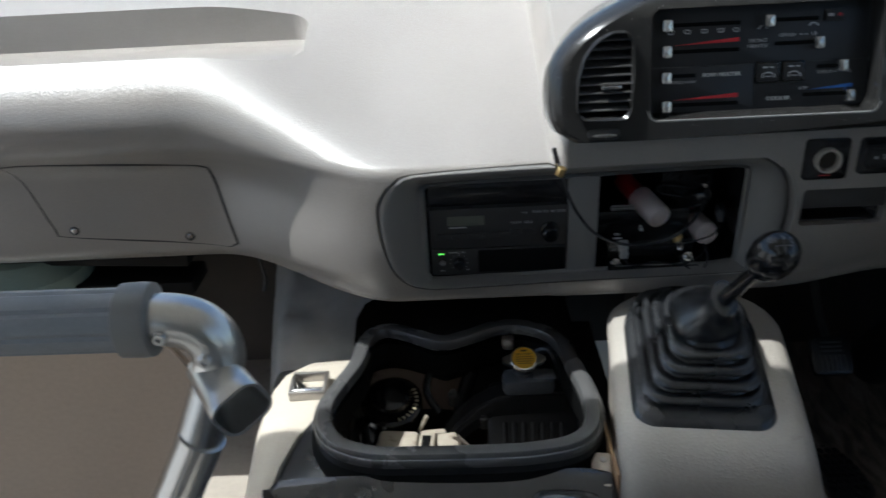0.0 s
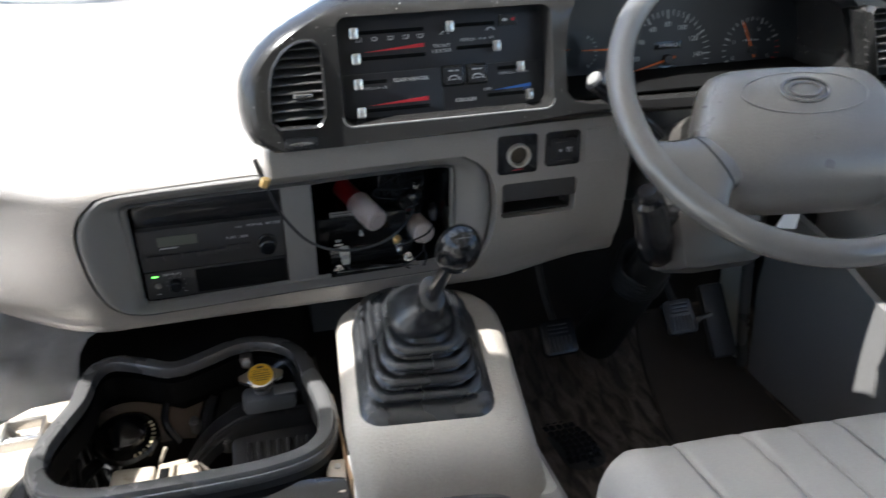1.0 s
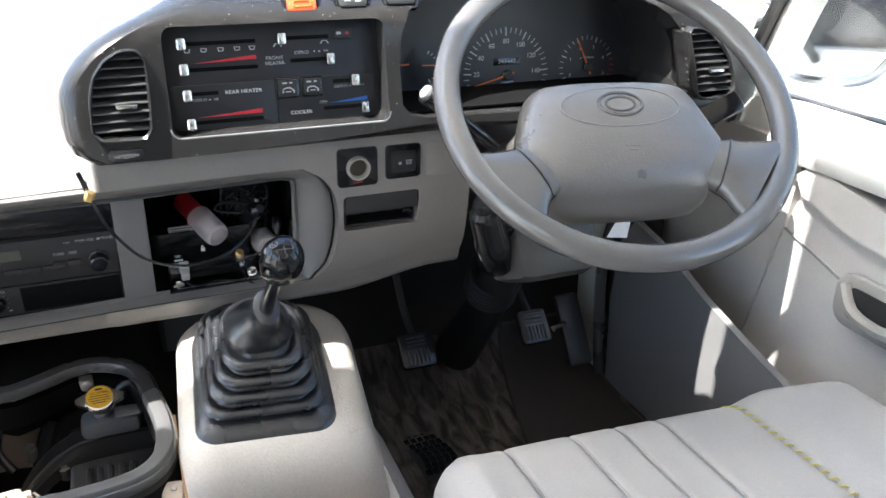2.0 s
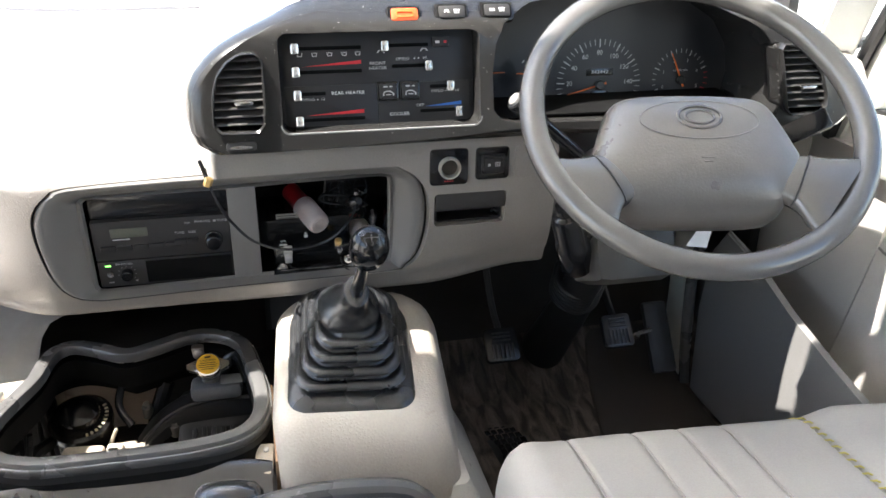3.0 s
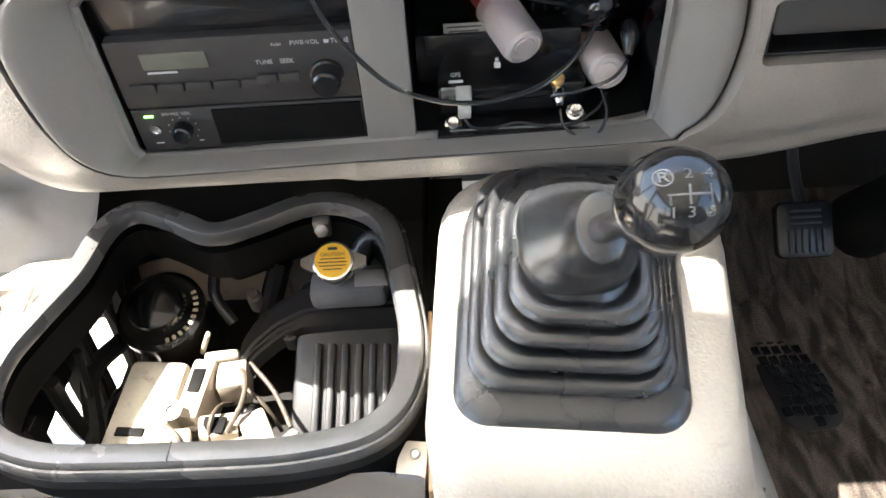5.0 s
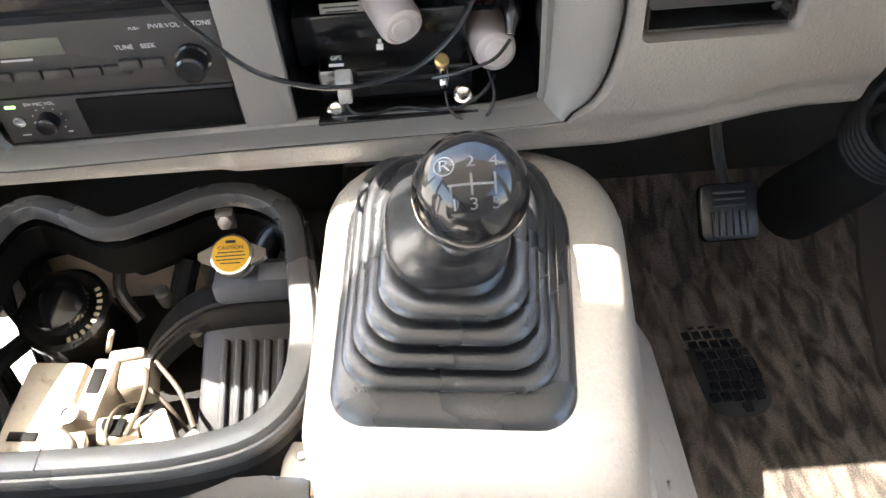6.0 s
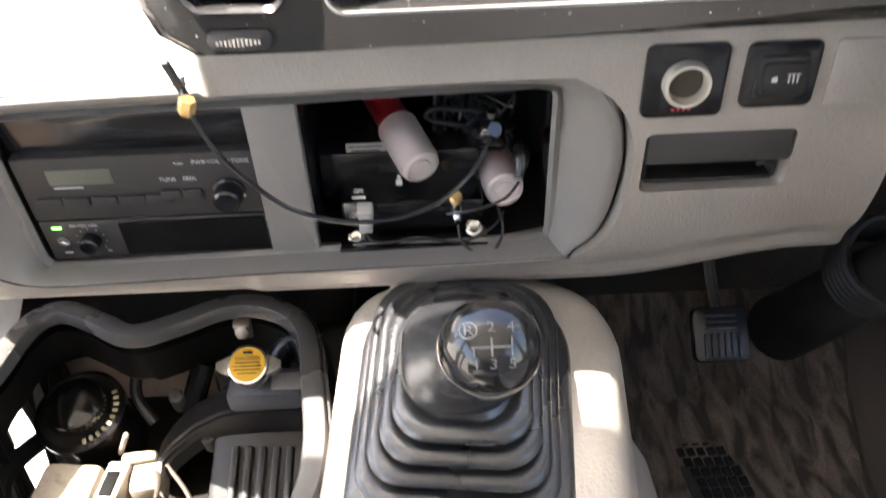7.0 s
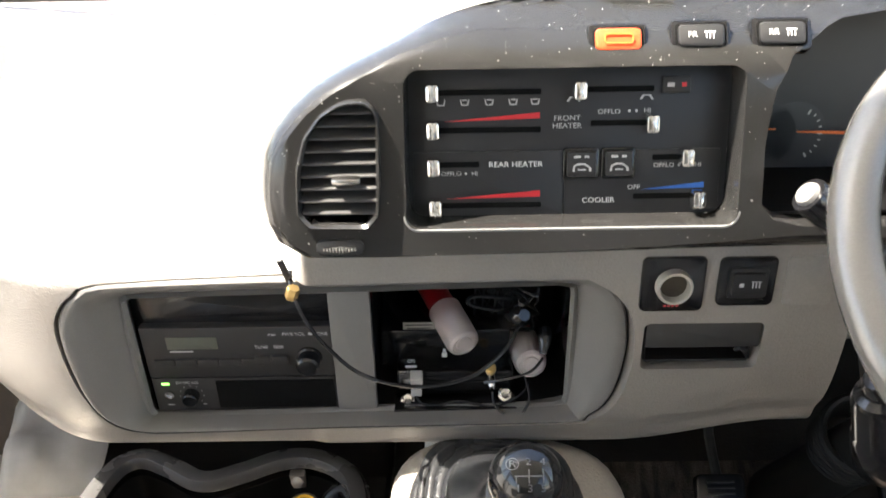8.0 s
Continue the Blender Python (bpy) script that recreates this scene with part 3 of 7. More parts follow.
lathe(bm, pose(0.90, 1.195, 0.57, 90), [(0.012, 0), (0.012, 0.01), (0.009, 0.014), (0, 0.014)], 16)
part("trim_stud", bm, TRIM2, dash)

# ---- windscreen, pillars, doors ----
CLEAR = glass("window_glass", (0.97, 0.99, 0.98))
ws = thing("window_1", "large clear windscreen", "window", (0, 1.8, 0.86), kind="structure")
bm = bmesh.new()
loft(bm, [[V(-1.2, 1.80, 0.86), V(1.2, 1.80, 0.86), V(1.2, 0.912, 1.80), V(-1.2, 1.004, 1.80)], [V(-1.2, 1.804, 0.862), V(1.2, 1.804, 0.862), V(1.2, 0.916, 1.802), V(-1.2, 1.008, 1.802)]])
pane = part("pane", bm, CLEAR, ws)
pane.visible_shadow = False
for sx, nm in ((1, "pillar"), (-1, "pillar")):
    bm = bmesh.new()
    x = 1.205 * sx
    loft(bm, [[V(x - 0.03 * sx, y - 0.035, z), V(x + 0.045 * sx, y - 0.06, z), V(x + 0.05 * sx, y + 0.05, z), V(x - 0.01 * sx, y + 0.05, z)] for y, z in ((1.30, 0.62), (1.22, 0.85), (1.10, 1.25), (0.985 - 0.066 * sx, 1.81))])
    bmesh.ops.bevel(bm, geom=list(bm.edges), offset=0.008, segments=2, affect="EDGES", clamp_overlap=True)
    solid("pillar_right" if sx > 0 else "pillar_left", bm, PAINT, "cream painted windscreen pillar", "pillar")
bm = bmesh.new()
loft(bm, [[V(x, y0, z) for x, y0 in ((1.27, y), (1.315, y - 0.02), (1.32, y + 0.05), (1.275, y + 0.05))] for y, z in ((1.22, 0.60), (1.14, 0.80), (1.00, 1.1), (0.80, 1.5))])
solid("door_frame", bm, PAINT, "cream painted door window frame", "door frame")
bm = bmesh.new()
tube(bm, spline([(1.262, 1.24, 0.60), (1.262, 1.19, 0.75), (1.262, 1.10, 0.95), (1.255, 0.76, 1.72)], 4), 0.012, 8)
solid("trim_seal", bm, BLACK, "black rubber door seal", "seal")

d1 = thing("door_1", "grey driver's door with cream painted sill and open window", "door", (1.27, 1.0, -0.3), kind="structure")
bm = bmesh.new()
loft(bm, [[V(x, y, z) for y, z in ((0.56, -0.35), (1.62, -0.35), (1.62, 0.62), (1.10, 0.66), (0.56, 0.66))] for x in (1.275, 1.335)])
part("outer_skin", bm, PAINT, d1, "cream painted steel")
bm = bmesh.new()
loft(bm, [[V(xx, y, z) for y, z in ((0.56, -0.3), (1.20, -0.3), (1.165, 0.0), (1.107, 0.216), (1.048, 0.459), (1.030, 0.512), (1.010, 0.524), (0.894, 0.490), (0.56, 0.47))] for xx in (1.275, 1.256, 1.25)])
bmesh.ops.bevel(bm, geom=[e for e in bm.edges if e.calc_face_angle(0) > 0.5], offset=0.006, segments=2, affect="EDGES", clamp_overlap=True)
part("door_panel", bm, DOORP, d1, "grained grey trim panel")
bm = bmesh.new()
tube(bm, spline([(1.249, 1.046, 0.459), (1.249, 0.98, 0.440), (1.249, 0.914, 0.420), (1.249, 0.87, 0.408)], 4), 0.0025, 6)
part("panel_seam", bm, TRIM2, d1)
bm = bmesh.new()
loft(bm, [[V(xx, y, z) for y, z in ((1.012, 0.530), (1.03, 0.56), (1.0, 0.585), (0.80, 0.545), (0.56, 0.52), (0.56, 0.478), (0.894, 0.497))] for xx in (1.275, 1.243, 1.236)])
bmesh.ops.bevel(bm, geom=[e for e in bm.edges if e.calc_face_angle(0) > 0.5], offset=0.008, segments=3, affect="EDGES", clamp_overlap=True)
part("arm_ledge", bm, DOORP, d1, "rounded grey ledge")
bm = bmesh.new()
loft(bm, [[V(xx, y, z) for y, z in ((1.212, -0.3), (1.50, -0.3), (1.46, 0.50), (1.38, 0.60), (1.04, 0.60), (1.056, 0.470), (1.115, 0.222), (1.172, 0.0))] for xx in (1.285, 1.262, 1.258)])
solid("trim_cowl", bm, DOORP, "grained grey cowl side trim ahead of the door", "trim")
bm = bmesh.new()
boxy(bm, (1.262, 0.86, 0.60), (0.07, 0.5, 0.055), 0.02)
part("sill_cap", bm, PAINT, d1)
bm = bmesh.new()
m = pose(1.247, 0.83, 0.40, 90, 0, -90)
slab(bm, m, 0.16, 0.09, 0.012, 0.03, 0.008)
han = part("handle_surround", bm, TRIM, d1, "raised grey handle surround")
bm = bmesh.new()
slab(bm, m, 0.115, 0.055, 0.0135, 0.02, 0.002)
part("handle_recess", bm, BLACK, han)
bm = bmesh.new()
tube(bm, spline([(1.232, 0.89, 0.425), (1.222, 0.86, 0.395), (1.222, 0.81, 0.385), (1.23, 0.77, 0.388)], 4), 0.010, 8)
part("door_handle", bm, TRIM, han, "curved grey pull handle")
bm = bmesh.new()
lathe(bm, pose(1.235, 0.80, 0.575, 90, 0, -90), [(0.03, 0), (0.03, 0.012), (0.022, 0.02), (0.008, 0.021), (0.006, 0.012), (0, 0.012)], 20)
part("lock_boss", bm, TRIM2, d1)
bm = bmesh.new()
loft(bm, [[V(x, 0.56, 0.65), V(x, 1.50, 0.65), V(x, 1.30, 1.4), V(x, 0.56, 1.4)] for x in (1.318, 1.322)])
pane = part("pane", bm, CLEAR, d1)
pane.visible_shadow = False
bm = bmesh.new()
boxy(bm, (1.31, 1.0, 0.657), (0.02, 0.92, 0.012), 0.003)
part("glass_seal", bm, BLACK, d1)
d2 = thing("door_2", "entrance side panel of the bus", "door", (-1.28, 1.1, -0.3), kind="structure")
bm = bmesh.new()
boxy(bm, (-1.29, 1.15, -0.30), (0.05, 1.18, 0.60), 0.004)
part("lower_panel", bm, DOORP, d2)

# ---- heater control panel ----
M_HV = pose(0.4135, 1.107, 0.7645, 80.3)


def hv(x, z):
    """Panel coordinates of a place on the heater face."""
    return (x - 0.4135, (z - 0.7645) * 0.985 - 0.0027)


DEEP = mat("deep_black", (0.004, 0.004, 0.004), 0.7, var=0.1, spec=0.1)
heater = thing("heater_control_panel", "black heater and cooler control panel with chrome sliders", "control panel", (0.4135, 1.113, 0.70))
bm = bmesh.new()
slab(bm, M_HV, 0.272, 0.136, 0.006, 0.012, 0.001, (0, 0, -0.004))
face = part("face", bm, PANEL, heater)
bm = bmesh.new()
slab(bm, M_HV, 0.128, 0.056, 0.0012, 0.003, 0.0006, (*hv(0.3455, 0.732), 0.002))
part("lower_plate", bm, PANEL, heater)
bm = bmesh.new()
slab(bm, M_HV, 0.132, 0.056, 0.0012, 0.003, 0.0006, (*hv(0.477, 0.732), 0.002))
part("lower_plate", bm, PANEL, heater)
M_T = M_HV @ Matrix.Translation((0, 0, 0.0034))
for x0, x1, z in ((.303, .390, .811), (.303, .390, .779), (.303, .338, .7495), (.303, .391, .7135), (.425, .484, .812), (.432, .484, .7835), (.485, .514, .7535), (.470, .530, .7195)):
    bm = bmesh.new()
    u0, v = hv(x0, z)
    u1, _ = hv(x1, z)
    slab(bm, M_T, u1 - u0, 0.0048, 0.0006, 0.001, 0.0002, ((u0 + u1) / 2, v, -0.0002))
    part("slot", bm, DEEP, heater)
for x, z in ((.299, .814), (.299, .783), (.299, .7515), (.300, .716), (.421, .8145), (.4815, .786), (.512, .757), (.5235, .7205)):
    u, v = hv(x, z - 0.003)
    bm = bmesh.new()
    slab(bm, M_T, 0.0116, 0.0156, 0.014, 0.0030, 0.0030, (u, v, 0.001))
    knob = part("slider_knob", bm, CHROME, heater, "ribbed chrome slider knob")
    bm = bmesh.new()
    slab(bm, M_T, 0.0016, 0.0140, 0.0150, 0.0004, 0.0004, (u, v, 0.001))
    part("rib", bm, SATIN, knob)
# coloured wedges
for nm, pts, matl in (("red_wedge", ((.308, .7865), (.389, .7885), (.389, .7935)), RED), ("red_wedge", ((.310, .7195), (.390, .7205), (.390, .7260)), RED), ("blue_wedge", ((.477, .7255), (.530, .7265), (.530, .7315)), BLUE)):
    bm = bmesh.new()
    shape2d(bm, M_T, [hv(*p) for p in pts])
    part(nm, bm, matl, heater)
for text, size, x, z in (("FRONT", .0062, .412, .788), ("HEATER", .0062, .412, .7815), ("OFFLO", .0056, .447, .793), ("HI", .0056, .479, .7935), ("OFFLO", .0052, .314, .7415), ("HI", .0052, .334, .7415), ("OFFLO", .0052, .495, .7465), ("HI", .0052, .524, .7465), ("OFF", .0055, .470, .7275)):
    bm = bmesh.new()
    words(bm, text, size, M_T, hv(x, z), 0.0002, 1.12)
    part("lettering", bm, GREYP, heater)
for x, z in ((.464, .7935), (.470, .7935), (.3265, .7415), (.508, .7465), (.515, .7465)):
    bm = bmesh.new()
    flat(bm, M_T, 0.002, 0.002, hv(x, z))
    part("step_mark", bm, GREYP, heater)
for text, size, x, z in (("REAR HEATER", .0066, .369, .749), ("COOLER", .0064, .440, .7165)):
    bm = bmesh.new()
    words(bm, text, size, M_T, hv(x, z), 0.0003, 1.12)
    part("lettering", bm, WHITE, heater, "white printed lettering")
# airflow symbols as small printed strokes
for k, x in enumerate((.306, .326, .3465, .3665, .385)):
    bm = bmesh.new()
    u, v = hv(x, .802)
    shape2d(bm, M_T, [(u - .004, v + .003), (u - .003, v - .002), (u + .003, v - .002), (u + .004, v + .003), (u + .003, v + .003), (u + .002, v - .001), (u - .002, v - .001), (u - .003, v + .003)], 0.0004)
    if k > 0:
        flat(bm, M_T, 0.0045, 0.001, (u, v + .0025))
    part("airflow_symbol", bm, GREYP, heater)
for x, z in ((.417, .804), (.478, .805)):
    bm = bmesh.new()
    u, v = hv(x, z)
    shape2d(bm, M_T, [(u - .006, v - .002), (u - .003, v + .002), (u + .003, v + .002), (u + .006, v - .002), (u + .004, v - .002), (u + .002, v + .001), (u - .002, v + .001), (u - .004, v - .002)], 0.0004)
    part("airflow_symbol", bm, GREYP, heater)
for x, w in ((.4245, .031), (.456, .029)):
    u, v = hv(x, .749)
    bm = bmesh.new()
    slab(bm, M_T, w, 0.027, 0.0035, 0.003, 0.0012, (u, v, -0.001))
    surround = part("button_surround", bm, GLOSS, heater, "raised glossy button surround")
    bm = bmesh.new()
    slab(bm, M_T, w - 0.006, 0.021, 0.0058, 0.0022, 0.0018, (u, v, 0))
    button = part("push_button", bm, BLACK, surround, "square black push button")
    bm = bmesh.new()
    flat(bm, M_T @ Matrix.Translation((0, 0, 0.006)), 0.006, 0.0020, (u - 0.004, v + 0.0065))
    flat(bm, M_T @ Matrix.Translation((0, 0, 0.006)), 0.004, 0.0020, (u + 0.004, v + 0.0065))
    shape2d(bm, M_T @ Matrix.Translation((0, 0, 0.006)), [(u - .008, v - .006), (u - .007, v - .001), (u - .003, v + .001), (u + .003, v + .001), (u + .008, v - .003), (u + .008, v - .006), (u + .006, v - .006), (u + .006, v - .003), (u + .002, v - .0005), (u - .003, v - .0005), (u - .006, v - .002), (u - .006, v - .006)], 0.0004)
    flat(bm, M_T @ Matrix.Translation((0, 0, 0.006)), 0.007, 0.0012, (u, v - .0045))
    part("print_mark", bm, GREYP, surround)
u, v = hv(.502, .817)
bm = bmesh.new()
slab(bm, M_T, 0.023, 0.014, 0.003, 0.001, 0.001, (u, v - .002, 0))
button = part("push_button", bm, BLACK, heater, "small two-part button")
bm = bmesh.new()
flat(bm, M_T @ Matrix.Translation((0, 0, 0.003)), 0.004, 0.0035, (u + .006, v - .002))
part("red_mark", bm, RED, button)
bm = bmesh.new()
flat(bm, M_T @ Matrix.Translation((0, 0, 0.003)), 0.006, 0.0035, (u - .005, v - .002))
part("grey_mark", bm, GREYP, button)

# ---- air vents ----
SLAT = mat("dusty_slat", (0.045, 0.044, 0.043), 0.3, var=0.3, bump=0.08, fine=600)


def air_vent(pts, c, y, yaw, label):
    ob = thing("air_vent", label, "air vent", (c[0], y + 0.03, c[1] - 0.05), "dashboard air vents")
    zs = [p[1] for p in pts]
    bm = bmesh.new()
    lean = lambda z: 0.17 * (z - c[1])
    lp = []
    for g, yy in ((0.0, 0.045), (0.0, -0.003), (0.0025, -0.006), (0.0045, -0.003), (0.0045, 0.01)):
        lp.append([V(x, y + yy + lean(z), z) for x, z in grow(pts, c, g - 0.001)])
    loft(bm, lp, False, False)
    part("rim", bm, POD, ob)
    bm = bmesh.new()
    loft(bm, [[V(x, y + 0.042 + lean(z), z) for x, z in pts], [V(x, y + 0.045 + lean(z), z) for x, z in pts]])
    part("back", bm, GLOSS, ob)
    lo, hi = min(zs) + 0.004, max(zs) - 0.003
    n = 9
    for k in range(n):
        z = lo + (hi - lo) * (k + 0.5) / n
        xs = []
        for (x0, z0), (x1, z1) in zip(pts, pts[1:] + pts[:1]):
            if (z0 - z) * (z1 - z) < 0:
                xs.append(x0 + (x1 - x0) * (z - z0) / (z1 - z0))
        if len(xs) < 2:
            continue
        bm = bmesh.new()
        yy = y + lean(z)
        loft(bm, [[V(x, yy + 0.000, z + 0.0005), V(x, yy + 0.002, z + 0.0022), V(x, yy + 0.020, z + 0.006), V(x, yy + 0.020, z + 0.004), V(x, yy + 0.002, z - 0.0010), V(x, yy, z - 0.0006)] for x in (min(xs), max(xs))])
        part("slat", bm, SLAT, ob)
    for x in (c[0] - 0.018, c[0] + 0.012):
        bm = bmesh.new()
        boxy(bm, (x, y + 0.03 + 0.0, c[1]), (0.0015, 0.018, hi - lo - 0.012), 0)
        part("fin", bm, BLACK, ob)
    bm = bmesh.new()
    boxy(bm, (c[0] + 0.004, y - 0.004, c[1] - 0.010), (0.024, 0.012, 0.0055), 0.002)
    part("tab", bm, SATIN, ob, "worn silver vent tab")
    return ob


air_vent(VLN, VLC, 1.072, 0, "black slatted vent with a silver tab")
air_vent(VRN, VRC, 1.020, 0, "black slatted vent with a silver tab")
for x, y, z in ((0.220, 1.063, 0.690), (1.022, 1.005, 0.690)):
    wheel_tab = thing("vent_wheel", "ribbed silver thumb wheel under the vent", "thumb wheel", (x, y, z - 0.005), "vent wheels")
    bm = bmesh.new()
    slab(bm, pose(x, y - 0.001, z, 84), 0.040, 0.013, 0.003, 0.006, 0.001)
    part("well", bm, BLACK, wheel_tab)
    bm = bmesh.new()
    for k in range(11):
        boxy(bm, (x + (k - 5) * 0.0026, y - 0.005, z), (0.0018, 0.006, 0.006 - abs(k - 5) * 0.0006), 0.0005)
    part("thumb_ring", bm, SATIN, wheel_tab)

# ---- switch row on the hood ----
def top_switch(x, y, z, text, lit):
    ob = thing("rocker_switch", "orange hazard switch in a black frame" if lit else "black lamp switch lettered %s" % text, "switch", (x, y, z - 0.014), "hood switches")
    m = pose(x, y, z, 62)
    bm = bmesh.new()
    slab(bm, m, 0.049, 0.0285, 0.010, 0.005, 0.003, (0, 0, -0.004))
    part("frame", bm, GLOSS, ob)
    bm = bmesh.new()
    slab(bm, m, 0.0405, 0.0215, 0.0006, 0.004, 0.0002, (0, 0, 0.0058))
    part("gap", bm, DEEP, ob)
    bm = bmesh.new()
    slab(bm, m, 0.0370, 0.0180, 0.005, 0.004, 0.002, (0, 0, 0.004))
    key = part("key", bm, HAZ if lit else BLACK, ob)
    bm = bmesh.new()
    mt = m @ Matrix.Translation((0, 0, 0.0092))
    if lit:
        lp = rrect(0.024, 0.009, 0.003, 3)
        li = rrect(0.021, 0.006, 0.002, 3)
        loft(bm, [[mt @ V(px, py, 0) for px, py in lp], [mt @ V(px, py, 0.001) for px, py in lp], [mt @ V(px, py, 0.001) for px, py in li], [mt @ V(px, py, 0) for px, py in li]], False, False)
        part("symbol", bm, ORANGE, key)
    else:
        words(bm, text, 0.0065, mt, (-0.0075, 0), 0.0002, 1.1)
        for k in range(3):
            flat(bm, mt, 0.0010, 0.004, (0.0035 + k * 0.0028, -0.001))
        flat(bm, mt, 0.009, 0.0012, (0.0063, 0.0022))
        part("symbol", bm, WHITE, key)


top_switch(0.4495, 1.108, 0.8475, "", True)
top_switch(0.5155, 1.108, 0.8495, "FR", False)
top_switch(0.580, 1.108, 0.8505, "RR", False)

# ---- instrument cluster ----
cluster = thing("instrument_cluster", "black instrument cluster with speedometer and rev counter", "instruments", (0.785, 1.2, 0.70))
M_CL = pose(0.785, 1.192, 0.775, 84)
bm = bmesh.new()
lp = [(x - 0.785, z - 0.775) for x, z in CL]
loft(bm, [[M_CL @ V(x * 1.05, z * 1.05, -0.006) for x, z in lp], [M_CL @ V(x * 1.05, z * 1.05, 0) for x, z in lp]])
part("face", bm, PANEL, cluster)


# near-black sheet over the hood's recess floor stands in for shade
bm = bmesh.new()
loft(bm, [[V(x, 1.085, 0.7045), V(x, 1.188, 0.7095), V(x, 1.188, 0.7120), V(x, 1.085, 0.7070)] for x in (0.584, 0.60, 0.8, 0.97, 0.985)])
part("sill", bm, DEEP, cluster, "near-black sheet that paints shade on the instrument recess floor")


def cl(x, z):
    return (x - 0.785, z - 0.775)


def dial(name, cx, cz, r, a0, a1, n, numbers, every, digits, red_from=None):
    c = cl(cx, cz)
    bm = bmesh.new()
    lathe(bm, M_CL @ Matrix.Translation((*c, 0)), [(r + 0.004, -0.001), (r + 0.004, 0.0002), (r + 0.003, 0.0003), (0, 0.0003)], 48)
    disc = part(name, bm, PANEL, cluster, "matt black dial")
    for k in range(n + 1):
        bm = bmesh.new()
        long = k % every == 0
        ln = 0.013 * min(r / 0.07, 1) if long else 0.009 * min(r / 0.07, 1)
        mm = M_CL @ Matrix.Translation((*c, 0)) @ Matrix.Rotation(radians(a0 + (a1 - a0) * k / n), 4, "Z")
        hot = red_from is not None and k >= red_from
        slab(bm, mm, ln, 0.0018 if long else 0.0010, 0.0003, 0.0002, 0.0001, (r - ln / 2, 0, 0.0003), 1)
        part("dial_mark", bm, RED if hot else DIALW, disc, "red warning mark" if hot else "")
    for text, f in numbers:
        a = radians(a0 + (a1 - a0) * f)
        rr = r - 0.021 if r > 0.06 else r - 0.017
        bm = bmesh.new()
        words(bm, text, digits, M_CL, (c[0] + rr * math.cos(a), c[1] + rr * math.sin(a)), 0.0002, 1.0)
        part("dial_number", bm, DIALW, disc)


dial("speedometer", 0.778, 0.724, 0.071, 205, -25, 32, [(str(v), v / 160) for v in range(0, 161, 20)], 4, 0.0105)
dial("rev_counter", 0.919, 0.727, 0.049, 200, -20, 20, [(str(v), v / 5) for v in range(0, 6)], 4, 0.0080, 17)
dial("fuel_gauge", 0.612, 0.744, 0.026, 240, 120, 8, [], 4, 0.006)
dial("temperature_gauge", 0.640, 0.744, 0.026, 60, -60, 8, [], 4, 0.006)
for w, h, x, z in ((0.045, 0.011, 0.779, 0.744), (0.030, 0.009, 0.779, 0.710)):
    bm = bmesh.new()
    slab(bm, M_CL, w, h, 0.0004, 0.001, 0.0001, (*cl(x, z), 0.0002))
    part("odometer_window", bm, GLOSS, cluster)
for text, size, x, z, wide in (("km/h", 0.007, 0.779, 0.690, 1.0), ("x1000r/min", 0.0055, 0.919, 0.742, 1.0), ("343442", 0.0080, 0.779, 0.744, 1.25)):
    bm = bmesh.new()
    words(bm, text, size, M_CL @ Matrix.Translation((0, 0, 0.0003)), cl(x, z), 0.0002, wide)
    part("lettering", bm, GREYP, cluster)
for cx, cz, a, r0, r1 in ((0.778, 0.724, 194, -0.012, 0.056), (0.919, 0.727, 113, -0.012, 0.046), (0.575, 0.748, 2, 0.0, 0.045), (0.66, 0.746, 178, -0.03, 0.02)):
    bm = bmesh.new()
    mm = M_CL @ Matrix.Translation((*cl(cx, cz), 0.004)) @ Matrix.Rotation(radians(a), 4, "Z")
    loft(bm, [[mm @ V(r0, -0.0016, z), mm @ V(r1, -0.0006, z), mm @ V(r1, 0.0006, z), mm @ V(r0, 0.0016, z)] for z in (0, 0.001)])
    part("needle", bm, ORANGE, cluster, "orange needle")
for x, z, r in ((0.778, 0.724, 0.008), (0.919, 0.727, 0.007)):
    bm = bmesh.new()
    lathe(bm, M_CL @ Matrix.Translation((*cl(x, z), 0.003)), [(r, 0), (r, 0.003), (r - 0.002, 0.005), (0, 0.005)], 16)
    part("needle_hub", bm, BLACK, cluster)

# ---- radio ----
radio = thing("car_radio", "black double-height car radio with a dead display", "radio", (0.095, 1.16, 0.45))
M_R = pose(0.0935, tilt(0.531) + 0.012, 0.531, 97)


def rd(x, z):
    return (x - 0.0935, z - 0.531)


bm = bmesh.new()
slab(bm, M_R, 0.206, 0.170, 0.01, 0.002, 0.001, (0, 0, -0.01))
part("chassis", bm, GLOSS, radio)
bm = bmesh.new()
slab(bm, M_R, 0.194, 0.064, 0.010, 0.002, 0.0015, (*rd(0.0935, 0.533), 0))
unit = part("faceplate", bm, RADIOF, radio, "matt black tuner face")
bm = bmesh.new()
slab(bm, M_R, 0.194, 0.044, 0.009, 0.002, 0.0015, (*rd(0.0935, 0.477), 0))
mic = part("faceplate", bm, RADIOF, radio, "matt black microphone unit")
bm = bmesh.new()
slab(bm, M_R, 0.194, 0.034, 0.003, 0.002, 0.001, (*rd(0.0935, 0.5865), 0))
part("pocket_door", bm, GLOSS, radio, "shiny black blank plate")
M_RT = M_R @ Matrix.Translation((0, 0, 0.0101))
bm = bmesh.new()
slab(bm, M_RT, 0.052, 0.015, 0.0008, 0.001, 0.0003, (*rd(0.048, 0.546), 0))
part("display", bm, LCD, unit, "grey liquid crystal window")
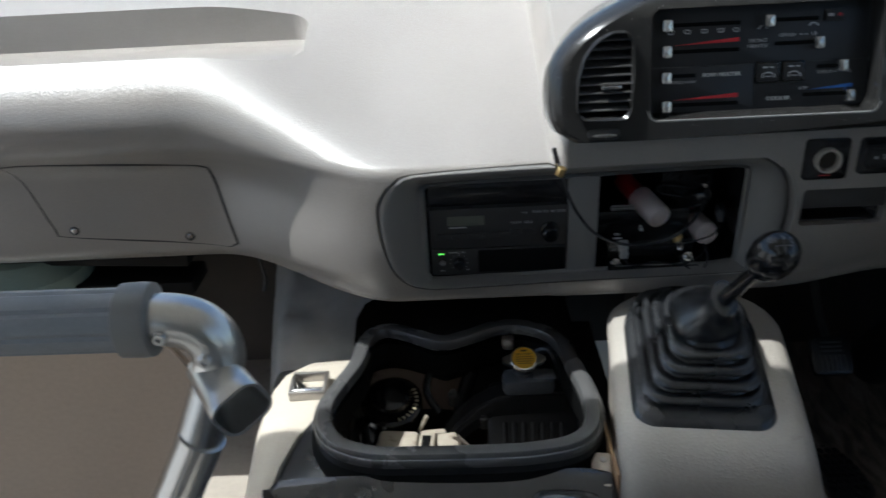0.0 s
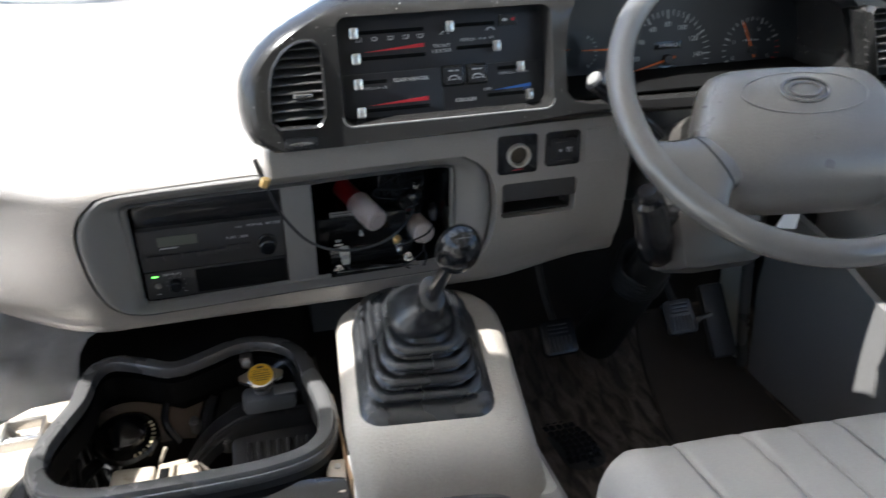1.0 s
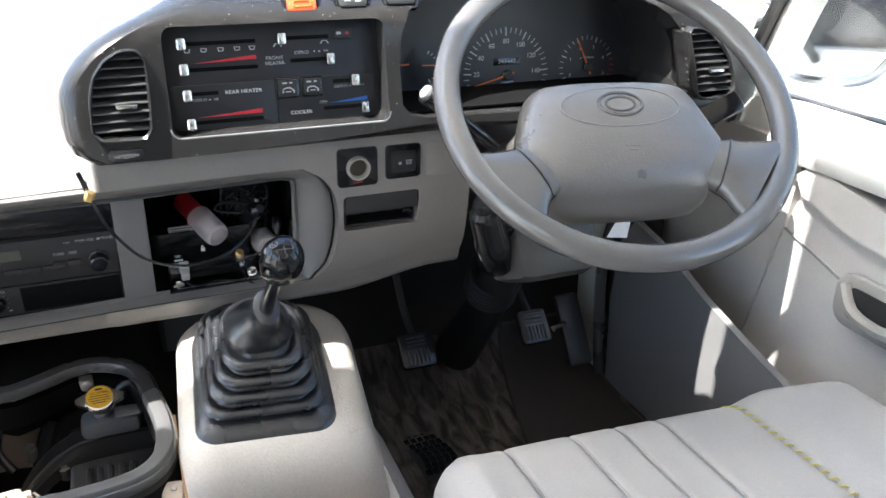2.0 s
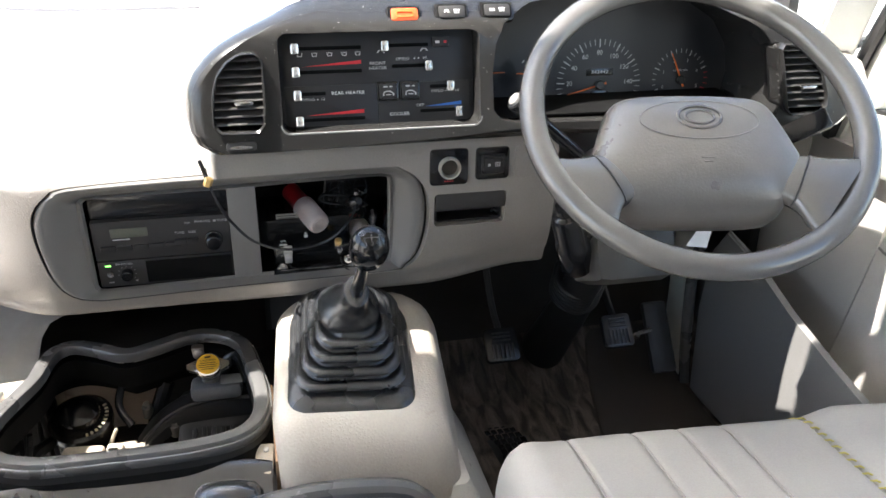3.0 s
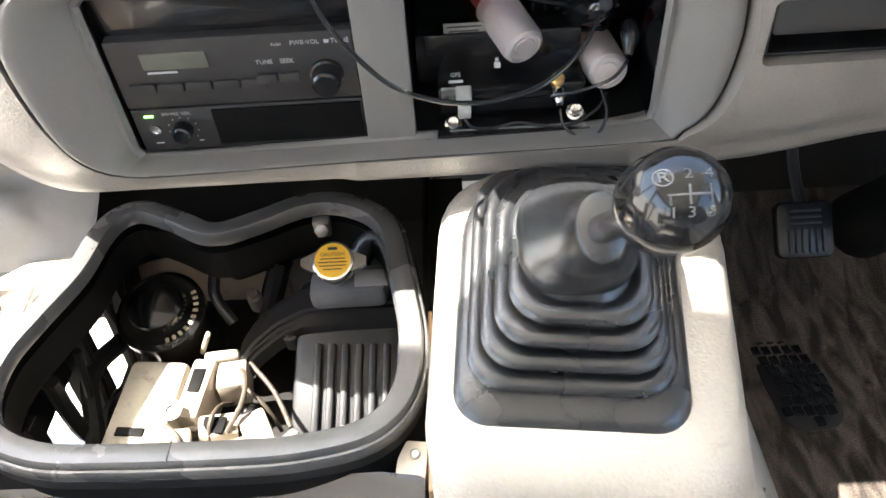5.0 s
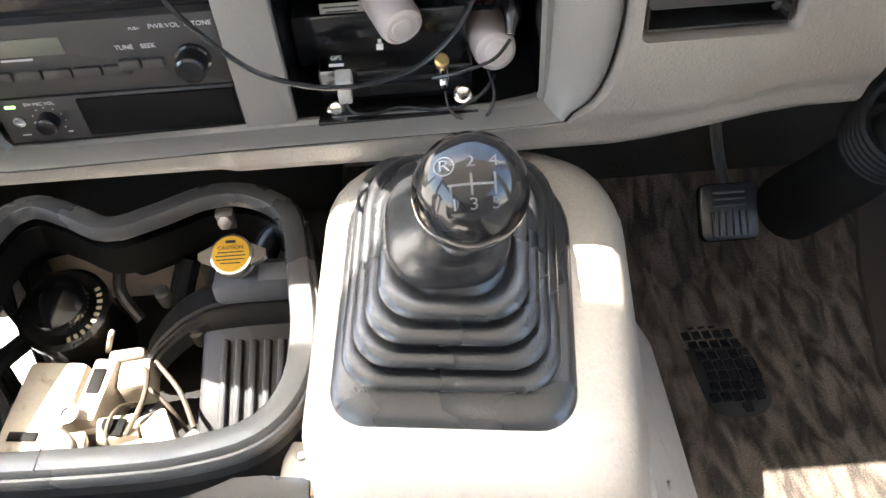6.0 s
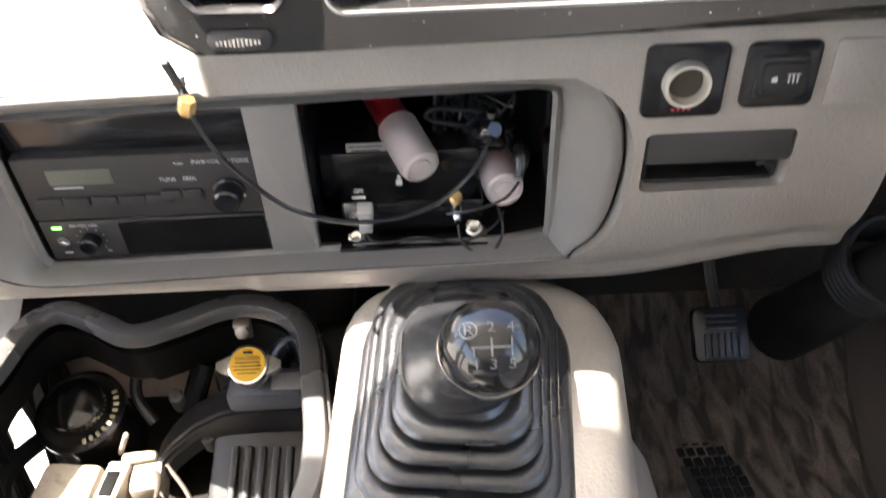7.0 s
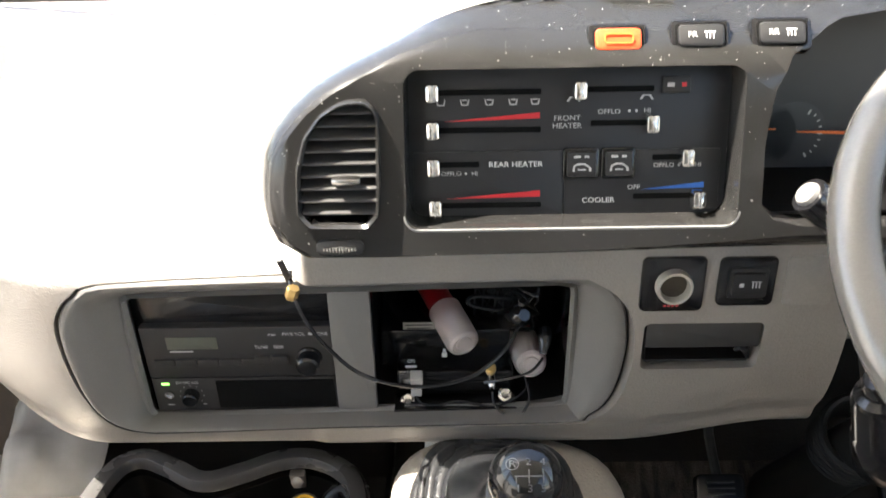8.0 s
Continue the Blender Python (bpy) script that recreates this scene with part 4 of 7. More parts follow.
for k in range(5):
    bm = bmesh.new()
    slab(bm, M_RT, 0.0215, 0.009, 0.003, 0.002, 0.001, (*rd(0.016 + 0.0228 * k, 0.5215), 0))
    part("preset_button", bm, RADIOF, unit)
for x in (0.118, 0.136):
    bm = bmesh.new()
    slab(bm, M_RT, 0.0165, 0.009, 0.0035, 0.002, 0.001, (*rd(x, 0.5255), 0))
    part("seek_button", bm, RADIOF, unit)
bm = bmesh.new()
lathe(bm, M_RT @ Matrix.Translation((*rd(0.166, 0.526), 0)), [(0.0135, 0), (0.0135, 0.003), (0.0118, 0.004), (0.0112, 0.016), (0.0095, 0.018), (0, 0.0182)], 28)
part("volume_knob", bm, GLOSS, unit, "round black volume knob")
for text, size, x, z in (("PUSH", 0.0035, 0.1305, 0.5555), ("PWR·VOL", 0.0056, 0.1525, 0.556), ("TONE", 0.0056, 0.180, 0.556), ("TUNE", 0.0056, 0.118, 0.540), ("SEEK", 0.0056, 0.136, 0.540)):
    bm = bmesh.new()
    words(bm, text, size, M_RT, rd(x, z), 0.0002, 0.95)
    part("lettering", bm, GREYP, unit)
for w, h, x, z in ((0.004, 0.003, 0.1695, 0.556), (0.024, 0.0018, 0.036, 0.5355)):
    bm = bmesh.new()
    flat(bm, M_RT, w, h, rd(x, z))
    part("print_bar", bm, GREYP, unit)
M_MT = M_R @ Matrix.Translation((0, 0, 0.0091))
bm = bmesh.new()
words(bm, "SW·MIC VOL", 0.0045, M_MT, rd(0.034, 0.4935), 0.0002, 0.95)
part("lettering", bm, GREYP, mic)
for w, x, z in ((0.007, 0.012, 0.4635), (0.004, 0.048, 0.464)):
    bm = bmesh.new()
    flat(bm, M_MT, w, 0.0014, rd(x, z))
    part("print_bar", bm, GREYP, mic)
for k in range(9):
    a = radians(220 - 260 * k / 8)
    u, v = rd(0.036, 0.477)
    bm = bmesh.new()
    flat(bm, M_MT, 0.0011, 0.0011, (u + 0.0125 * math.cos(a), v + 0.0125 * math.sin(a)))
    part("scale_dot", bm, GREYP, mic)
bm = bmesh.new()
lathe(bm, M_MT @ Matrix.Translation((*rd(0.036, 0.477), 0)), [(0.0085, 0), (0.0082, 0.010), (0.007, 0.0115), (0, 0.0115)], 20)
part("mic_knob", bm, GLOSS, mic, "small round black knob")
bm = bmesh.new()
lathe(bm, M_MT @ Matrix.Translation((*rd(0.0125, 0.478), 0)), [(0.005, 0), (0.005, 0.002), (0.0032, 0.002), (0.003, 0.0005), (0, 0.0005)], 16)
part("jack", bm, SATIN, mic)
bm = bmesh.new()
slab(bm, M_MT, 0.008, 0.0022, 0.0006, 0.0005, 0.0002, (*rd(0.0105, 0.492), 0))
part("lamp", bm, GREENLED, mic, "small green lamp")
bm = bmesh.new()
slab(bm, M_MT, 0.124, 0.036, 0.002, 0.001, 0.0005, (*rd(0.126, 0.478), 0))
part("blank_window", bm, DEEP, mic, "shiny black window")

# ---- open slot with the black box, flares and cables ----
slot = thing("open_slot", "open black dashboard slot lined with plastic", "compartment", (0.331, 1.2, 0.45))
M_S = pose(0.331, tilt(0.531), 0.531, 97)
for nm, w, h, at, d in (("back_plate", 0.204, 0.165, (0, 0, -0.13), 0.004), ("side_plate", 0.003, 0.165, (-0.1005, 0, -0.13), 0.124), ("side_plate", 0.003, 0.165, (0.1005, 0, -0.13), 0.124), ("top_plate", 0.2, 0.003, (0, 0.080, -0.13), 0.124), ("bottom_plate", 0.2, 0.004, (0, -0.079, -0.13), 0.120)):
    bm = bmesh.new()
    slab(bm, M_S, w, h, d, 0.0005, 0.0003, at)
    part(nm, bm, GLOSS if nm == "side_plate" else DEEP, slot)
CONN = mat("connector_grey", (0.42, 0.41, 0.39), 0.5, var=0.1)
box = thing("tracker_box", "black bolted tracker box with a small label", "electronics", (0.331, 1.2, 0.46))
bm = bmesh.new()
boxy(bm, (0.305, 1.245, 0.513), (0.14, 0.09, 0.048), 0.003, (8, 0, 0))
part("case", bm, GLOSS, box)
bm = bmesh.new()
boxy(bm, (0.315, 1.198, 0.478), (0.125, 0.036, 0.026), 0.002, (4, 0, 0))
boxy(bm, (0.315, 1.170, 0.457), (0.130, 0.030, 0.004), 0.001, (0, 0, 0))
part("bracket", bm, GLOSS, box, "black folded bracket")
bm = bmesh.new()
boxy(bm, (0.268, 1.1785, 0.484), (0.026, 0.002, 0.018), 0.0005, (8, 0, 0))
part("tab", bm, SATIN, box)
M_BX = pose(0.318, 1.1985, 0.520, 82)
bm = bmesh.new()
flat(bm, M_BX, 0.036, 0.013, (-0.040, 0.012))
part("label", bm, mat("dull_paper", (0.30, 0.29, 0.27), 0.7, var=0.15), box, "small dull paper label")
for k in range(3):
    bm = bmesh.new()
    flat(bm, M_BX @ Matrix.Translation((0, 0, 0.0005)), 0.029 - 0.004 * (k % 2), 0.0013, (-0.041, 0.0155 - 0.0036 * k))
    part("label_line", bm, BLACK, box)
bm = bmesh.new()
words(bm, "GPS", 0.0052, pose(0.268, 1.190, 0.4965, 40))
part("lettering", bm, WHITE, box)
bm = bmesh.new()
flat(bm, pose(0.304, 1.196, 0.5005, 40), 0.0055, 0.0055)
flat(bm, pose(0.304, 1.196, 0.5005, 40), 0.003, 0.0035, (0, 0.005))
part("padlock_symbol", bm, WHITE, box)
bm = bmesh.new()
flat(bm, pose(0.268, 1.186, 0.4925, 40), 0.012, 0.0025)
part("print_bar", bm, WHITE, box)
for x, z in ((0.264, 0.460), (0.368, 0.466)):
    bm = bmesh.new()
    m = pose(x, 1.172, z - 0.001, 42)
    lathe(bm, m, [(0.0075, 0), (0.0075, 0.0015), (0.0055, 0.002), (0.0055, 0.006), (0.0045, 0.007), (0, 0.0065)], 6 * 3)
    slab(bm, m, 0.006, 0.001, 0.0072, 0.0002, 0.0001)
    part("bolt", bm, CHROME, box, "zinc hexagon bolt")
bm = bmesh.new()
boxy(bm, (0.274, 1.172, 0.487), (0.013, 0.012, 0.014), 0.0015, (30, 0, 0))
boxy(bm, (0.274, 1.165, 0.477), (0.011, 0.010, 0.012), 0.0015, (20, 0, 0))
part("connector", bm, CONN, box, "white plastic connector")
bm = bmesh.new()
lathe(bm, pose(0.353, 1.178, 0.492, 40), [(0.005, -0.012), (0.005, 0), (0.0058, 0.001), (0.0058, 0.007), (0.004, 0.009), (0, 0.009)], 14)
part("antenna_plug", bm, BRASS, box, "gold screw connector")
bm = bmesh.new()
lathe(bm, pose(0.3535, 1.173, 0.487, 118), [(0.0048, 0), (0.0048, 0.010), (0.003, 0.014), (0, 0.014)], 12)
part("plug_sleeve", bm, CHROME, box)

def frosted():
    m = mat("frosted_cap", (0.95, 0.88, 0.87), 0.32, var=0.05)
    n = m.node_tree.nodes["Principled BSDF"]
    n.inputs["Transmission Weight"].default_value = 0.68
    n.inputs["IOR"].default_value = 1.3
    return m


FROST = frosted()
REDP = mat("red_tube", (0.38, 0.015, 0.02), 0.35, var=0.15)
CORE = mat("flare_core", (0.85, 0.78, 0.76), 0.6, var=0.1)


def flare(tip, axis, length, label):
    tip, axis = Vector(tip), Vector(axis).normalized()
    ob = thing("road_flare", label, "flare", tuple(tip - axis * length), "road flares")
    m = Matrix.Translation(tip) @ axis.to_track_quat("Z", "Y").to_matrix().to_4x4()
    bm = bmesh.new()
    lathe(bm, m, [(0.0148, -length), (0.0148, -0.056), (0.0159, -0.054), (0.0160, -0.042), (0.0150, -0.038), (0, -0.036)], 28)
    part("tube", bm, REDP, ob, "red cardboard tube")
    bm = bmesh.new()
    lathe(bm, m, [(0.0115, -0.0365), (0.0115, -0.010), (0.008, -0.007), (0, -0.007)], 16)
    part("core", bm, CORE, ob)
    bm = bmesh.new()
    seg = 120
    loops = []
    for r, h in ((0.0160, -0.055), (0.0176, -0.055), (0.0176, -0.046), (0.0174, -0.007), (0.0164, -0.002), (0.0135, 0.0), (0.0130, -0.0015), (0.009, -0.002), (0.008, -0.0008), (0.0005, -0.0008), (0.0005, -0.003), (0.0148, -0.003), (0.0160, -0.008), (0.0162, -0.046)):
        rib = 0.0005 if r > 0.017 else 0
        loops.append([m @ V((r + rib * (k % 2)) * math.cos(2 * math.pi * k / seg), (r + rib * (k % 2)) * math.sin(2 * math.pi * k / seg), h) for k in range(seg)])
    loft(bm, loops, False, False)
    part("cap", bm, FROST, ob, "ribbed frosted plastic cap")
    return ob


flare((0.3255, 1.172, 0.527), (0.38, -0.88, -0.28), 0.10, "red road flare with a frosted ribbed cap, leaning out")
flare((0.397, 1.184, 0.494), (0.10, -0.985, 0.03), 0.085, "red road flare with a frosted cap, half hidden")
jk = thing("audio_jack", "black cable plug with a silver tip", "plug", (0.383, 1.18, 0.56))
bm = bmesh.new()
lathe(bm, pose(0.381, 1.180, 0.556, 60, 0, 20), [(0.012, -0.03), (0.013, 0), (0.011, 0.012), (0.006, 0.018), (0, 0.018)], 18)
part("body", bm, GLOSS, jk)
bm = bmesh.new()
lathe(bm, pose(0.384, 1.172, 0.574, 20), [(0.004, 0), (0.004, 0.006), (0, 0.007)], 10)
part("tip", bm, SATIN, jk)
bm = bmesh.new()
tube(bm, spline([(0.409, 1.180, 0.541), (0.409, 1.170, 0.533), (0.406, 1.160, 0.522)], 4), [0.006, 0.007, 0.0075, 0.0078, 0.0075, 0.0065, 0.005, 0.0045, 0.004][:9], 12)
part("sleeve", bm, GLOSS, jk)
wire = thing("antenna_cable", "thin black cable hanging from a gold clip across the dashboard", "cable", (0.17, 1.1, 0.64))
bm = bmesh.new()
tube(bm, spline([(0.168, 1.096, 0.652), (0.171, 1.082, 0.637), (0.182, 1.085, 0.602), (0.197, 1.096, 0.570), (0.222, 1.106, 0.537), (0.258, 1.114, 0.517), (0.296, 1.118, 0.513), (0.335, 1.126, 0.520), (0.366, 1.145, 0.538), (0.382, 1.165, 0.556)], 8), 0.0020, 8)
part("lead", bm, RUBBER, wire)
bm = bmesh.new()
lathe(bm, pose(0.171, 1.082, 0.637, 10, 20, 0), [(0.0055, -0.006), (0.006, -0.005), (0.006, 0.005), (0.0055, 0.006)], 6)
part("clip", bm, BRASS, wire, "gold hexagon clip")
bm = bmesh.new()
boxy(bm, (0.1655, 1.088, 0.654), (0.006, 0.004, 0.030), 0.0015, (12, -14, 0))
part("stay", bm, BLACK, wire, "thin black stay")
for pts in ([(0.274, 1.160, 0.472), (0.280, 1.158, 0.464), (0.297, 1.160, 0.461), (0.318, 1.163, 0.463), (0.338, 1.160, 0.461), (0.362, 1.158, 0.461), (0.385, 1.163, 0.472), (0.395, 1.175, 0.480)], [(0.354, 1.162, 0.475), (0.357, 1.154, 0.463), (0.370, 1.146, 0.455), (0.384, 1.148, 0.456), (0.393, 1.158, 0.470), (0.390, 1.175, 0.484)], [(0.406, 1.158, 0.519), (0.392, 1.146, 0.510), (0.365, 1.142, 0.503), (0.345, 1.15, 0.495)]):
    w2 = thing("wire", "thin black wire in the open slot", "cable", pts[0], "slot wires")
    bm = bmesh.new()
    tube(bm, spline(pts, 6), 0.0014, 6)
    part("lead", bm, RUBBER, w2)
bundle = thing("wire_bundle", "tangled black wires at the back of the slot", "cable", (0.36, 1.2, 0.52))
for k in range(9):
    random.seed(40 + k)
    bm = bmesh.new()
    tube(bm, spline([(0.345 + random.uniform(-.01, .07), 1.215 + random.uniform(0, .03), 0.50 + random.uniform(0, .09)) for _ in range(6)], 6), random.uniform(0.0015, 0.003), 6)
    part("strand", bm, RUBBER, bundle)

# ---- lighter socket, switch, blank, coin tray ----
def plate(name, label, category, x, z, w, h):
    y = skin(x, z)
    ob = thing(name, label, category, (x, y, z - h / 2))
    m = pose(x, y - 0.0005, z, 92)
    bm = bmesh.new()
    slab(bm, m, w, h, 0.004, 0.006, 0.002, (0, 0, -0.001))
    part("frame", bm, GLOSS, ob, "glossy black frame")
    return ob, m @ Matrix.Translation((0, 0, 0.003))


ob, m = plate("lighter_socket", "round lighter socket in a black square plate", "socket", 0.5135, 0.6315, 0.058, 0.056)
bm = bmesh.new()
lathe(bm, m, [(0.0168, -0.001), (0.0168, 0.006), (0.0158, 0.0085), (0.0138, 0.0085), (0.0125, 0.002), (0.0122, -0.0), (0.0115, -0.0005), (0, -0.0006)], 32)
part("ring", bm, mat("pale_ring", (0.58, 0.55, 0.48), 0.35, metal=0.5, var=0.15), ob, "pale metal ring")
bm = bmesh.new()
lathe(bm, m, [(0.0118, 0.0), (0.0116, 0.0016), (0.006, 0.0008), (0, 0.0008)], 24)
part("well", bm, mat("tarnished_well", (0.045, 0.036, 0.026), 0.4, metal=0.4, var=0.4), ob, "tarnished metal well")
bm = bmesh.new()
for k in range(4):
    flat(bm, m, 0.0024, 0.0016, (-0.006 + k * 0.0038, -0.0215))
part("mark", bm, RED, ob)
ob, m = plate("square_switch", "square black heated-window switch", "switch", 0.580, 0.6335, 0.052, 0.050)
bm = bmesh.new()
slab(bm, m, 0.036, 0.031, 0.0035, 0.004, 0.0015, (0, 0, -0.0005))
part("key_surround", bm, BLACK, ob)
bm = bmesh.new()
slab(bm, m, 0.030, 0.023, 0.006, 0.003, 0.002)
key = part("key", bm, BLACK, ob)
bm = bmesh.new()
mk = m @ Matrix.Translation((0, 0, 0.0061))
for k in range(3):
    flat(bm, mk, 0.0012, 0.006, (0.003 + k * 0.003, 0))
flat(bm, mk, 0.010, 0.0008, (0.006, 0.0035))
flat(bm, mk, 0.004, 0.004, (-0.007, 0))
part("symbol", bm, GREYP, key)
ob = thing("blank_cover", "plain grey blanking cover", "cover", (0.637, 1.1, 0.61))
bm = bmesh.new()
slab(bm, pose(0.637, skin(0.637, 0.633) - 0.0005, 0.633, 92), 0.044, 0.050, 0.0018, 0.004, 0.001)
part("lid", bm, DASH, ob)
ob = thing("coin_tray", "open coin tray with a dark flap", "tray", (0.549, 1.12, 0.536))
bm = bmesh.new()
slab(bm, pose(0.549, skin(0.549, 0.575) + 0.004, 0.5745, 88), 0.108, 0.027, 0.004, 0.003, 0.0015)
part("flap", bm, mat("flap_plastic", (0.035, 0.034, 0.033), 0.4, var=0.15, bump=0.1, fine=700), ob, "black hinged flap")
bm = bmesh.new()
slab(bm, pose(0.549, 1.158, 0.556, 90), 0.100, 0.034, 0.003, 0.004, 0.001)
part("back", bm, BLACK, ob, "dark inner wall")
bm = bmesh.new()
boxy(bm, (0.549, 1.140, 0.5385), (0.100, 0.044, 0.003), 0.001)
part("tray_floor", bm, BLACK, ob)
for sx in (-1, 1):
    bm = bmesh.new()
    boxy(bm, (0.549 + sx * 0.0505, 1.140, 0.558), (0.003, 0.044, 0.038), 0.001)
    part("tray_side", bm, BLACK, ob)
bm = bmesh.new()
tube(bm, spline([(0.585, 1.115, 0.552), (0.588, 1.112, 0.556), (0.594, 1.112, 0.552)], 4), 0.0025, 6)
part("catch", bm, BLACK, ob)

# ---- gear lever console ----
CLIMB = 0.31
CX, CY, CA = 0.341, 0.943, radians(-5.5)


def plan_loop(cx, w, y0, y1, rf, rb, n=6):
    """A plan outline with small front and large rear corners, turned with the console."""
    rf, rb = min(rf, w / 2 - 1e-4), min(rb, w / 2 - 1e-4, (y1 - y0) * 0.6)
    out = []
    for px, py, r, a0 in ((cx + w / 2 - rb, y1 - rb, rb, 0), (cx - w / 2 + rb, y1 - rb, rb, 90), (cx - w / 2 + rf, y0 + rf, rf, 180), (cx + w / 2 - rf, y0 + rf, rf, 270)):
        for k in range(n + 1):
            q = radians(a0 + 90 * k / n)
            x, y = px + r * math.cos(q) - CX, py + r * math.sin(q) - CY
            out.append((CX + x * math.cos(CA) - y * math.sin(CA), CY + x * math.sin(CA) + y * math.cos(CA)))
    return out


def rise(y):
    return CLIMB * (y - 0.93) - 0.011 - 3.0 * max(0.0, y - 1.13) ** 2


con = thing("gear_console", "cream grained vinyl gear lever console", "console", (0.35, 1.05, 0.0))
bm = bmesh.new()
loops = []
for z, x0, x1, y0, y1, rf, rb in ((0.0, .243, .535, .835, 1.25, .03, .06), (0.16, .240, .512, .860, 1.24, .035, .07), (0.26, .236, .490, .878, 1.225, .04, .08), (0.305, .232, .481, .890, 1.21, .045, .085), (0.328, .229, .474, .902, 1.198, .045, .085), (0.341, .237, .464, .916, 1.184, .042, .08), (0.346, .252, .449, .932, 1.170, .035, .075), (0.347, .30, .42, .97, 1.13, .02, .05)):
    loops.append([V(px, py, z + rise(py) * min(z / 0.3, 1)) for px, py in plan_loop((x0 + x1) / 2, x1 - x0, y0, y1, rf, rb, 8)])
loft(bm, loops)
part("cover", bm, CREAM, con, "cream grained vinyl, worn at the edges", 50)
bm = bmesh.new()
loft(bm, [[V((x0 + x1) / 2 + px, (y0 + y1) / 2 + py, z) for px, py in rrect(x1 - x0, y1 - y0, r, 6)] for z, x0, x1, y0, y1, r in ((0.0, .45, .600, .80, 1.24, .03), (0.09, .45, .572, .815, 1.235, .03), (0.17, .45, .532, .84, 1.22, .02), (0.235, .45, .498, .875, 1.2, .015))])
part("skirt", bm, VINYL, con, "loose grey vinyl skirt", 50)
bm = bmesh.new()
lathe(bm, pose(0.518, 0.965, 0.19, 90, 0, 62), [(0.007, -0.004), (0.007, 0.002), (0.004, 0.004), (0, 0.004)], 12)
part("stud", bm, STEEL, con)

shift = thing("gear_lever", "black gear lever with a ribbed rubber boot and glossy knob", "gear lever", (0.342, 1.04, 0.347))
bm = bmesh.new()


def boot_loop(cx, w, y0, y1, rf, rb, z, n=6):
    return [V(x, y, z + rise(y)) for x, y in plan_loop(cx, w, y0, y1, rf, rb, n)]


loops = [boot_loop(.341, .183 - 0.005 * i, .935 + 0.004 * i, 1.165 - 0.003 * i, .028, .07, z, 8) for i, z in enumerate((.343, .350, .3535, .3545))]
for cx, w, y0, y1, z in ((.3400, .158, .949, 1.146, .370), (.3415, .140, .953, 1.126, .389), (.3430, .122, .957, 1.104, .408), (.3445, .104, .962, 1.082, .426)):
    for g, dz in ((-.015, -.0080), (-.008, -.0074), (-.0022, -.0045), (.0, .0), (-.0008, .0028), (-.0034, .0052), (-.0072, .0060), (-.0118, .0042), (-.0150, .0010)):
        loops.append(boot_loop(cx, w + 2 * g, y0 - g, y1 + g, .028, .045, z + dz, 8))
# the cone that carries the collar leans with the stick
for cx, w, cy, z, lean in ((.3475, .072, 1.016, .449, .29), (.3475, .083, 1.015, .453, .29), (.3475, .086, 1.014, .459, .29), (.348, .084, 1.013, .466, .29), (.348, .076, 1.009, .472, .32), (.349, .063, 1.001, .478, .4), (.3505, .051, .992, .484, .5), (.352, .042, .984, .490, .65), (.3535, .0365, .977, .496, .8), (.355, .0335, .970, .503, 1.0), (.355, .0325, .9665, .508, 1.0), (.355, .026, .965, .509, 1.0)):
    turned = [(cx + w / 2 * math.copysign(abs(math.cos(q)) ** e, math.cos(q)), cy + w / 2 * math.copysign(abs(math.sin(q)) ** e, math.sin(q))) for q in [radians(5 + 10 * k) for k in range(36)] for e in [0.72 if w > 0.08 else 0.86 if w > 0.05 else 1.0]]
    loops.append([V(x, y, z + lean * (y - cy)) for x, y in turned])
loft(bm, loops)
part("boot", bm, BOOT, shift, "ribbed black rubber boot", 40)
bm = bmesh.new()
tube(bm, [V(0.3475, 0.9712, 0.4495), V(0.3476, 0.9695, 0.456), V(0.348, 0.9725, 0.470), V(0.349, 0.984, 0.4815)], 0.0007, 5)
part("mould_line", bm, BOOT, shift)
A, B = V(0.355, 0.969, 0.504), V(0.3563, 0.8725, 0.5965)
bm = bmesh.new()
rod(bm, A - (B - A) * 0.25, B, 0.0100, 0.0078, 16)
part("stick", bm, GLOSS, shift, "black enamelled stick")
bm = bmesh.new()
ax = V(0.05, -0.70, 0.71).normalized()
mk = Matrix.Translation(B) @ ax.to_track_quat("Z", "Y").to_matrix().to_4x4()
KNOB = [(0.0095, -0.010), (0.012, -0.006), (0.0165, 0.001), (0.0205, 0.009), (0.0228, 0.018), (0.0234, 0.027), (0.0222, 0.037), (0.0190, 0.045), (0.013, 0.0505), (0.006, 0.0528), (0, 0.0532)]
KNOB = [(r * 1.02, h * 1.24) for r, h in KNOB]
lathe(bm, mk, KNOB, 36)
knob = part("knob", bm, mat("knob_black", (0.009, 0.009, 0.010), 0.13, var=0.15, bump=0.05, fine=700), shift, "glossy black knob with a shift pattern", 60)
# shift pattern on the crown of the knob
nrm = V(-0.01, -0.72, 0.69).normalized()
yv = (V(0, 0.6, 0.8) - nrm * V(0, 0.6, 0.8).dot(nrm)).normalized()
xv = yv.cross(nrm)
c0 = B + ax * 0.036
mt = Matrix((( xv.x, yv.x, nrm.x, 0), (xv.y, yv.y, nrm.y, 0), (xv.z, yv.z, nrm.z, 0), (0, 0, 0, 1)))
mt = Matrix.Translation(c0) @ mt
bm = bmesh.new()
for text, x, y in (("R", -.0095, .0075), ("2", 0.0, .0085), ("4", .0085, .0085), ("1", -.0065, -.0075), ("3", .0005, -.0075), ("5", .0085, -.0075)):
    words(bm, text, 0.0062, mt, (x * 1.02, y * 0.98), 0.0003, 1.25)
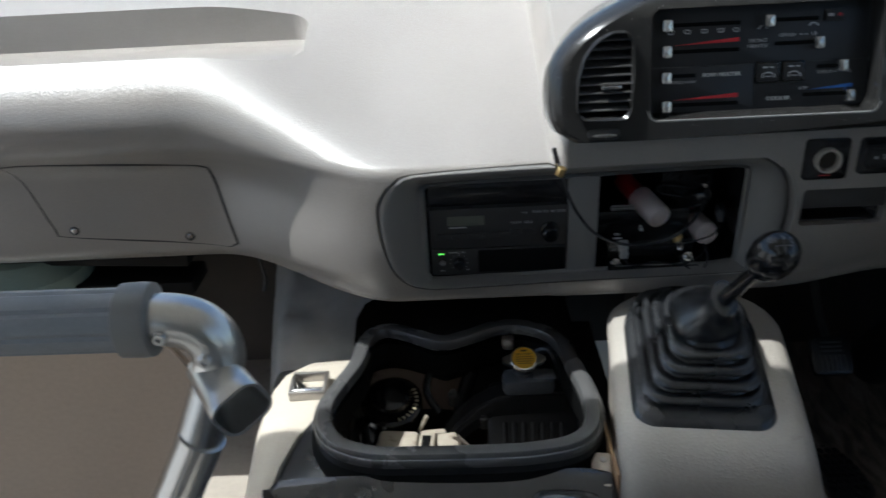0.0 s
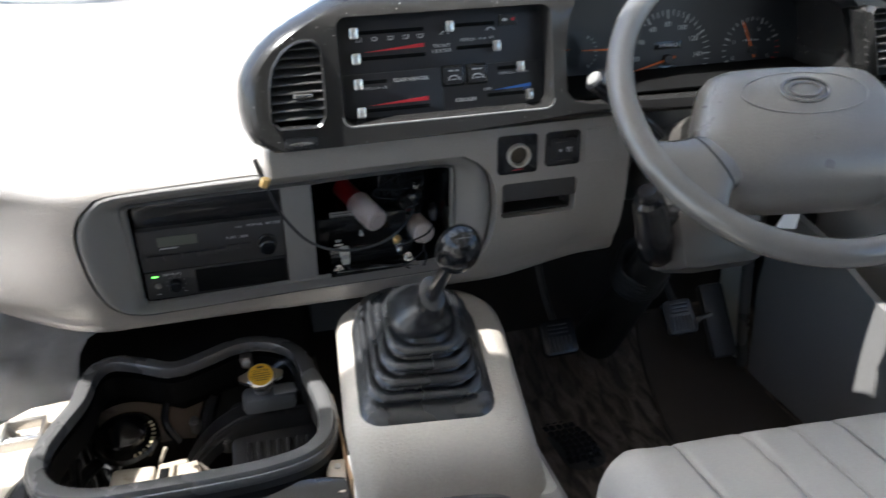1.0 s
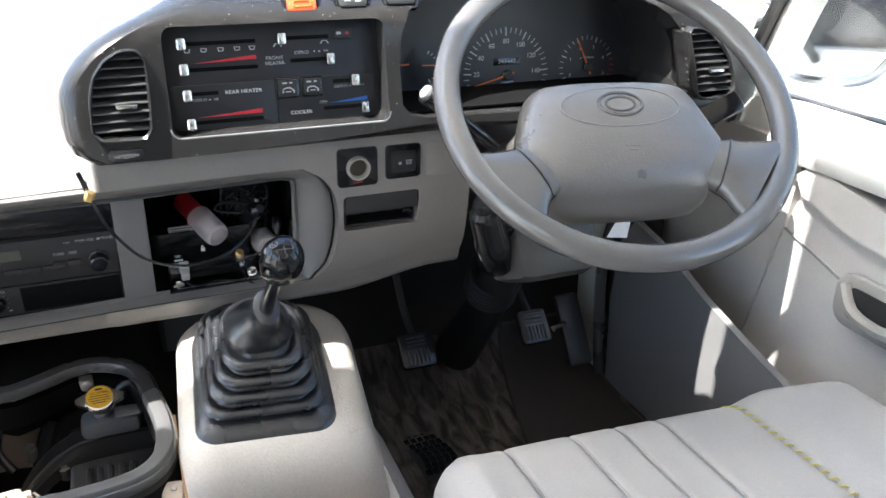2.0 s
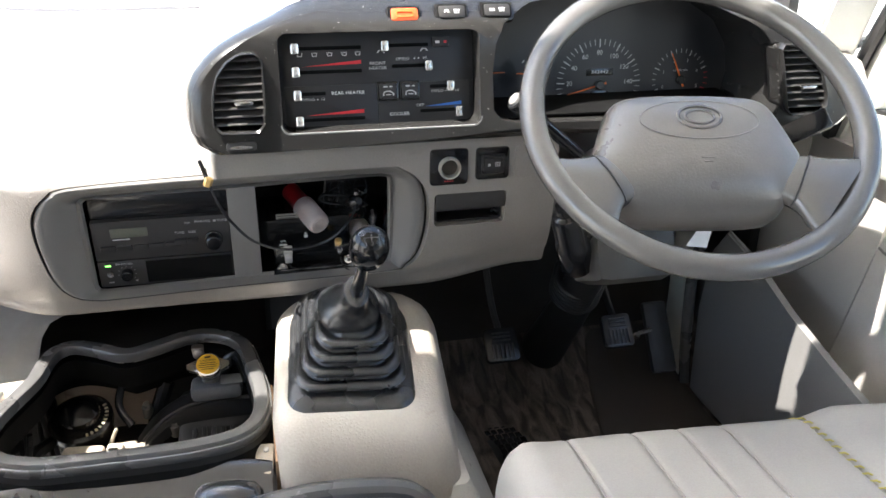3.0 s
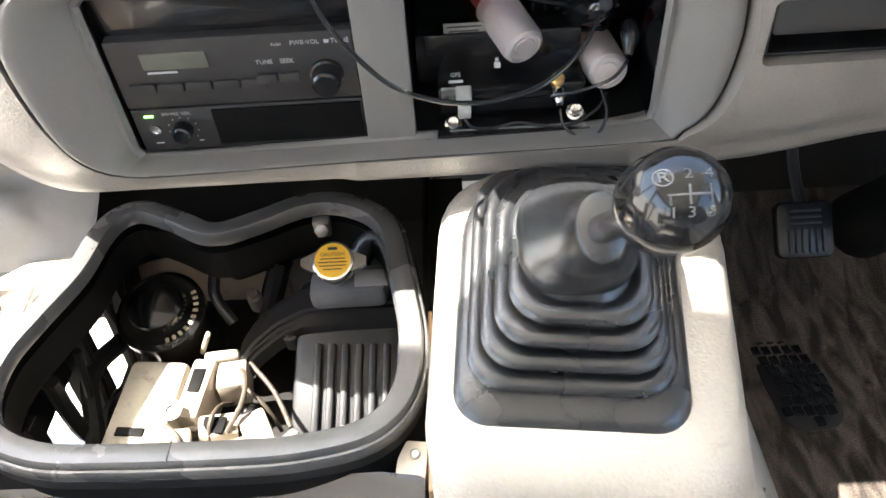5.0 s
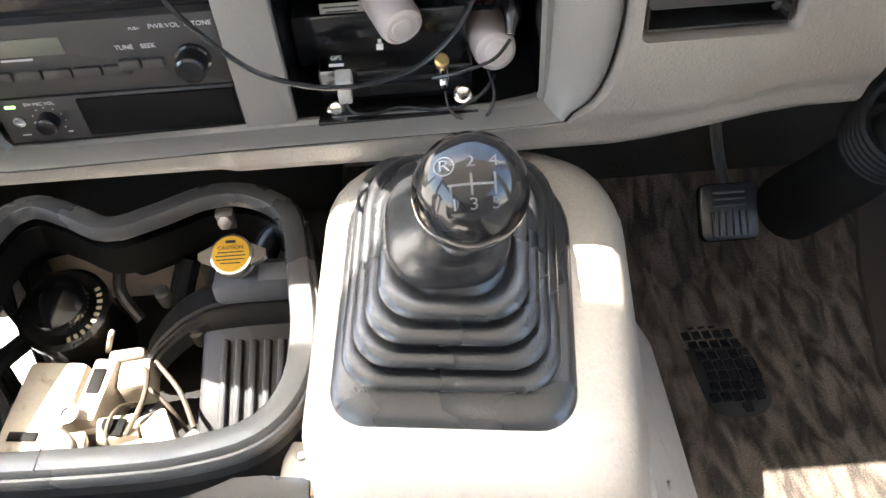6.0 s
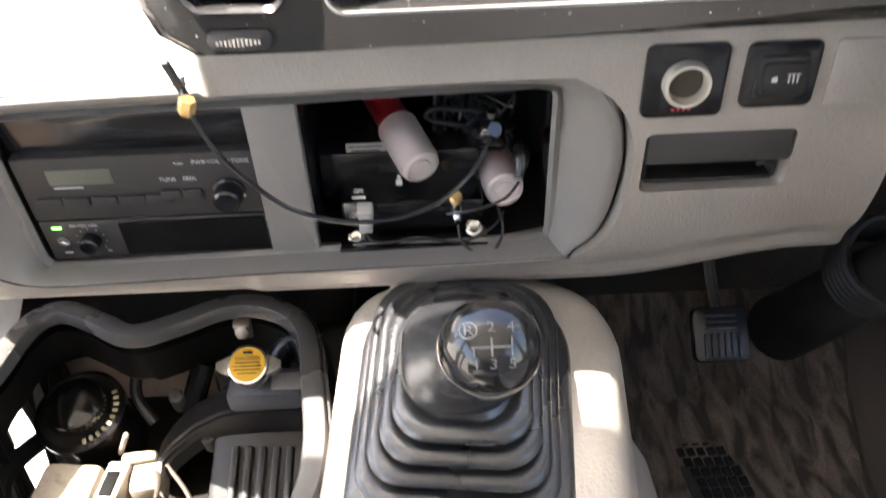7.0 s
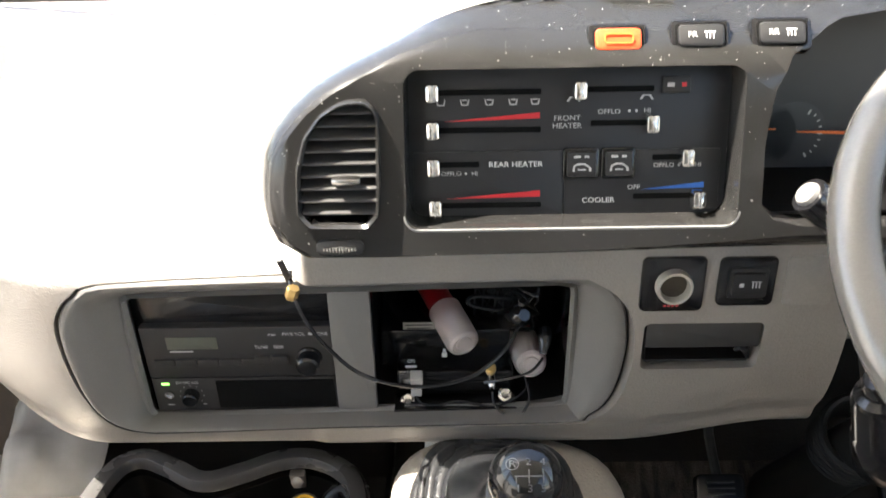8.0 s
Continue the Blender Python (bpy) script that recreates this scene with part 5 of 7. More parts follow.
for x, y, w, h in ((0.0, 0.0, 0.017, 0.0006), (-0.0075, -0.002, 0.0006, 0.004), (0.0, 0.0, 0.0006, 0.008), (0.0085, 0.0, 0.0006, 0.008)):
    flat(bm, mt, w * 1.02 + 0.0003, h + 0.0003, (x * 1.02, y * 0.98))
tube(bm, [mt @ V(-0.0097 + 0.0037 * math.cos(k * math.pi / 9), 0.0074 + 0.0035 * math.sin(k * math.pi / 9), 0.0003) for k in range(18)], 0.00035, 4, True)
bmesh.ops.subdivide_edges(bm, edges=[e for e in bm.edges if e.calc_length() > 0.003], cuts=2)
for v in bm.verts:
    h = (v.co - mt.translation).dot(nrm)
    # set it on the turned crown, straight out from the plane of the pattern
    p = v.co - nrm * h - nrm * 0.03
    for _ in range(300):
        p = p + nrm * 0.0003
        al = (p - B).dot(ax)
        rad = ((p - B) - ax * al).length
        lim3 = 0.0
        for (r0, h0), (r1, h1) in zip(KNOB, KNOB[1:]):
            if h0 <= al <= h1:
                lim3 = r0 + (r1 - r0) * (al - h0) / max(h1 - h0, 1e-9)
        if rad > lim3 and (p - c0).dot(nrm) > 0:
            break
    v.co = p + nrm * (0.0001 + h * 0.3)
part("shift_pattern", bm, mat("worn_print", (0.09, 0.091, 0.095), 0.5, var=0.3), knob, "pale engraved shift pattern")

# ---- engine cover, rim and bay ----
RIM = [(-.086, 1.292), (-.045, 1.272), (.0, 1.246), (.045, 1.262), (.09, 1.286), (.130, 1.288), (.168, 1.268), (.192, 1.232), (.205, 1.16), (.216, 1.08), (.210, 1.015), (.182, .978), (.13, .964), (.07, .961), (-.03, .963), (-.09, .968), (-.137, .990), (-.162, 1.030), (-.166, 1.08), (-.152, 1.13), (-.132, 1.19), (-.125, 1.25), (-.112, 1.282)]
RC = (0.03, 1.10)
RIM_S = [(p.x, p.y) for p in spline([(x, y, 0) for x, y in RIM], 4, True)]


def rim_off(d):
    """The rim outline moved outwards by d."""
    n = len(RIM_S)
    out = []
    for i in range(n):
        (x0, y0), (x1, y1) = RIM_S[i - 1], RIM_S[(i + 1) % n]
        l = math.hypot(x1 - x0, y1 - y0)
        out.append((RIM_S[i][0] - (y1 - y0) / l * d, RIM_S[i][1] + (x1 - x0) / l * d))
    return out


seal = thing("hatch_seal", "black rubber seal round the open engine hatch", "seal", (0.03, 1.1, 0.27))
sec = [(0.0130, -0.012), (0.0150, -0.009), (0.0150, -0.001), (0.0138, 0.0015), (0.0118, 0.0022), (0.0108, 0.0002), (0.0102, 0.0050), (0.0085, 0.0080), (0.003, 0.0090), (-0.005, 0.0088), (-0.0100, 0.0072), (-0.0125, 0.002), (-0.0125, -0.008), (-0.008, -0.012)]
bm = bmesh.new()
rows = []
offs = [rim_off(o) for o, _ in sec]
n = len(RIM_S)
for i in range(n):
    rows.append([bm.verts.new(V(offs[k][i][0], offs[k][i][1], 0.292 + sec[k][1])) for k in range(len(sec))])
for i in range(n):
    a, b = rows[i], rows[(i + 1) % n]
    for k in range(len(sec)):
        bm.faces.new((a[k], a[(k + 1) % len(sec)], b[(k + 1) % len(sec)], b[k]))
part("lip", bm, SEAL, seal, "smooth grey rubber lip", 40)
bm = bmesh.new()
boxy(bm, (0.021, 0.9615, 0.3008), (0.0012, 0.022, 0.0012), 0.0004)
part("joint", bm, BLACK, seal, "moulded joint line")
bm = bmesh.new()
o2, o3 = rim_off(0.0110), rim_off(0.0136)
rows = [[bm.verts.new(V(*q)) for q in ((o2[i][0], o2[i][1], 0.283), (o3[i][0], o3[i][1], 0.283), (o3[i][0], o3[i][1], 0.262), (o2[i][0], o2[i][1], 0.262))] for i in range(n)]
for i in range(n):
    a, b = rows[i], rows[(i + 1) % n]
    for k in range(4):
        bm.faces.new((a[k], a[(k + 1) % 4], b[(k + 1) % 4], b[k]))
part("clamp_channel", bm, BLACK, seal, "dark clamping channel", 40)
deck = thing("engine_cover", "cream and black engine housing with an open hatch", "engine cover", (0.0, 1.1, -0.3))
# collar that carries the seal
bm = bmesh.new()
i0, o0, o1 = rim_off(-0.010), rim_off(0.012), rim_off(0.020)
loft(bm, [[V(x, y, 0.235) for x, y in i0], [V(x, y, 0.272) for x, y in i0], [V(x, y, 0.272) for x, y in o0], [V(x, y, 0.262) for x, y in o1], [V(x, y, 0.20) for x, y in rim_off(0.024)]], False, False)
part("hatch_collar", bm, DEEP, deck, "black steel hatch collar")
# left shoulder, cream, meeting the black casing along a crack
bm = bmesh.new()
loops = []
for y, zt, xl, xr in ((0.78, 0.205, -0.262, -0.245), (0.90, 0.240, -0.268, -0.240), (1.0, 0.257, -0.276, -0.224), (1.055, 0.262, -0.280, -0.209), (1.09, 0.264, -0.282, -0.190), (1.11, 0.265, -0.282, -0.13), (1.18, 0.265, -0.280, -0.12), (1.225, 0.263, -0.268, -0.11), (1.252, 0.260, -0.245, -0.10), (1.268, 0.254, -0.205, -0.09)):
    zb = 0.10
    e = min(0.030, (xr - xl) * 0.5)
    loops.append([V(xr, y, zt - 0.003), V(xr - (xr - xl - e) * 0.3, y, zt), V(xr - (xr - xl - e) * 0.6, y, zt), V(xl + e, y, zt - 0.002), V(xl + e * 0.45, y, zt - 0.009), V(xl + e * 0.12, y, zt - 0.028), V(xl, y, zt - 0.05), V(xl - 0.004, y, zb), V(xl + 0.006, y, zb), V(xl + 0.010, y, zt - 0.052), V(xl + e * 0.5, y, zt - 0.026), V(xl + e, y, zt - 0.014), V(xr, y, zt - 0.014)])
loft(bm, loops)
cut(part("left_shoulder", bm, DECK, deck, "stained cream steel shoulder", 50), [loft(bmesh.new(), [[V(x, y, -0.5) for x, y in rim_off(0.014)], [V(x, y, 0.5) for x, y in rim_off(0.014)]])])
bm = bmesh.new()
loft(bm, [[V(x0, y, 0.14), V(x0 - 0.02, y, -0.28), V(x0 - 0.008, y, -0.28), V(x0 + 0.012, y, 0.14)] for y, x0 in ((0.62, -0.262), (0.80, -0.264), (0.95, -0.272))])
part("side_skirt", bm, DECK, deck, "stained cream side of the housing")
bm = bmesh.new()
loft(bm, [[V(xl, y, zt), V(-0.19, y, zt + 0.006), V(-0.14, y, zt + 0.004), V(-0.14, y, zt - 0.02), V(xl, y, zt - 0.02)] for y, zt, xl in ((0.90, 0.226, -0.2385), (0.95, 0.236, -0.2315), (1.0, 0.246, -0.2225), (1.055, 0.254, -0.2075), (1.088, 0.258, -0.191))])
cut(part("casing_corner", bm, DARKMETAL, deck, "dusty glossy black corner beside the hatch", 50), [loft(bmesh.new(), [[V(x, y, -0.5) for x, y in rim_off(0.014)], [V(x, y, 0.5) for x, y in rim_off(0.014)]])])
bm = bmesh.new()
loft(bm, [[V(x, y + 0.011 * math.cos(q) * w, z + h * math.sin(q)) for q in [radians(15 * k) for k in range(24)]] for x, y, z, w, h in ((-0.200, 0.966, 0.235, 0.5, 0.005), (-0.192, 0.963, 0.235, 1.0, 0.013), (-0.175, 0.960, 0.236, 1.3, 0.017), (-0.155, 0.953, 0.236, 1.1, 0.014), (-0.125, 0.943, 0.240, 0.6, 0.008), (-0.105, 0.938, 0.240, 0.2, 0.003))])
part("pressed_boss", bm, DARKMETAL, deck, "glossy drop-shaped boss", 60)
# black front casing below the hatch
bm = bmesh.new()
loops = []
for x, s in ((-0.236, 0.0), (-0.215, 1), (-0.12, 1), (0.0, 1), (0.12, 1), (0.19, 1), (0.225, 0.6)):
    loops.append([V(x, 0.955, 0.268 * (0.92 + 0.08 * s)), V(x, 0.942, 0.262), V(x, 0.928, 0.246), V(x, 0.912, 0.236), V(x, 0.895, 0.232), V(x, 0.86, 0.226 + 0.008 * s), V(x, 0.78, 0.215), V(x, 0.70, 0.195), V(x, 0.66, 0.16), V(x, 0.64, -0.05), V(x, 0.955, -0.05)])
loft(bm, loops)
part("front_casing", bm, DARKMETAL, deck, "glossy black engine casing with dust", 60)
bm = bmesh.new()
loft(bm, [[V(x, y, z) for y, z in ((0.872, 0.2365), (0.868, 0.2400), (0.845, 0.2370), (0.78, 0.2230), (0.70, 0.202), (0.657, 0.168), (0.636, -0.05), (0.642, -0.05), (0.66, 0.158), (0.70, 0.19), (0.78, 0.212), (0.85, 0.2300))] for x in (-0.225, -0.1, 0.0, 0.08, 0.105)])
part("apron", bm, mat("dusty_apron", (0.060, 0.056, 0.052), 0.16, spec=1.0, coat=0.7, var=0.2, bump=0.3, fine=60, depth=0.002, dirt=(0.11, 0.095, 0.08), dirt_amount=0.12), deck, "dusty glossy black front apron")
bm = bmesh.new()
tube(bm, spline([(-0.20, 0.915, 0.232), (-0.10, 0.900, 0.237), (0.02, 0.897, 0.238), (0.14, 0.902, 0.236)], 5), [0.012] * 16, 8)
part("swage", bm, DARKMETAL, deck)
bm = bmesh.new()
tube(bm, spline([(-0.19, 0.805, 0.222), (-0.02, 0.80, 0.227), (0.10, 0.80, 0.23)], 5), 0.014, 10)
part("front_lip", bm, SEAL, deck)
bm = bmesh.new()
tube(bm, spline([(0.10, 0.79, 0.23), (0.15, 0.785, 0.295), (0.194, 0.785, 0.318), (0.277, 0.785, 0.330), (0.368, 0.785, 0.321), (0.404, 0.79, 0.296), (0.418, 0.80, 0.25), (0.425, 0.81, 0.0)], 5), 0.013, 10)
part("side_lip", bm, SEAL, deck, "grey rubber edge round the console foot")
bm = bmesh.new()
loft(bm, [[V(x, y, z) for x, z in ((0.11, -0.05), (0.11, 0.215), (0.155, 0.285), (0.20, 0.308), (0.277, 0.320), (0.362, 0.311), (0.396, 0.29), (0.41, 0.25), (0.415, -0.05))] for y in (0.60, 0.79)])
part("side_casing", bm, DARKMETAL, deck, "black casing beside the seat")
# right bracket
bm = bmesh.new()
slab(bm, pose(0.214, 0.962, 0.252, 16, 0, -8), 0.026, 0.052, 0.010, 0.004, 0.002)
hinge = part("hinge_plate", bm, mat("rusted_cream", (0.38, 0.33, 0.27), 0.55, var=0.3, bump=0.3, fine=150, dirt=(0.2, 0.10, 0.05), dirt_amount=0.5), deck, "rust-stained cream hinge plate")
for dy in (-0.014, 0.014):
    bm = bmesh.new()
    lathe(bm, pose(0.214, 0.962, 0.252, 16, 0, -8) @ Matrix.Translation((0.002, dy, 0.0085)), [(0.0045, 0), (0.0045, 0.003), (0.003, 0.004), (0, 0.004)], 10)
    part("screw", bm, STEEL, hinge)
bm = bmesh.new()
loft(bm, [[V(x, y + 0.022 * math.cos(q) * w, 0.234 + h * math.sin(q)) for q in [radians(15 * k) for k in range(24)]] for x, y, w, h in ((0.118, 0.928, 0.5, 0.010), (0.130, 0.922, 0.9, 0.022), (0.155, 0.912, 1.15, 0.030), (0.180, 0.906, 1.25, 0.032), (0.200, 0.904, 1.1, 0.028), (0.210, 0.904, 0.6, 0.015))])
part("hinge_bulge", bm, DARKMETAL, deck, "glossy black pressed bulge", 60)
bm = bmesh.new()
boxy(bm, (0.231, 1.03, 0.20), (0.004, 0.20, 0.15), 0.001)
part("rusty_flange", bm, mat("rusty_steel", (0.32, 0.20, 0.11), 0.7, var=0.35, bump=0.3, fine=200, dirt=(0.12, 0.06, 0.03), dirt_amount=0.4), deck)
# latch on the left shoulder
la = thing("hatch_latch", "bent steel hatch latch on the cream shoulder", "latch", (-0.205, 1.165, 0.265))
bm = bmesh.new()
for cx, cy, w, h in ((-0.232, 1.165, 0.006, 0.055), (-0.180, 1.165, 0.006, 0.050), (-0.206, 1.139, 0.056, 0.006), (-0.206, 1.191, 0.056, 0.006)):
    boxy(bm, (cx, cy, 0.272), (w, h, 0.016), 0.0015)
part("frame", bm, STEEL, la)
bm = bmesh.new()
boxy(bm, (-0.206, 1.150, 0.270), (0.050, 0.014, 0.010), 0.002, (30, 0, 0))
boxy(bm, (-0.222, 1.166, 0.274), (0.012, 0.030, 0.008), 0.002, (0, 25, 20))
part("catch", bm, CHROME, la)

# engine bay
bay = thing("engine_bay", "dark grimy engine bay walls", "engine bay", (0.03, 1.15, -0.55), kind="structure")
for nm, c, s in (("left_rail", (-0.20, 1.20, 0.17), (0.02, 0.50, 0.06)), ("strut", (-0.185, 1.06, 0.02), (0.03, 0.05, 0.36)), ("strut", (-0.185, 1.21, 0.02), (0.03, 0.035, 0.36)), ("strut", (-0.19, 1.37, 0.02), (0.03, 0.09, 0.36)), ("lower_rail", (-0.19, 1.20, -0.02), (0.03, 0.50, 0.04)), ("right_wall", (0.226, 1.20, -0.10), (0.006, 0.66, 0.70)), ("rear_wall", (-0.03, 1.52, -0.05), (0.54, 0.01, 0.8)), ("front_wall", (-0.03, 0.947, -0.1), (0.5, 0.012, 0.66))):
    bm = bmesh.new()
    boxy(bm, c, s, 0)
    part(nm, bm, GRIMY, bay)
bm = bmesh.new()
boxy(bm, (-0.02, 1.42, 0.245), (0.50, 0.24, 0.01), 0)
part("top_plate", bm, GRIMY, bay)
bm = bmesh.new()
boxy(bm, (0.245, 1.24, 0.215), (0.05, 0.36, 0.008), 0)
part("side_plate", bm, GRIMY, bay)

bm = bmesh.new()
loft(bm, [[V(-0.19, 1.40, z), V(-0.10, 1.37, z), V(-0.02, 1.37, z + 0.01), V(0.04, 1.34, z), V(0.04, 1.35, z), V(-0.02, 1.38, z + 0.01), V(-0.10, 1.38, z), V(-0.19, 1.41, z)] for z in (-0.30, -0.05, 0.10, 0.225)])
part("inner_wing", bm, mat("inner_wing_paint", (0.46, 0.36, 0.29), 0.5, var=0.2, dirt=(0.12, 0.08, 0.06), dirt_amount=0.3), bay, "grimy beige inner wing")
for k in range(8):
    random.seed(90 + k)
    y0, y1 = 1.02 + 0.044 * k, 1.04 + 0.042 * k
    bm = bmesh.new()
    tube(bm, spline([(-0.150 + random.uniform(-.02, .01), y0 + random.uniform(-.02, .02), 0.22), (-0.165 + random.uniform(-.01, .02), (y0 + y1) / 2 + random.uniform(-.03, .03), 0.12), (-0.155 + random.uniform(-.02, .02), (y0 + y1) / 2 + random.uniform(-.05, .05), 0.02), (-0.17, y1 + random.uniform(-.04, .04), -0.12)], 5), random.uniform(0.004, 0.010), 8)
    part("hose", bm, GRIMY, bay)
for z, r in ((0.135, 0.011), (0.06, 0.014)):
    bm = bmesh.new()
    tube(bm, spline([(-0.165, 1.02, z), (-0.145, 1.10, z - 0.02), (-0.16, 1.18, z + 0.015), (-0.14, 1.27, z), (-0.165, 1.36, z + 0.02)], 6), r, 8)
    part("hose", bm, GRIMY, bay)

cap = thing("radiator_cap", "steel radiator cap with a yellow caution label", "cap", (0.130, 1.215, 0.26))
cm = pose(0.1315, 1.203, 0.280, 30, 0, 0)
bm = bmesh.new()
lathe(bm, cm, [(0.016, -0.016), (0.021, -0.013), (0.0225, -0.004), (0.0225, 0.001), (0.021, 0.0045), (0.0185, 0.0055), (0, 0.0055)], 32)
for sx in (-1, 1):
    loft(bm, [[cm @ V(sx * 0.015, -0.013, z), cm @ V(sx * 0.030, -0.0065, z), cm @ V(sx * 0.034, -0.003, z), cm @ V(sx * 0.034, 0.004, z), cm @ V(sx * 0.029, 0.0065, z), cm @ V(sx * 0.015, 0.013, z)] for z in (-0.006, 0.0, 0.002)])
part("body", bm, CHROME, cap, "pressed steel cap with two ears")
bm = bmesh.new()
lathe(bm, cm, [(0.0188, 0.0050), (0.0186, 0.0062), (0, 0.0064)], 32)
lab = part("label", bm, YELLOW, cap, "round yellow label")
bm = bmesh.new()
ct = cm @ Matrix.Translation((0, 0, 0.0065))
words(bm, "CAUTION", 0.0052, ct, (0, 0.006), 0.0002, 1.1)
part("lettering", bm, BLACK, lab)
for w, h, y in ((0.026, 0.0011, 0.0015), (0.030, 0.0011, -0.0023), (0.028, 0.0011, -0.0061), (0.020, 0.0011, -0.0099), (0.010, 0.003, 0.0125)):
    bm = bmesh.new()
    flat(bm, ct, w, h, (0, y))
    part("print_line", bm, BLACK, lab)
bm = bmesh.new()
lathe(bm, cm, [(0.014, -0.045), (0.014, -0.016), (0.016, -0.014)], 24)
part("neck", bm, STEEL, cap)

eng = thing("engine", "grimy engine with a ribbed black belt cover", "engine", (0.10, 1.2, -0.4))
bm = bmesh.new()
COVERP = mat("engine_plastic", (0.026, 0.026, 0.027), 0.36, var=0.3, bump=0.3, fine=200, dirt=(0.075, 0.06, 0.045), dirt_amount=0.15)
ev = pose(0.138, 1.142, 0.124, 33, 0, -4)
slab(bm, ev, 0.150, 0.190, 0.06, 0.014, 0.008, (0.004, 0.045, -0.055))
part("belt_cover", bm, COVERP, eng, "ribbed black belt cover")
for k in range(7):
    bm = bmesh.new()
    slab(bm, ev, 0.0080, 0.110, 0.010, 0.003, 0.003, (-0.042 + k * 0.0155, 0.010, 0.002))
    part("fin", bm, COVERP, eng)
bm = bmesh.new()
loft(bm, [[V(x, y + oy, z + oz) for oy, oz in ((-0.022, -0.03), (-0.026, 0.0), (-0.020, 0.012), (0.016, 0.015), (0.028, 0.004), (0.028, -0.03))] for x, y, z in ((-0.002, 1.215, 0.120), (0.02, 1.222, 0.148), (0.05, 1.228, 0.172), (0.085, 1.230, 0.190), (0.13, 1.230, 0.197), (0.20, 1.228, 0.197))])
bmesh.ops.bevel(bm, geom=list(bm.edges), offset=0.004, segments=2, affect="EDGES", clamp_overlap=True)
part("cover_rim", bm, COVERP, eng, "arched rim of the belt cover")
bm = bmesh.new()
boxy(bm, (0.140, 1.222, 0.225), (0.085, 0.045, 0.03), 0.01)
part("filler_neck", bm, mat("grey_cast", (0.16, 0.17, 0.185), 0.45, metal=0.3, var=0.25, bump=0.3, fine=200), eng)
bm = bmesh.new()
slab(bm, pose(0.17, 1.218, 0.2405, 10), 0.045, 0.022, 0.001, 0.002, 0.0005)
part("label", bm, mat("foil_label", (0.4, 0.41, 0.43), 0.4, metal=0.4, var=0.1), eng)
for x, y, z in ((0.015, 1.272, 0.168), (0.03, 1.235, 0.150), (0.065, 1.21, 0.165)):
    bm = bmesh.new()
    lathe(bm, pose(x, y, z, 15), [(0.009, -0.02), (0.009, 0.004), (0.006, 0.006), (0.006, 0.011), (0, 0.011)], 12)
    part("bolt", bm, CASTAL, eng)
bm = bmesh.new()
boxy(bm, (0.02, 1.2, -0.12), (0.30, 0.36, 0.40), 0.03)
part("block", bm, GRIMY, eng, "dark oily block")
bm = bmesh.new()
tube(bm, spline([(0.13, 1.24, 0.20), (0.16, 1.265, 0.25), (0.185, 1.25, 0.262), (0.20, 1.20, 0.24)], 5), 0.015, 12)
part("hose", bm, RUBBER, eng, "black rubber hose")
bm = bmesh.new()
boxy(bm, (0.080, 1.292, 0.250), (0.034, 0.004, 0.03), 0.002, (20, 0, 0))
boxy(bm, (0.111, 1.282, 0.262), (0.020, 0.012, 0.035), 0.003, (20, 0, 0))
lathe(bm, pose(0.111, 1.274, 0.266, 70), [(0.008, 0), (0.008, 0.006), (0.004, 0.008), (0, 0.008)], 6)
part("bracket", bm, STEEL, eng, "steel bracket with a bolt")
for pts, r in (([(0.02, 1.16, 0.11), (-0.005, 1.13, 0.09), (-0.03, 1.12, 0.05), (-0.06, 1.16, 0.0)], 0.012), ([(0.05, 1.30, 0.2), (0.03, 1.28, 0.15), (0.02, 1.25, 0.1)], 0.014), ([(-0.02, 1.29, 0.22), (-0.03, 1.27, 0.18), (-0.01, 1.25, 0.15)], 0.007), ([(0.0, 1.08, 0.13), (0.02, 1.05, 0.12), (0.04, 1.02, 0.12), (0.05, 1.0, 0.1)], 0.005)):
    bm = bmesh.new()
    tube(bm, spline(pts, 5), r, 10)
    part("hose", bm, RUBBER, eng)

res = thing("fluid_reservoir", "round black fluid reservoir with a screw cap", "reservoir", (-0.085, 1.24, -0.02))
rm = pose(-0.089, 1.248, 0.175, 18, 0, 0)
bm = bmesh.new()
lathe(bm, rm, [(0.045, -0.16), (0.048, -0.02), (0.052, -0.008), (0.052, 0.004), (0.046, 0.008), (0.040, 0.006), (0, 0.006)], 36)
part("body", bm, mat("oily_black", (0.015, 0.014, 0.013), 0.25, var=0.4, dirt=(0.20, 0.15, 0.09), dirt_amount=0.12), res)
bm = bmesh.new()
lathe(bm, rm, [(0.033, 0.004), (0.034, 0.018), (0.032, 0.024), (0.024, 0.029), (0.010, 0.031), (0, 0.031)], 36)
lidc = part("cap", bm, GLOSS, res, "black screw cap")
OLDP = mat("old_print", (0.5, 0.42, 0.28), 0.6, var=0.3)
for k in range(10):
    bm = bmesh.new()
    mm = rm @ Matrix.Rotation(radians(-70 + 11 * k), 4, "Z")
    flat(bm, mm @ Matrix.Translation((0, 0, 0.0078)), 0.006, 0.004, (0.0425, 0))
    part("lettering", bm, OLDP, res)

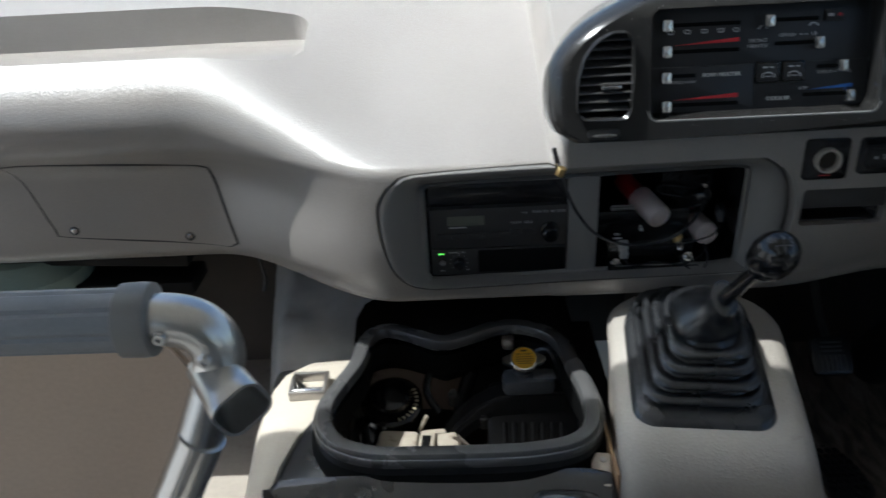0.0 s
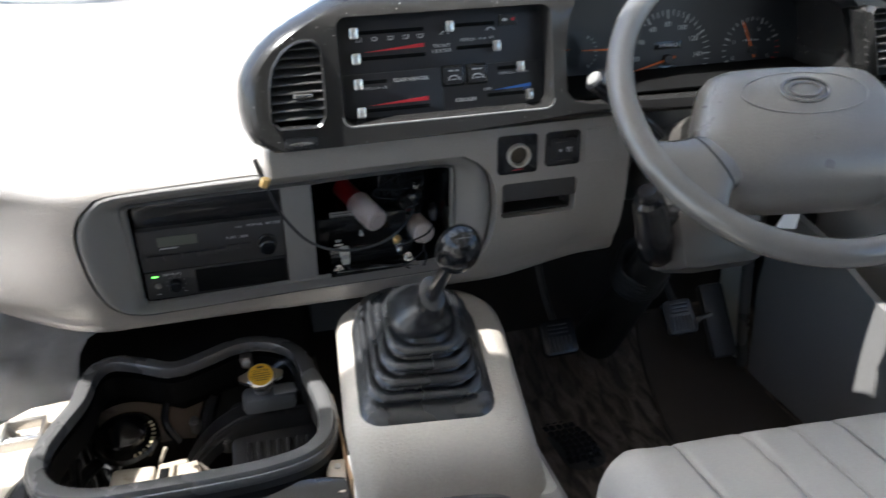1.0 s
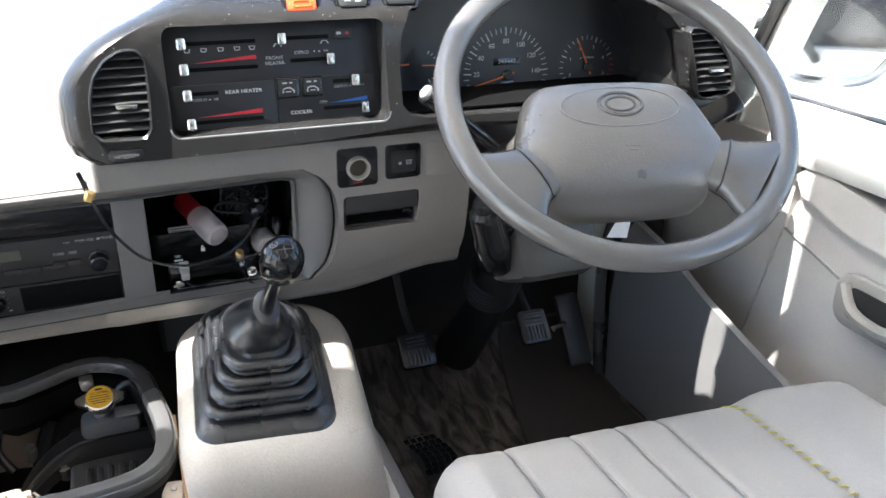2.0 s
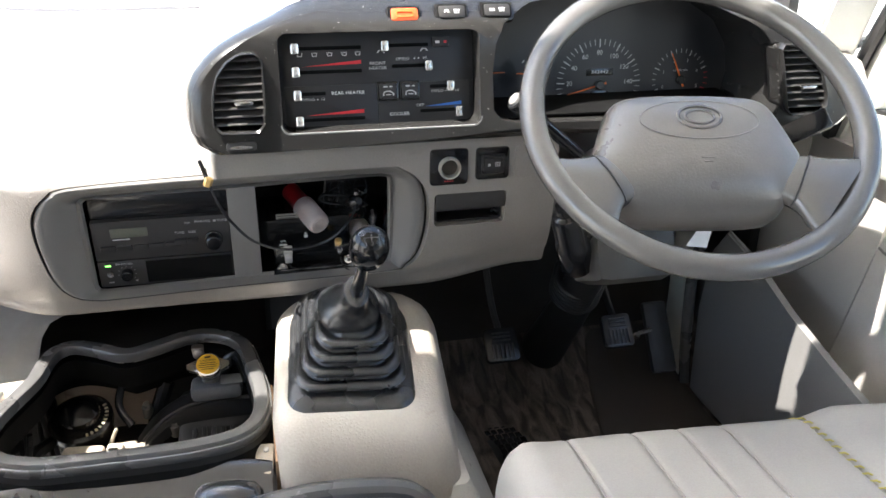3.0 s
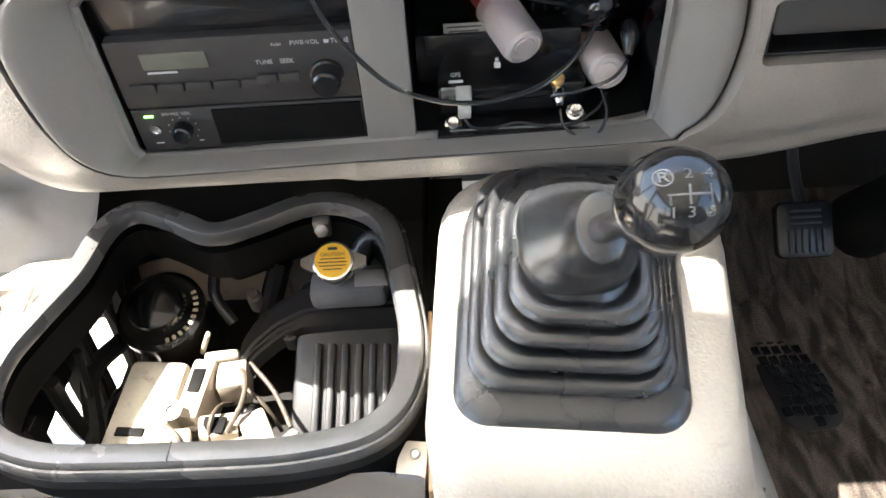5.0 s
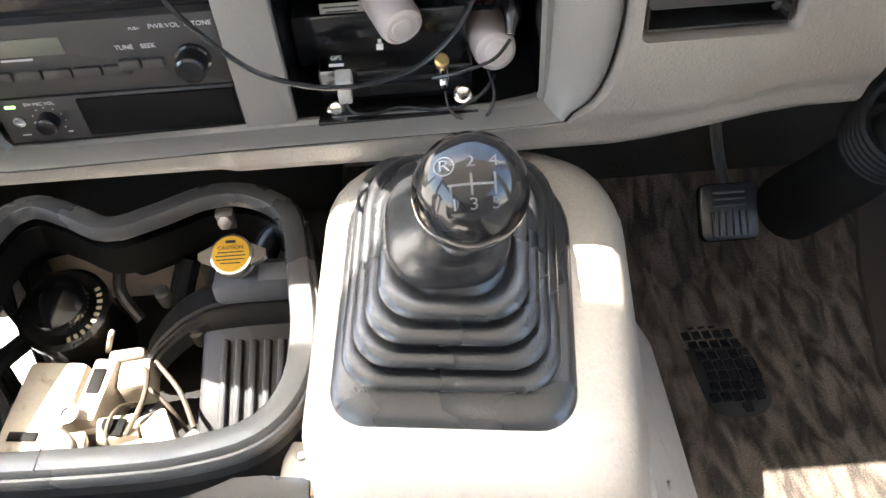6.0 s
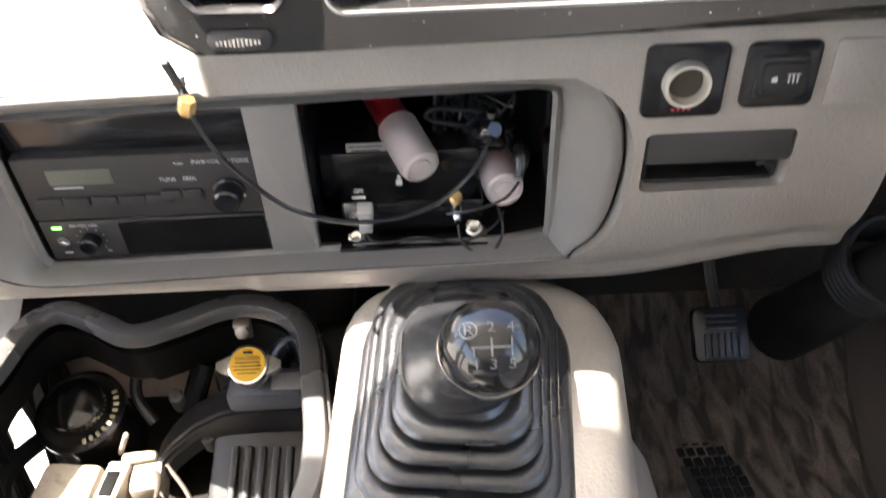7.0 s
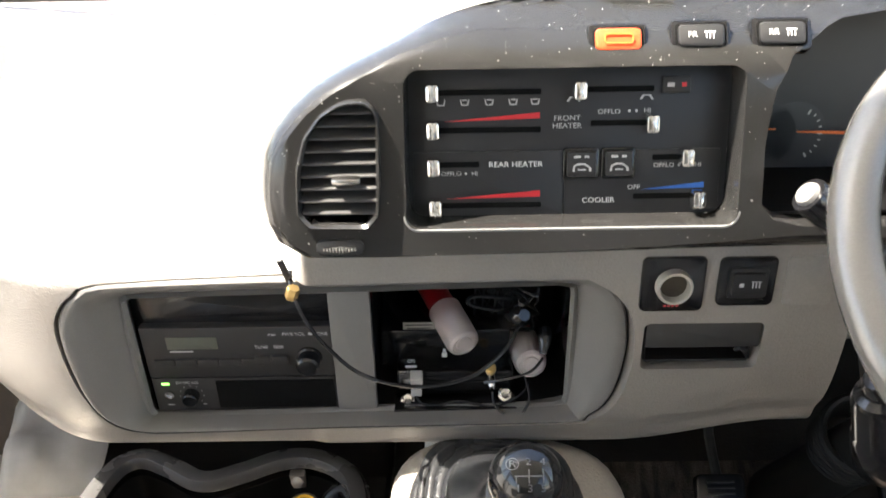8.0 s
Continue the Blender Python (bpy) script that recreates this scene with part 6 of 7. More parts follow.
PALEBOX = mat("dusty_box", (0.40, 0.35, 0.28), 0.6, bump=0.3, fine=250, var=0.25, scale=18, dirt=(0.14, 0.09, 0.05), dirt_amount=0.45)
LEADS = mat("dirty_lead", (0.05, 0.037, 0.026), 0.6, var=0.3)
relay = thing("relay_box", "dusty pale relay box with brackets and wiring", "relay box", (-0.05, 1.06, 0.0))
bm = bmesh.new()
boxy(bm, (-0.080, 1.105, 0.125), (0.066, 0.15, 0.085), 0.008, (6, 0, -6))
part("case", bm, PALEBOX, relay)
for c, s2, r in (((-0.030, 1.145, 0.135), (0.026, 0.075, 0.06), (6, 0, -8)), ((0.004, 1.165, 0.140), (0.034, 0.035, 0.04), (5, 0, 8)), ((-0.004, 1.100, 0.135), (0.04, 0.03, 0.035), (0, 12, 15)), ((0.040, 1.095, 0.135), (0.03, 0.05, 0.03), (0, 0, 25)), ((0.085, 1.030, 0.17), (0.06, 0.022, 0.022), (0, 0, 10)), ((-0.018, 1.205, 0.140), (0.040, 0.014, 0.012), (0, 0, 6)), ((-0.036, 1.215, 0.155), (0.006, 0.010, 0.034), (0, 25, 0)), ((0.03, 1.06, 0.15), (0.03, 0.03, 0.03), (10, 20, 30)), ((-0.035, 1.07, 0.16), (0.028, 0.03, 0.02), (0, 10, 10))):
    bm = bmesh.new()
    boxy(bm, c, s2, 0.004, r)
    part("relay", bm, PALEBOX, relay)
for c, s2 in (((-0.004, 1.098, 0.1535), (0.024, 0.020, 0.004)), ((-0.030, 1.150, 0.166), (0.014, 0.030, 0.003)), ((-0.086, 1.085, 0.1665), (0.030, 0.010, 0.003))):
    bm = bmesh.new()
    boxy(bm, c, s2, 0.001, (6, 0, -6))
    part("opening", bm, DEEP, relay)
bm = bmesh.new()
lathe(bm, pose(-0.046, 1.107, 0.170, 20), [(0.011, 0), (0.011, 0.003), (0.006, 0.003), (0.006, 0.0), (0, 0)], 16)
part("eyelet", bm, STEEL, relay)
for pts in ([(0.005, 1.18, 0.15), (0.022, 1.155, 0.165), (0.025, 1.12, 0.165), (0.01, 1.09, 0.15)], [(0.02, 1.185, 0.15), (0.05, 1.15, 0.14), (0.075, 1.10, 0.14)], [(-0.05, 1.09, 0.168), (-0.03, 1.07, 0.17), (-0.02, 1.04, 0.16)], [(0.045, 1.075, 0.15), (0.06, 1.05, 0.165), (0.09, 1.05, 0.16)]):
    bm = bmesh.new()
    tube(bm, spline(pts, 5), 0.0028, 8)
    part("lead", bm, LEADS, relay)

for k in range(16):
    random.seed(300 + k)
    c = V(random.uniform(-0.06, 0.085), random.uniform(1.0, 1.15), random.uniform(0.125, 0.165))
    bm = bmesh.new()
    if k % 2:
        d = V(random.uniform(-1, 1), random.uniform(-1, 1), random.uniform(0.0, 0.5)).normalized() * 0.03
        tube(bm, spline([c - d, c + V(0, 0, 0.012), c + d, c + d * 1.6 - V(0, 0, 0.03)], 5), random.uniform(0.0018, 0.0035), 8)
        part("lead", bm, LEADS, relay)
    else:
        boxy(bm, c, (random.uniform(0.010, 0.022), random.uniform(0.012, 0.026), 0.014), 0.002, (random.uniform(-20, 20), random.uniform(-20, 20), random.uniform(0, 90)))
        part("connector", bm, (PALEBOX, CASTAL, LEADS)[k // 2 % 3], relay)

# ---- steering wheel ----
sw = thing("steering_wheel", "grey padded four-spoke steering wheel with a leathery hub", "steering wheel", (0.79, 0.93, 0.70))
WC = V(0.787, 0.890, 0.747)
WN = V(-0.104, -0.995 * math.sin(radians(39.9)), 0.995 * math.cos(radians(39.9))).normalized()
WX = (V(1, 0, 0) - WN * WN.x).normalized()
WY = WN.cross(WX)
WX, WY = WX * math.cos(radians(-8)) + WY * math.sin(radians(-8)), WY * math.cos(radians(-8)) - WX * math.sin(radians(-8))
MW = Matrix(((WX.x, WY.x, WN.x, WC.x), (WX.y, WY.y, WN.y, WC.y), (WX.z, WY.z, WN.z, WC.z), (0, 0, 0, 1)))
bm = bmesh.new()
tube(bm, [MW @ V(0.2125 * math.cos(2 * math.pi * k / 96), 0.2125 * math.sin(2 * math.pi * k / 96), 0) for k in range(96)], 0.0165, 16, True)
part("rim", bm, WHEELP, sw, "smooth worn grey rim", 60)
bm = bmesh.new()
# hub pad: a pillow in the wheel's plane, set slightly below the rim
PAD = [(-.118, -.022), (-.106, .008), (-.092, .022), (-.06, .028), (0, .030), (.06, .028), (.092, .022), (.106, .008), (.118, -.022), (.127, -.050), (.132, -.070), (.122, -.092), (.101, -.126), (.085, -.136), (.04, -.139), (-.04, -.139), (-.085, -.136), (-.101, -.126), (-.122, -.092), (-.132, -.070), (-.127, -.050)]
PCY = -0.060
PADN = polar([(p.x, p.y) for p in spline([(x, y, 0) for x, y in PAD], 4, True)], (0, PCY), 72)
PADN = [(x - 0.012, y) for x, y in PADN]
loops = [[MW @ V(x * 0.80, PCY + (y - PCY) * 0.75, -0.055) for x, y in PADN]]
for f, z in ((0.92, -0.045), (0.985, -0.030), (1.0, -0.015), (0.985, -0.003), (0.95, 0.006), (0.88, 0.013), (0.72, 0.019), (0.5, 0.022), (0.25, 0.0235), (0.10, 0.0239)):
    loops.append([MW @ V(x * f, PCY + (y - PCY) * f, z - 8 * max(0.0, -0.088 - PCY - (y - PCY) * f) ** 2) for x, y in PADN])
loft(bm, loops, True, False)
crown = bm.verts.new(MW @ V(-0.0005, PCY, 0.024))
last = list(bm.verts)[-73:-1]
for k in range(72):
    bm.faces.new((last[k], last[(k + 1) % 72], crown))
pad = part("hub_pad", bm, HUBP, sw, "grained grey hub pad", 60)
bm = bmesh.new()
EC = (-0.010, -0.018)
PADF = [(0.92, -0.045), (0.985, -0.030), (1.0, -0.015), (0.985, -0.003), (0.95, 0.006), (0.88, 0.013), (0.72, 0.019), (0.5, 0.022), (0.25, 0.0235), (0.0, 0.024)]


def pad_z(x, y):
    """The height of the pad's crown at a place in the wheel's plane."""
    dx, dy = x + 0.012, y - PCY
    a = math.atan2(dy, dx) % (2 * math.pi)
    px, py = PADN[int(round(a / (2 * math.pi) * 72)) % 72]
    f = min(math.hypot(dx, dy) / math.hypot(px + 0.012, py - PCY), 0.985)
    for (f0, z0), (f1, z1) in zip(PADF[3:], PADF[4:]):
        if f1 <= f <= f0:
            return z0 + (z1 - z0) * (f0 - f) / (f0 - f1)
    return 0.02


def oval(bm, rx, ry, cy, r, lift, n=64):
    tube(bm, [MW @ V(EC[0] + rx * math.cos(2 * math.pi * k / n), cy + ry * math.sin(2 * math.pi * k / n), pad_z(EC[0] + rx * math.cos(2 * math.pi * k / n), cy + ry * math.sin(2 * math.pi * k / n)) + lift) for k in range(n)], r, 8, True)


bm = bmesh.new()
oval(bm, 0.074, 0.030, EC[1] - 0.003, 0.0009, 0.0002)
part("oval_groove", bm, TRIM2, pad)
bm = bmesh.new()
oval(bm, 0.027, 0.0175, EC[1], 0.0020, 0.0005)
oval(bm, 0.018, 0.0105, EC[1], 0.0016, 0.0005)
part("emblem", bm, WHEELP, pad, "raised plain oval emblem")
bm = bmesh.new()
for y, w in ((-0.078, 0.008), (-0.083, 0.005)):
    tube(bm, [MW @ V(EC[0] + q * w, y, pad_z(EC[0] + q * w, y) + 0.0003) for q in (-1, 0, 1)], 0.0006, 5)
part("horn_mark", bm, TRIM2, pad)
SPOKE = [((.118, -.060), (.088, -.120), -.006, .019), ((.136, -.062), (.101, -.129), -.004, .0195), ((.150, -.066), (.106, -.136), -.002, .018), ((.170, -.068), (.110, -.145), 0, .0165), ((.188, -.066), (.113, -.156), 0, .0155), ((.203, -.062), (.122, -.172), 0, .013)]


def spoke_loop(sx, top, low, z, h, f=1.0):
    t, l = V(*top, z), V(*low, z)
    c, d = (t + l) / 2, (t - l) / 2
    out = []
    for a in range(20):
        q = 2 * math.pi * a / 20
        e = math.copysign(abs(math.sin(q)) ** 0.6, math.sin(q))
        v = c + d * math.cos(q) + V(0, 0, h * f * e * (0.7 if e < 0 else 1))
        out.append(MW @ V(sx * v.x - 0.010 * (1 - max(0.0, (abs(v.x) - 0.13) / 0.08)), v.y, v.z))
    return out


for sx in (-1, 1):
    # broad lower spokes, flaring into the rim
    bm = bmesh.new()
    loft(bm, [spoke_loop(sx, *row) for row in SPOKE])
    part("spoke", bm, WHEELP, sw, "broad grey spoke", 60)
    bm = bmesh.new()
    tube(bm, spoke_loop(sx, *SPOKE[1], 1.02)[0:11], 0.0013, 6)
    part("spoke_seam", bm, BLACK, sw, "dark seam between pad and spoke")
bm = bmesh.new()
lathe(bm, MW @ Matrix.Translation((-0.010, -0.03, 0)), [(0.04, -0.10), (0.05, -0.075), (0.05, -0.05), (0, -0.05)], 28)
part("boss", bm, COLP, sw)

# ---- steering column ----
SHAFT = mat("dull_black_rubber", (0.010, 0.010, 0.010), 0.6, spec=0.3, var=0.2, bump=0.1, fine=400)
col = thing("steering_column", "grey steering column shroud with a dark lower shaft", "steering column", (0.76, 1.05, 0.45))
bm = bmesh.new()
loops = []
for t, w, h in ((0.12, 0.10, 0.09), (0.25, 0.125, 0.13), (0.6, 0.13, 0.145), (0.85, 0.13, 0.14), (1.0, 0.12, 0.12)):
    c = V(0.790, 0.925, 0.680).lerp(V(0.782, 1.15, 0.53), t)
    d = (V(0.775, 1.15, 0.53) - V(0.783, 0.925, 0.685)).normalized()
    xx = V(1, 0, 0)
    yy = d.cross(xx).normalized()
    loops.append([c + xx * px + yy * py for px, py in rrect(w, h, 0.03, 5)])
loft(bm, loops)
part("shroud", bm, COLP, col, "moulded grey shroud", 40)
bm = bmesh.new()
boxy(bm, (0.770, 1.035, 0.50), (0.135, 0.13, 0.095), 0.025, (-25, 0, 0))
part("lower_shroud", bm, COLP, col)
bm = bmesh.new()
tube(bm, [(0.76, 1.08, 0.50), (0.785, 1.20, 0.37), (0.80, 1.28, 0.28), (0.795, 1.40, 0.12)], [0.030, 0.034, 0.038, 0.046], 20)
part("shaft_cover", bm, SHAFT, col, "black shaft cover going into the floor")
bm = bmesh.new()
for k in range(6):
    c = V(0.785, 1.215, 0.375).lerp(V(0.795, 1.255, 0.325), k / 5)
    d = V(0.1, 0.62, -0.76).normalized()
    m = Matrix.Translation(c) @ d.to_track_quat("Z", "Y").to_matrix().to_4x4()
    tube(bm, [m @ V(0.043 * math.cos(2 * math.pi * j / 28), 0.043 * math.sin(2 * math.pi * j / 28), 0) for j in range(28)], 0.006, 8, True)
part("bellows", bm, SHAFT, col, "black ribbed bellows")
bm = bmesh.new()
d = V(0.042, 0.034, -0.108).normalized()
m = Matrix.Translation((0.652, 0.985, 0.600)) @ d.to_track_quat("Z", "Y").to_matrix().to_4x4()
lathe(bm, m, [(0, -0.004), (0.012, -0.004), (0.0135, 0.0), (0.0135, 0.012), (0.020, 0.016), (0.0225, 0.024), (0.0235, 0.070), (0.0255, 0.074), (0.0262, 0.118), (0.022, 0.126), (0, 0.126)], 22)
boxy(bm, (0.705, 1.02, 0.535), (0.06, 0.03, 0.05), 0.008, (20, 0, 0))
part("ignition_lock", bm, GLOSS, col, "black ignition lock barrel")
bm = bmesh.new()
boxy(bm, (0.676, 0.992, 0.522), (0.006, 0.008, 0.012), 0.002)
part("lock_stud", bm, CHROME, col)
tag = thing("paper_tag", "white paper tag hanging under the wheel", "tag", (0.868, 0.966, 0.53))
bm = bmesh.new()
loft(bm, [[V(0.866, 0.967 + d, 0.575), V(0.880, 0.965 + d, 0.577), V(0.873, 0.966 + d, 0.526), V(0.837, 0.963 + d, 0.533)] for d in (0, 0.0008)])
part("paper", bm, WHITE, tag)
bm = bmesh.new()
tube(bm, spline([(0.868, 0.966, 0.573), (0.864, 0.985, 0.585), (0.855, 1.005, 0.578)], 4), 0.0008, 5)
part("string", bm, WHITE, tag)
bm = bmesh.new()
slab(bm, pose(0.864, 0.9655, 0.5665, 90), 0.006, 0.008, 0.0006, 0.002, 0.0002)
part("red_mark", bm, RED, tag)

# ---- stalks ----
st = thing("lamp_stalk", "black lamp stalk with a grey end and yellow print", "stalk", (0.60, 1.02, 0.73))
bm = bmesh.new()
tube(bm, [(0.69, 1.03, 0.66), (0.635, 1.028, 0.705), (0.607, 1.024, 0.730), (0.590, 1.021, 0.743)], [0.008, 0.0095, 0.0125, 0.0135], 18)
part("arm", bm, GLOSS, st)
bm = bmesh.new()
d = V(-0.76, -0.10, 0.58).normalized()
m = Matrix.Translation((0.588, 1.0208, 0.7445)) @ d.to_track_quat("Z", "Y").to_matrix().to_4x4()
lathe(bm, m, [(0.0150, -0.034), (0.0150, 0.001), (0.0142, 0.003), (0, 0.003)], 24)
twist = part("twist_knob", bm, GLOSS, st, "black twist knob with yellow print")
bm = bmesh.new()
lathe(bm, m, [(0.0105, 0.001), (0.0103, 0.004), (0.0090, 0.0065), (0.005, 0.0075), (0, 0.0078)], 24)
part("end_cap", bm, mat("stalk_grey", (0.17, 0.165, 0.16), 0.35, var=0.1), twist, "grey end cap")
for turn in (95, 125, 155, 185):
    bm = bmesh.new()
    flat(bm, m @ Matrix.Rotation(radians(turn), 4, "Z") @ Matrix.Translation((0.0152, 0, -0.012)) @ Matrix.Rotation(radians(90), 4, "Y"), 0.011, 0.0040)
    part("print_bar", bm, YELLOW, twist)
st2 = thing("wiper_stalk", "black wiper stalk with a flat end", "stalk", (0.98, 0.95, 0.69))
bm = bmesh.new()
tube(bm, [(0.88, 1.0, 0.665), (0.93, 0.975, 0.685), (0.965, 0.955, 0.697)], [0.008, 0.009, 0.011], 12)
part("arm", bm, GLOSS, st2)
bm = bmesh.new()
boxy(bm, (0.988, 0.945, 0.708), (0.062, 0.014, 0.030), 0.004, (-25, -28, -18))
part("paddle", bm, GLOSS, st2)

# ---- pedals ----
def pedal(x, y, z, w, h, label):
    ob = thing("pedal", label, "pedal", (x, y, z), "pedals")
    m = pose(x, y, z, 48)
    bm = bmesh.new()
    slab(bm, m, w, h, 0.014, 0.010, 0.004, (0, 0, -0.006))
    pad2 = part("pad", bm, RUBBER, ob, "worn rubber pad")
    for k in range(6):
        bm = bmesh.new()
        slab(bm, m, 0.0035, h * 0.42, 0.004, 0.001, 0.001, (-w * 0.3 + k * w * 0.12, -h * 0.2, 0.007))
        part("ridge", bm, mat("worn_ridge", (0.03, 0.03, 0.032), 0.5, var=0.3) if k == 0 else bpy.data.materials["worn_ridge"], pad2)
    for k in range(3):
        bm = bmesh.new()
        slab(bm, m, w * 0.55, 0.003, 0.004, 0.001, 0.001, (0, h * 0.12 + k * h * 0.11, 0.007))
        part("ridge", bm, mat("worn_ridge", (0.03, 0.03, 0.032), 0.5, var=0.3) if k == 0 else bpy.data.materials["worn_ridge"], pad2)
    bm = bmesh.new()
    tube(bm, spline([(x, y + 0.012, z + 0.015), (x - 0.005, y + 0.08, z + 0.08), (x - 0.02, y + 0.16, z + 0.3)], 5), 0.007, 8)
    part("arm", bm, BLACK, ob)


pedal(0.678, 1.322, 0.185, 0.068, 0.068, "grey clutch pedal with a ribbed rubber pad")
pedal(0.892, 1.262, 0.225, 0.060, 0.066, "grey brake pedal with a ribbed rubber pad")
acc = thing("accelerator", "black hanging accelerator pedal", "pedal", (1.02, 1.33, 0.10))
bm = bmesh.new()
boxy(bm, (1.03, 1.345, 0.15), (0.055, 0.018, 0.15), 0.008, (-35, 0, 0))
part("pad", bm, BLACK, acc)
bm = bmesh.new()
tube(bm, [(0.955, 1.30, 0.19), (0.99, 1.31, 0.19)], 0.006, 8)
lathe(bm, pose(0.952, 1.30, 0.19, 90), [(0.008, -0.004), (0.008, 0.006), (0, 0.008)], 12)
part("stop", bm, CHROME, acc)
# ---- floor fittings ----
pad3 = thing("heel_pad", "worn black rubber heel grid set in the carpet", "heel pad", (0.69, 1.25, 0.0))
for i in range(9):
    for j in range(5):
        x, y = 0.650 + j * 0.0135 + (0.012 * math.sin(i * 0.5)), 1.175 + i * 0.0165
        if (i in (0, 8) and j in (0, 4)) or (i == 0 and j < 3):
            continue
        bm = bmesh.new()
        boxy(bm, (x, y, 0.003), (0.0105, 0.0135, 0.004), 0.0012, (0, 0, 8))
        part("stud", bm, RUBBER, pad3)
bm = bmesh.new()
slab(bm, pose(0.681, 1.24, 0.0006, 0, 0, 4), 0.080, 0.155, 0.0012, 0.03, 0.0004)
part("backing", bm, BLACK, pad3)
mat_o = thing("floor_mat", "dark brown ribbed floor mat", "floor mat", (1.0, 1.2, 0.0))
bm = bmesh.new()
rows = []
for y, z, x0, x1 in ((1.10, 0.0, 0.868, 1.108), (1.115, 0.0, 0.855, 1.115), (1.25, 0.0, 0.872, 1.117), (1.38, 0.012, 0.902, 1.117), (1.46, 0.045, 0.922, 1.117), (1.495, 0.072, 0.932, 1.115), (1.51, 0.084, 0.945, 1.105)):
    rows.append([V(x0, y, z + 0.001), V(x0 + 0.004, y, z + 0.006), V(x1 - 0.004, y, z + 0.006), V(x1, y, z + 0.001)])
loft(bm, rows)
part("sheet", bm, mat("mat_brown", (0.050, 0.040, 0.033), 0.9, bump=0.5, fine=300, var=0.2, depth=0.002), mat_o)

# ---- kick panel beside the door ----
kick = thing("kick_panel", "smooth grey side panel of the footwell", "panel", (1.13, 1.1, 0.0))
bm = bmesh.new()
KP = [(1.355, 0.0), (1.36, 0.20), (1.345, 0.34), (1.30, 0.40), (1.20, 0.375), (1.08, 0.33), (0.95, 0.295), (0.86, 0.275), (0.70, 0.25), (0.45, 0.24), (0.45, 0.0)]
loft(bm, [[V(x, y, z) for y, z in KP] for x in (1.125, 1.139)])
bmesh.ops.bevel(bm, geom=[e for e in bm.edges if abs(e.verts[0].co.x - e.verts[1].co.x) < 1e-6], offset=0.005, segments=3, affect="EDGES", clamp_overlap=True)
part("sheet", bm, KICK, kick)
bm = bmesh.new()
tube(bm, spline([(1.115, 1.36, 0.02), (1.112, 1.375, 0.15), (1.115, 1.38, 0.30), (1.14, 1.36, 0.45)], 6), 0.012, 10)
part("piping", bm, SEAL, kick, "dark rubber piping")
bm = bmesh.new()
boxy(bm, (1.118, 1.43, 0.22), (0.006, 0.09, 0.40), 0.002)
part("pale_strip", bm, PAINT, kick)

# ---- driver's seat ----
seat = thing("driver_seat", "grey vinyl driver's seat with a torn yellow-stitched seam", "seat", (0.78, 0.3, 0.0))
bm = bmesh.new()
NX, NY = 44, 40
grid = []
def seat_z(u, v):
    """u across 0..1, v from front 0 to back 1."""
    e = min(u, 1 - u)
    side_r = 0.05 * (1 - math.sqrt(max(0.0, 1 - (1 - min(e / 0.06, 1)) ** 2)))
    front = 0.06 * (1 - math.sqrt(max(0.0, 1 - (1 - min(v / 0.08, 1)) ** 2)))
    bol = 0.016 * smooth01((u - 0.68) / 0.1) + 0.006 * smooth01((0.12 - u) / 0.08)
    z = 0.384 + bol + 0.018 * v - side_r - front
    for s in (0.145, 0.295, 0.40, 0.50, 0.69):
        z -= 0.005 * math.exp(-((u - s) / 0.006) ** 2) * (1 if v > 0.01 else 0.6)
    return z
SEAT_X0, SEAT_X1 = 0.503, 1.075
us = sorted(set([i / NX for i in range(NX + 1)] + [s + o for s in (0.145, 0.295, 0.40, 0.50, 0.69) for o in (-0.012, -0.006, 0, 0.006, 0.012)] + [0.005, 0.015, 0.985, 0.995]))
vs = sorted(set([j / NY for j in range(NY + 1)] + [0.004, 0.012, 0.02, 0.035]))
def seat_p(u, v):
    y = 0.795 - 0.62 * v - 0.045 * u - 0.012 * (abs(2 * u - 1)) ** 4
    return V(SEAT_X0 + (SEAT_X1 - SEAT_X0) * u, y, seat_z(u, v))
top = [[bm.verts.new(seat_p(u, v)) for u in us] for v in vs]
for a, b in zip(top, top[1:]):
    for i in range(len(us) - 1):
        bm.faces.new((a[i], a[i + 1], b[i + 1], b[i]))
edge = [top[0][i] for i in range(len(us))] + [top[j][-1] for j in range(1, len(vs))] + [top[-1][i] for i in range(len(us) - 2, -1, -1)] + [top[j][0] for j in range(len(vs) - 2, 0, -1)]
low = [bm.verts.new((0.785 + (e.co.x - 0.785) * 0.99, 0.45 + (e.co.y - 0.45) * 0.99, 0.22)) for e in edge]
for i in range(len(edge)):
    j = (i + 1) % len(edge)
    bm.faces.new((edge[i], edge[j], low[j], low[i]))
bm.faces.new(low)
cushion = part("cushion", bm, SEATV, seat, "dimpled grey vinyl cushion", 60)
for s in (0.145, 0.295, 0.40, 0.50):
    bm = bmesh.new()
    tube(bm, [seat_p(s, 0.004 + 0.99 * k / 24) + V(0, 0, 0.003) for k in range(25)], 0.0012, 5)
    part("seam", bm, SEATV, cushion)
YEL = mat("yellow_thread", (0.45, 0.38, 0.10), 0.7, var=0.2)
for k in range(26):
    bm = bmesh.new()
    v = 0.03 + k * 0.022
    p = seat_p(0.69, v) + V(0, 0, 0.004)
    tube(bm, [p + V(-0.006, 0.003, -0.001), p + V(0, 0, 0.0015), p + V(0.006, -0.003, -0.001)], 0.0013, 5)
    part("stitch", bm, YEL, cushion, "loose yellow stitch")
bm = bmesh.new()
boxy(bm, (0.785, 0.45, 0.12), (0.46, 0.50, 0.20), 0.02)
part("pedestal", bm, BLACK, seat, "dark seat pedestal")
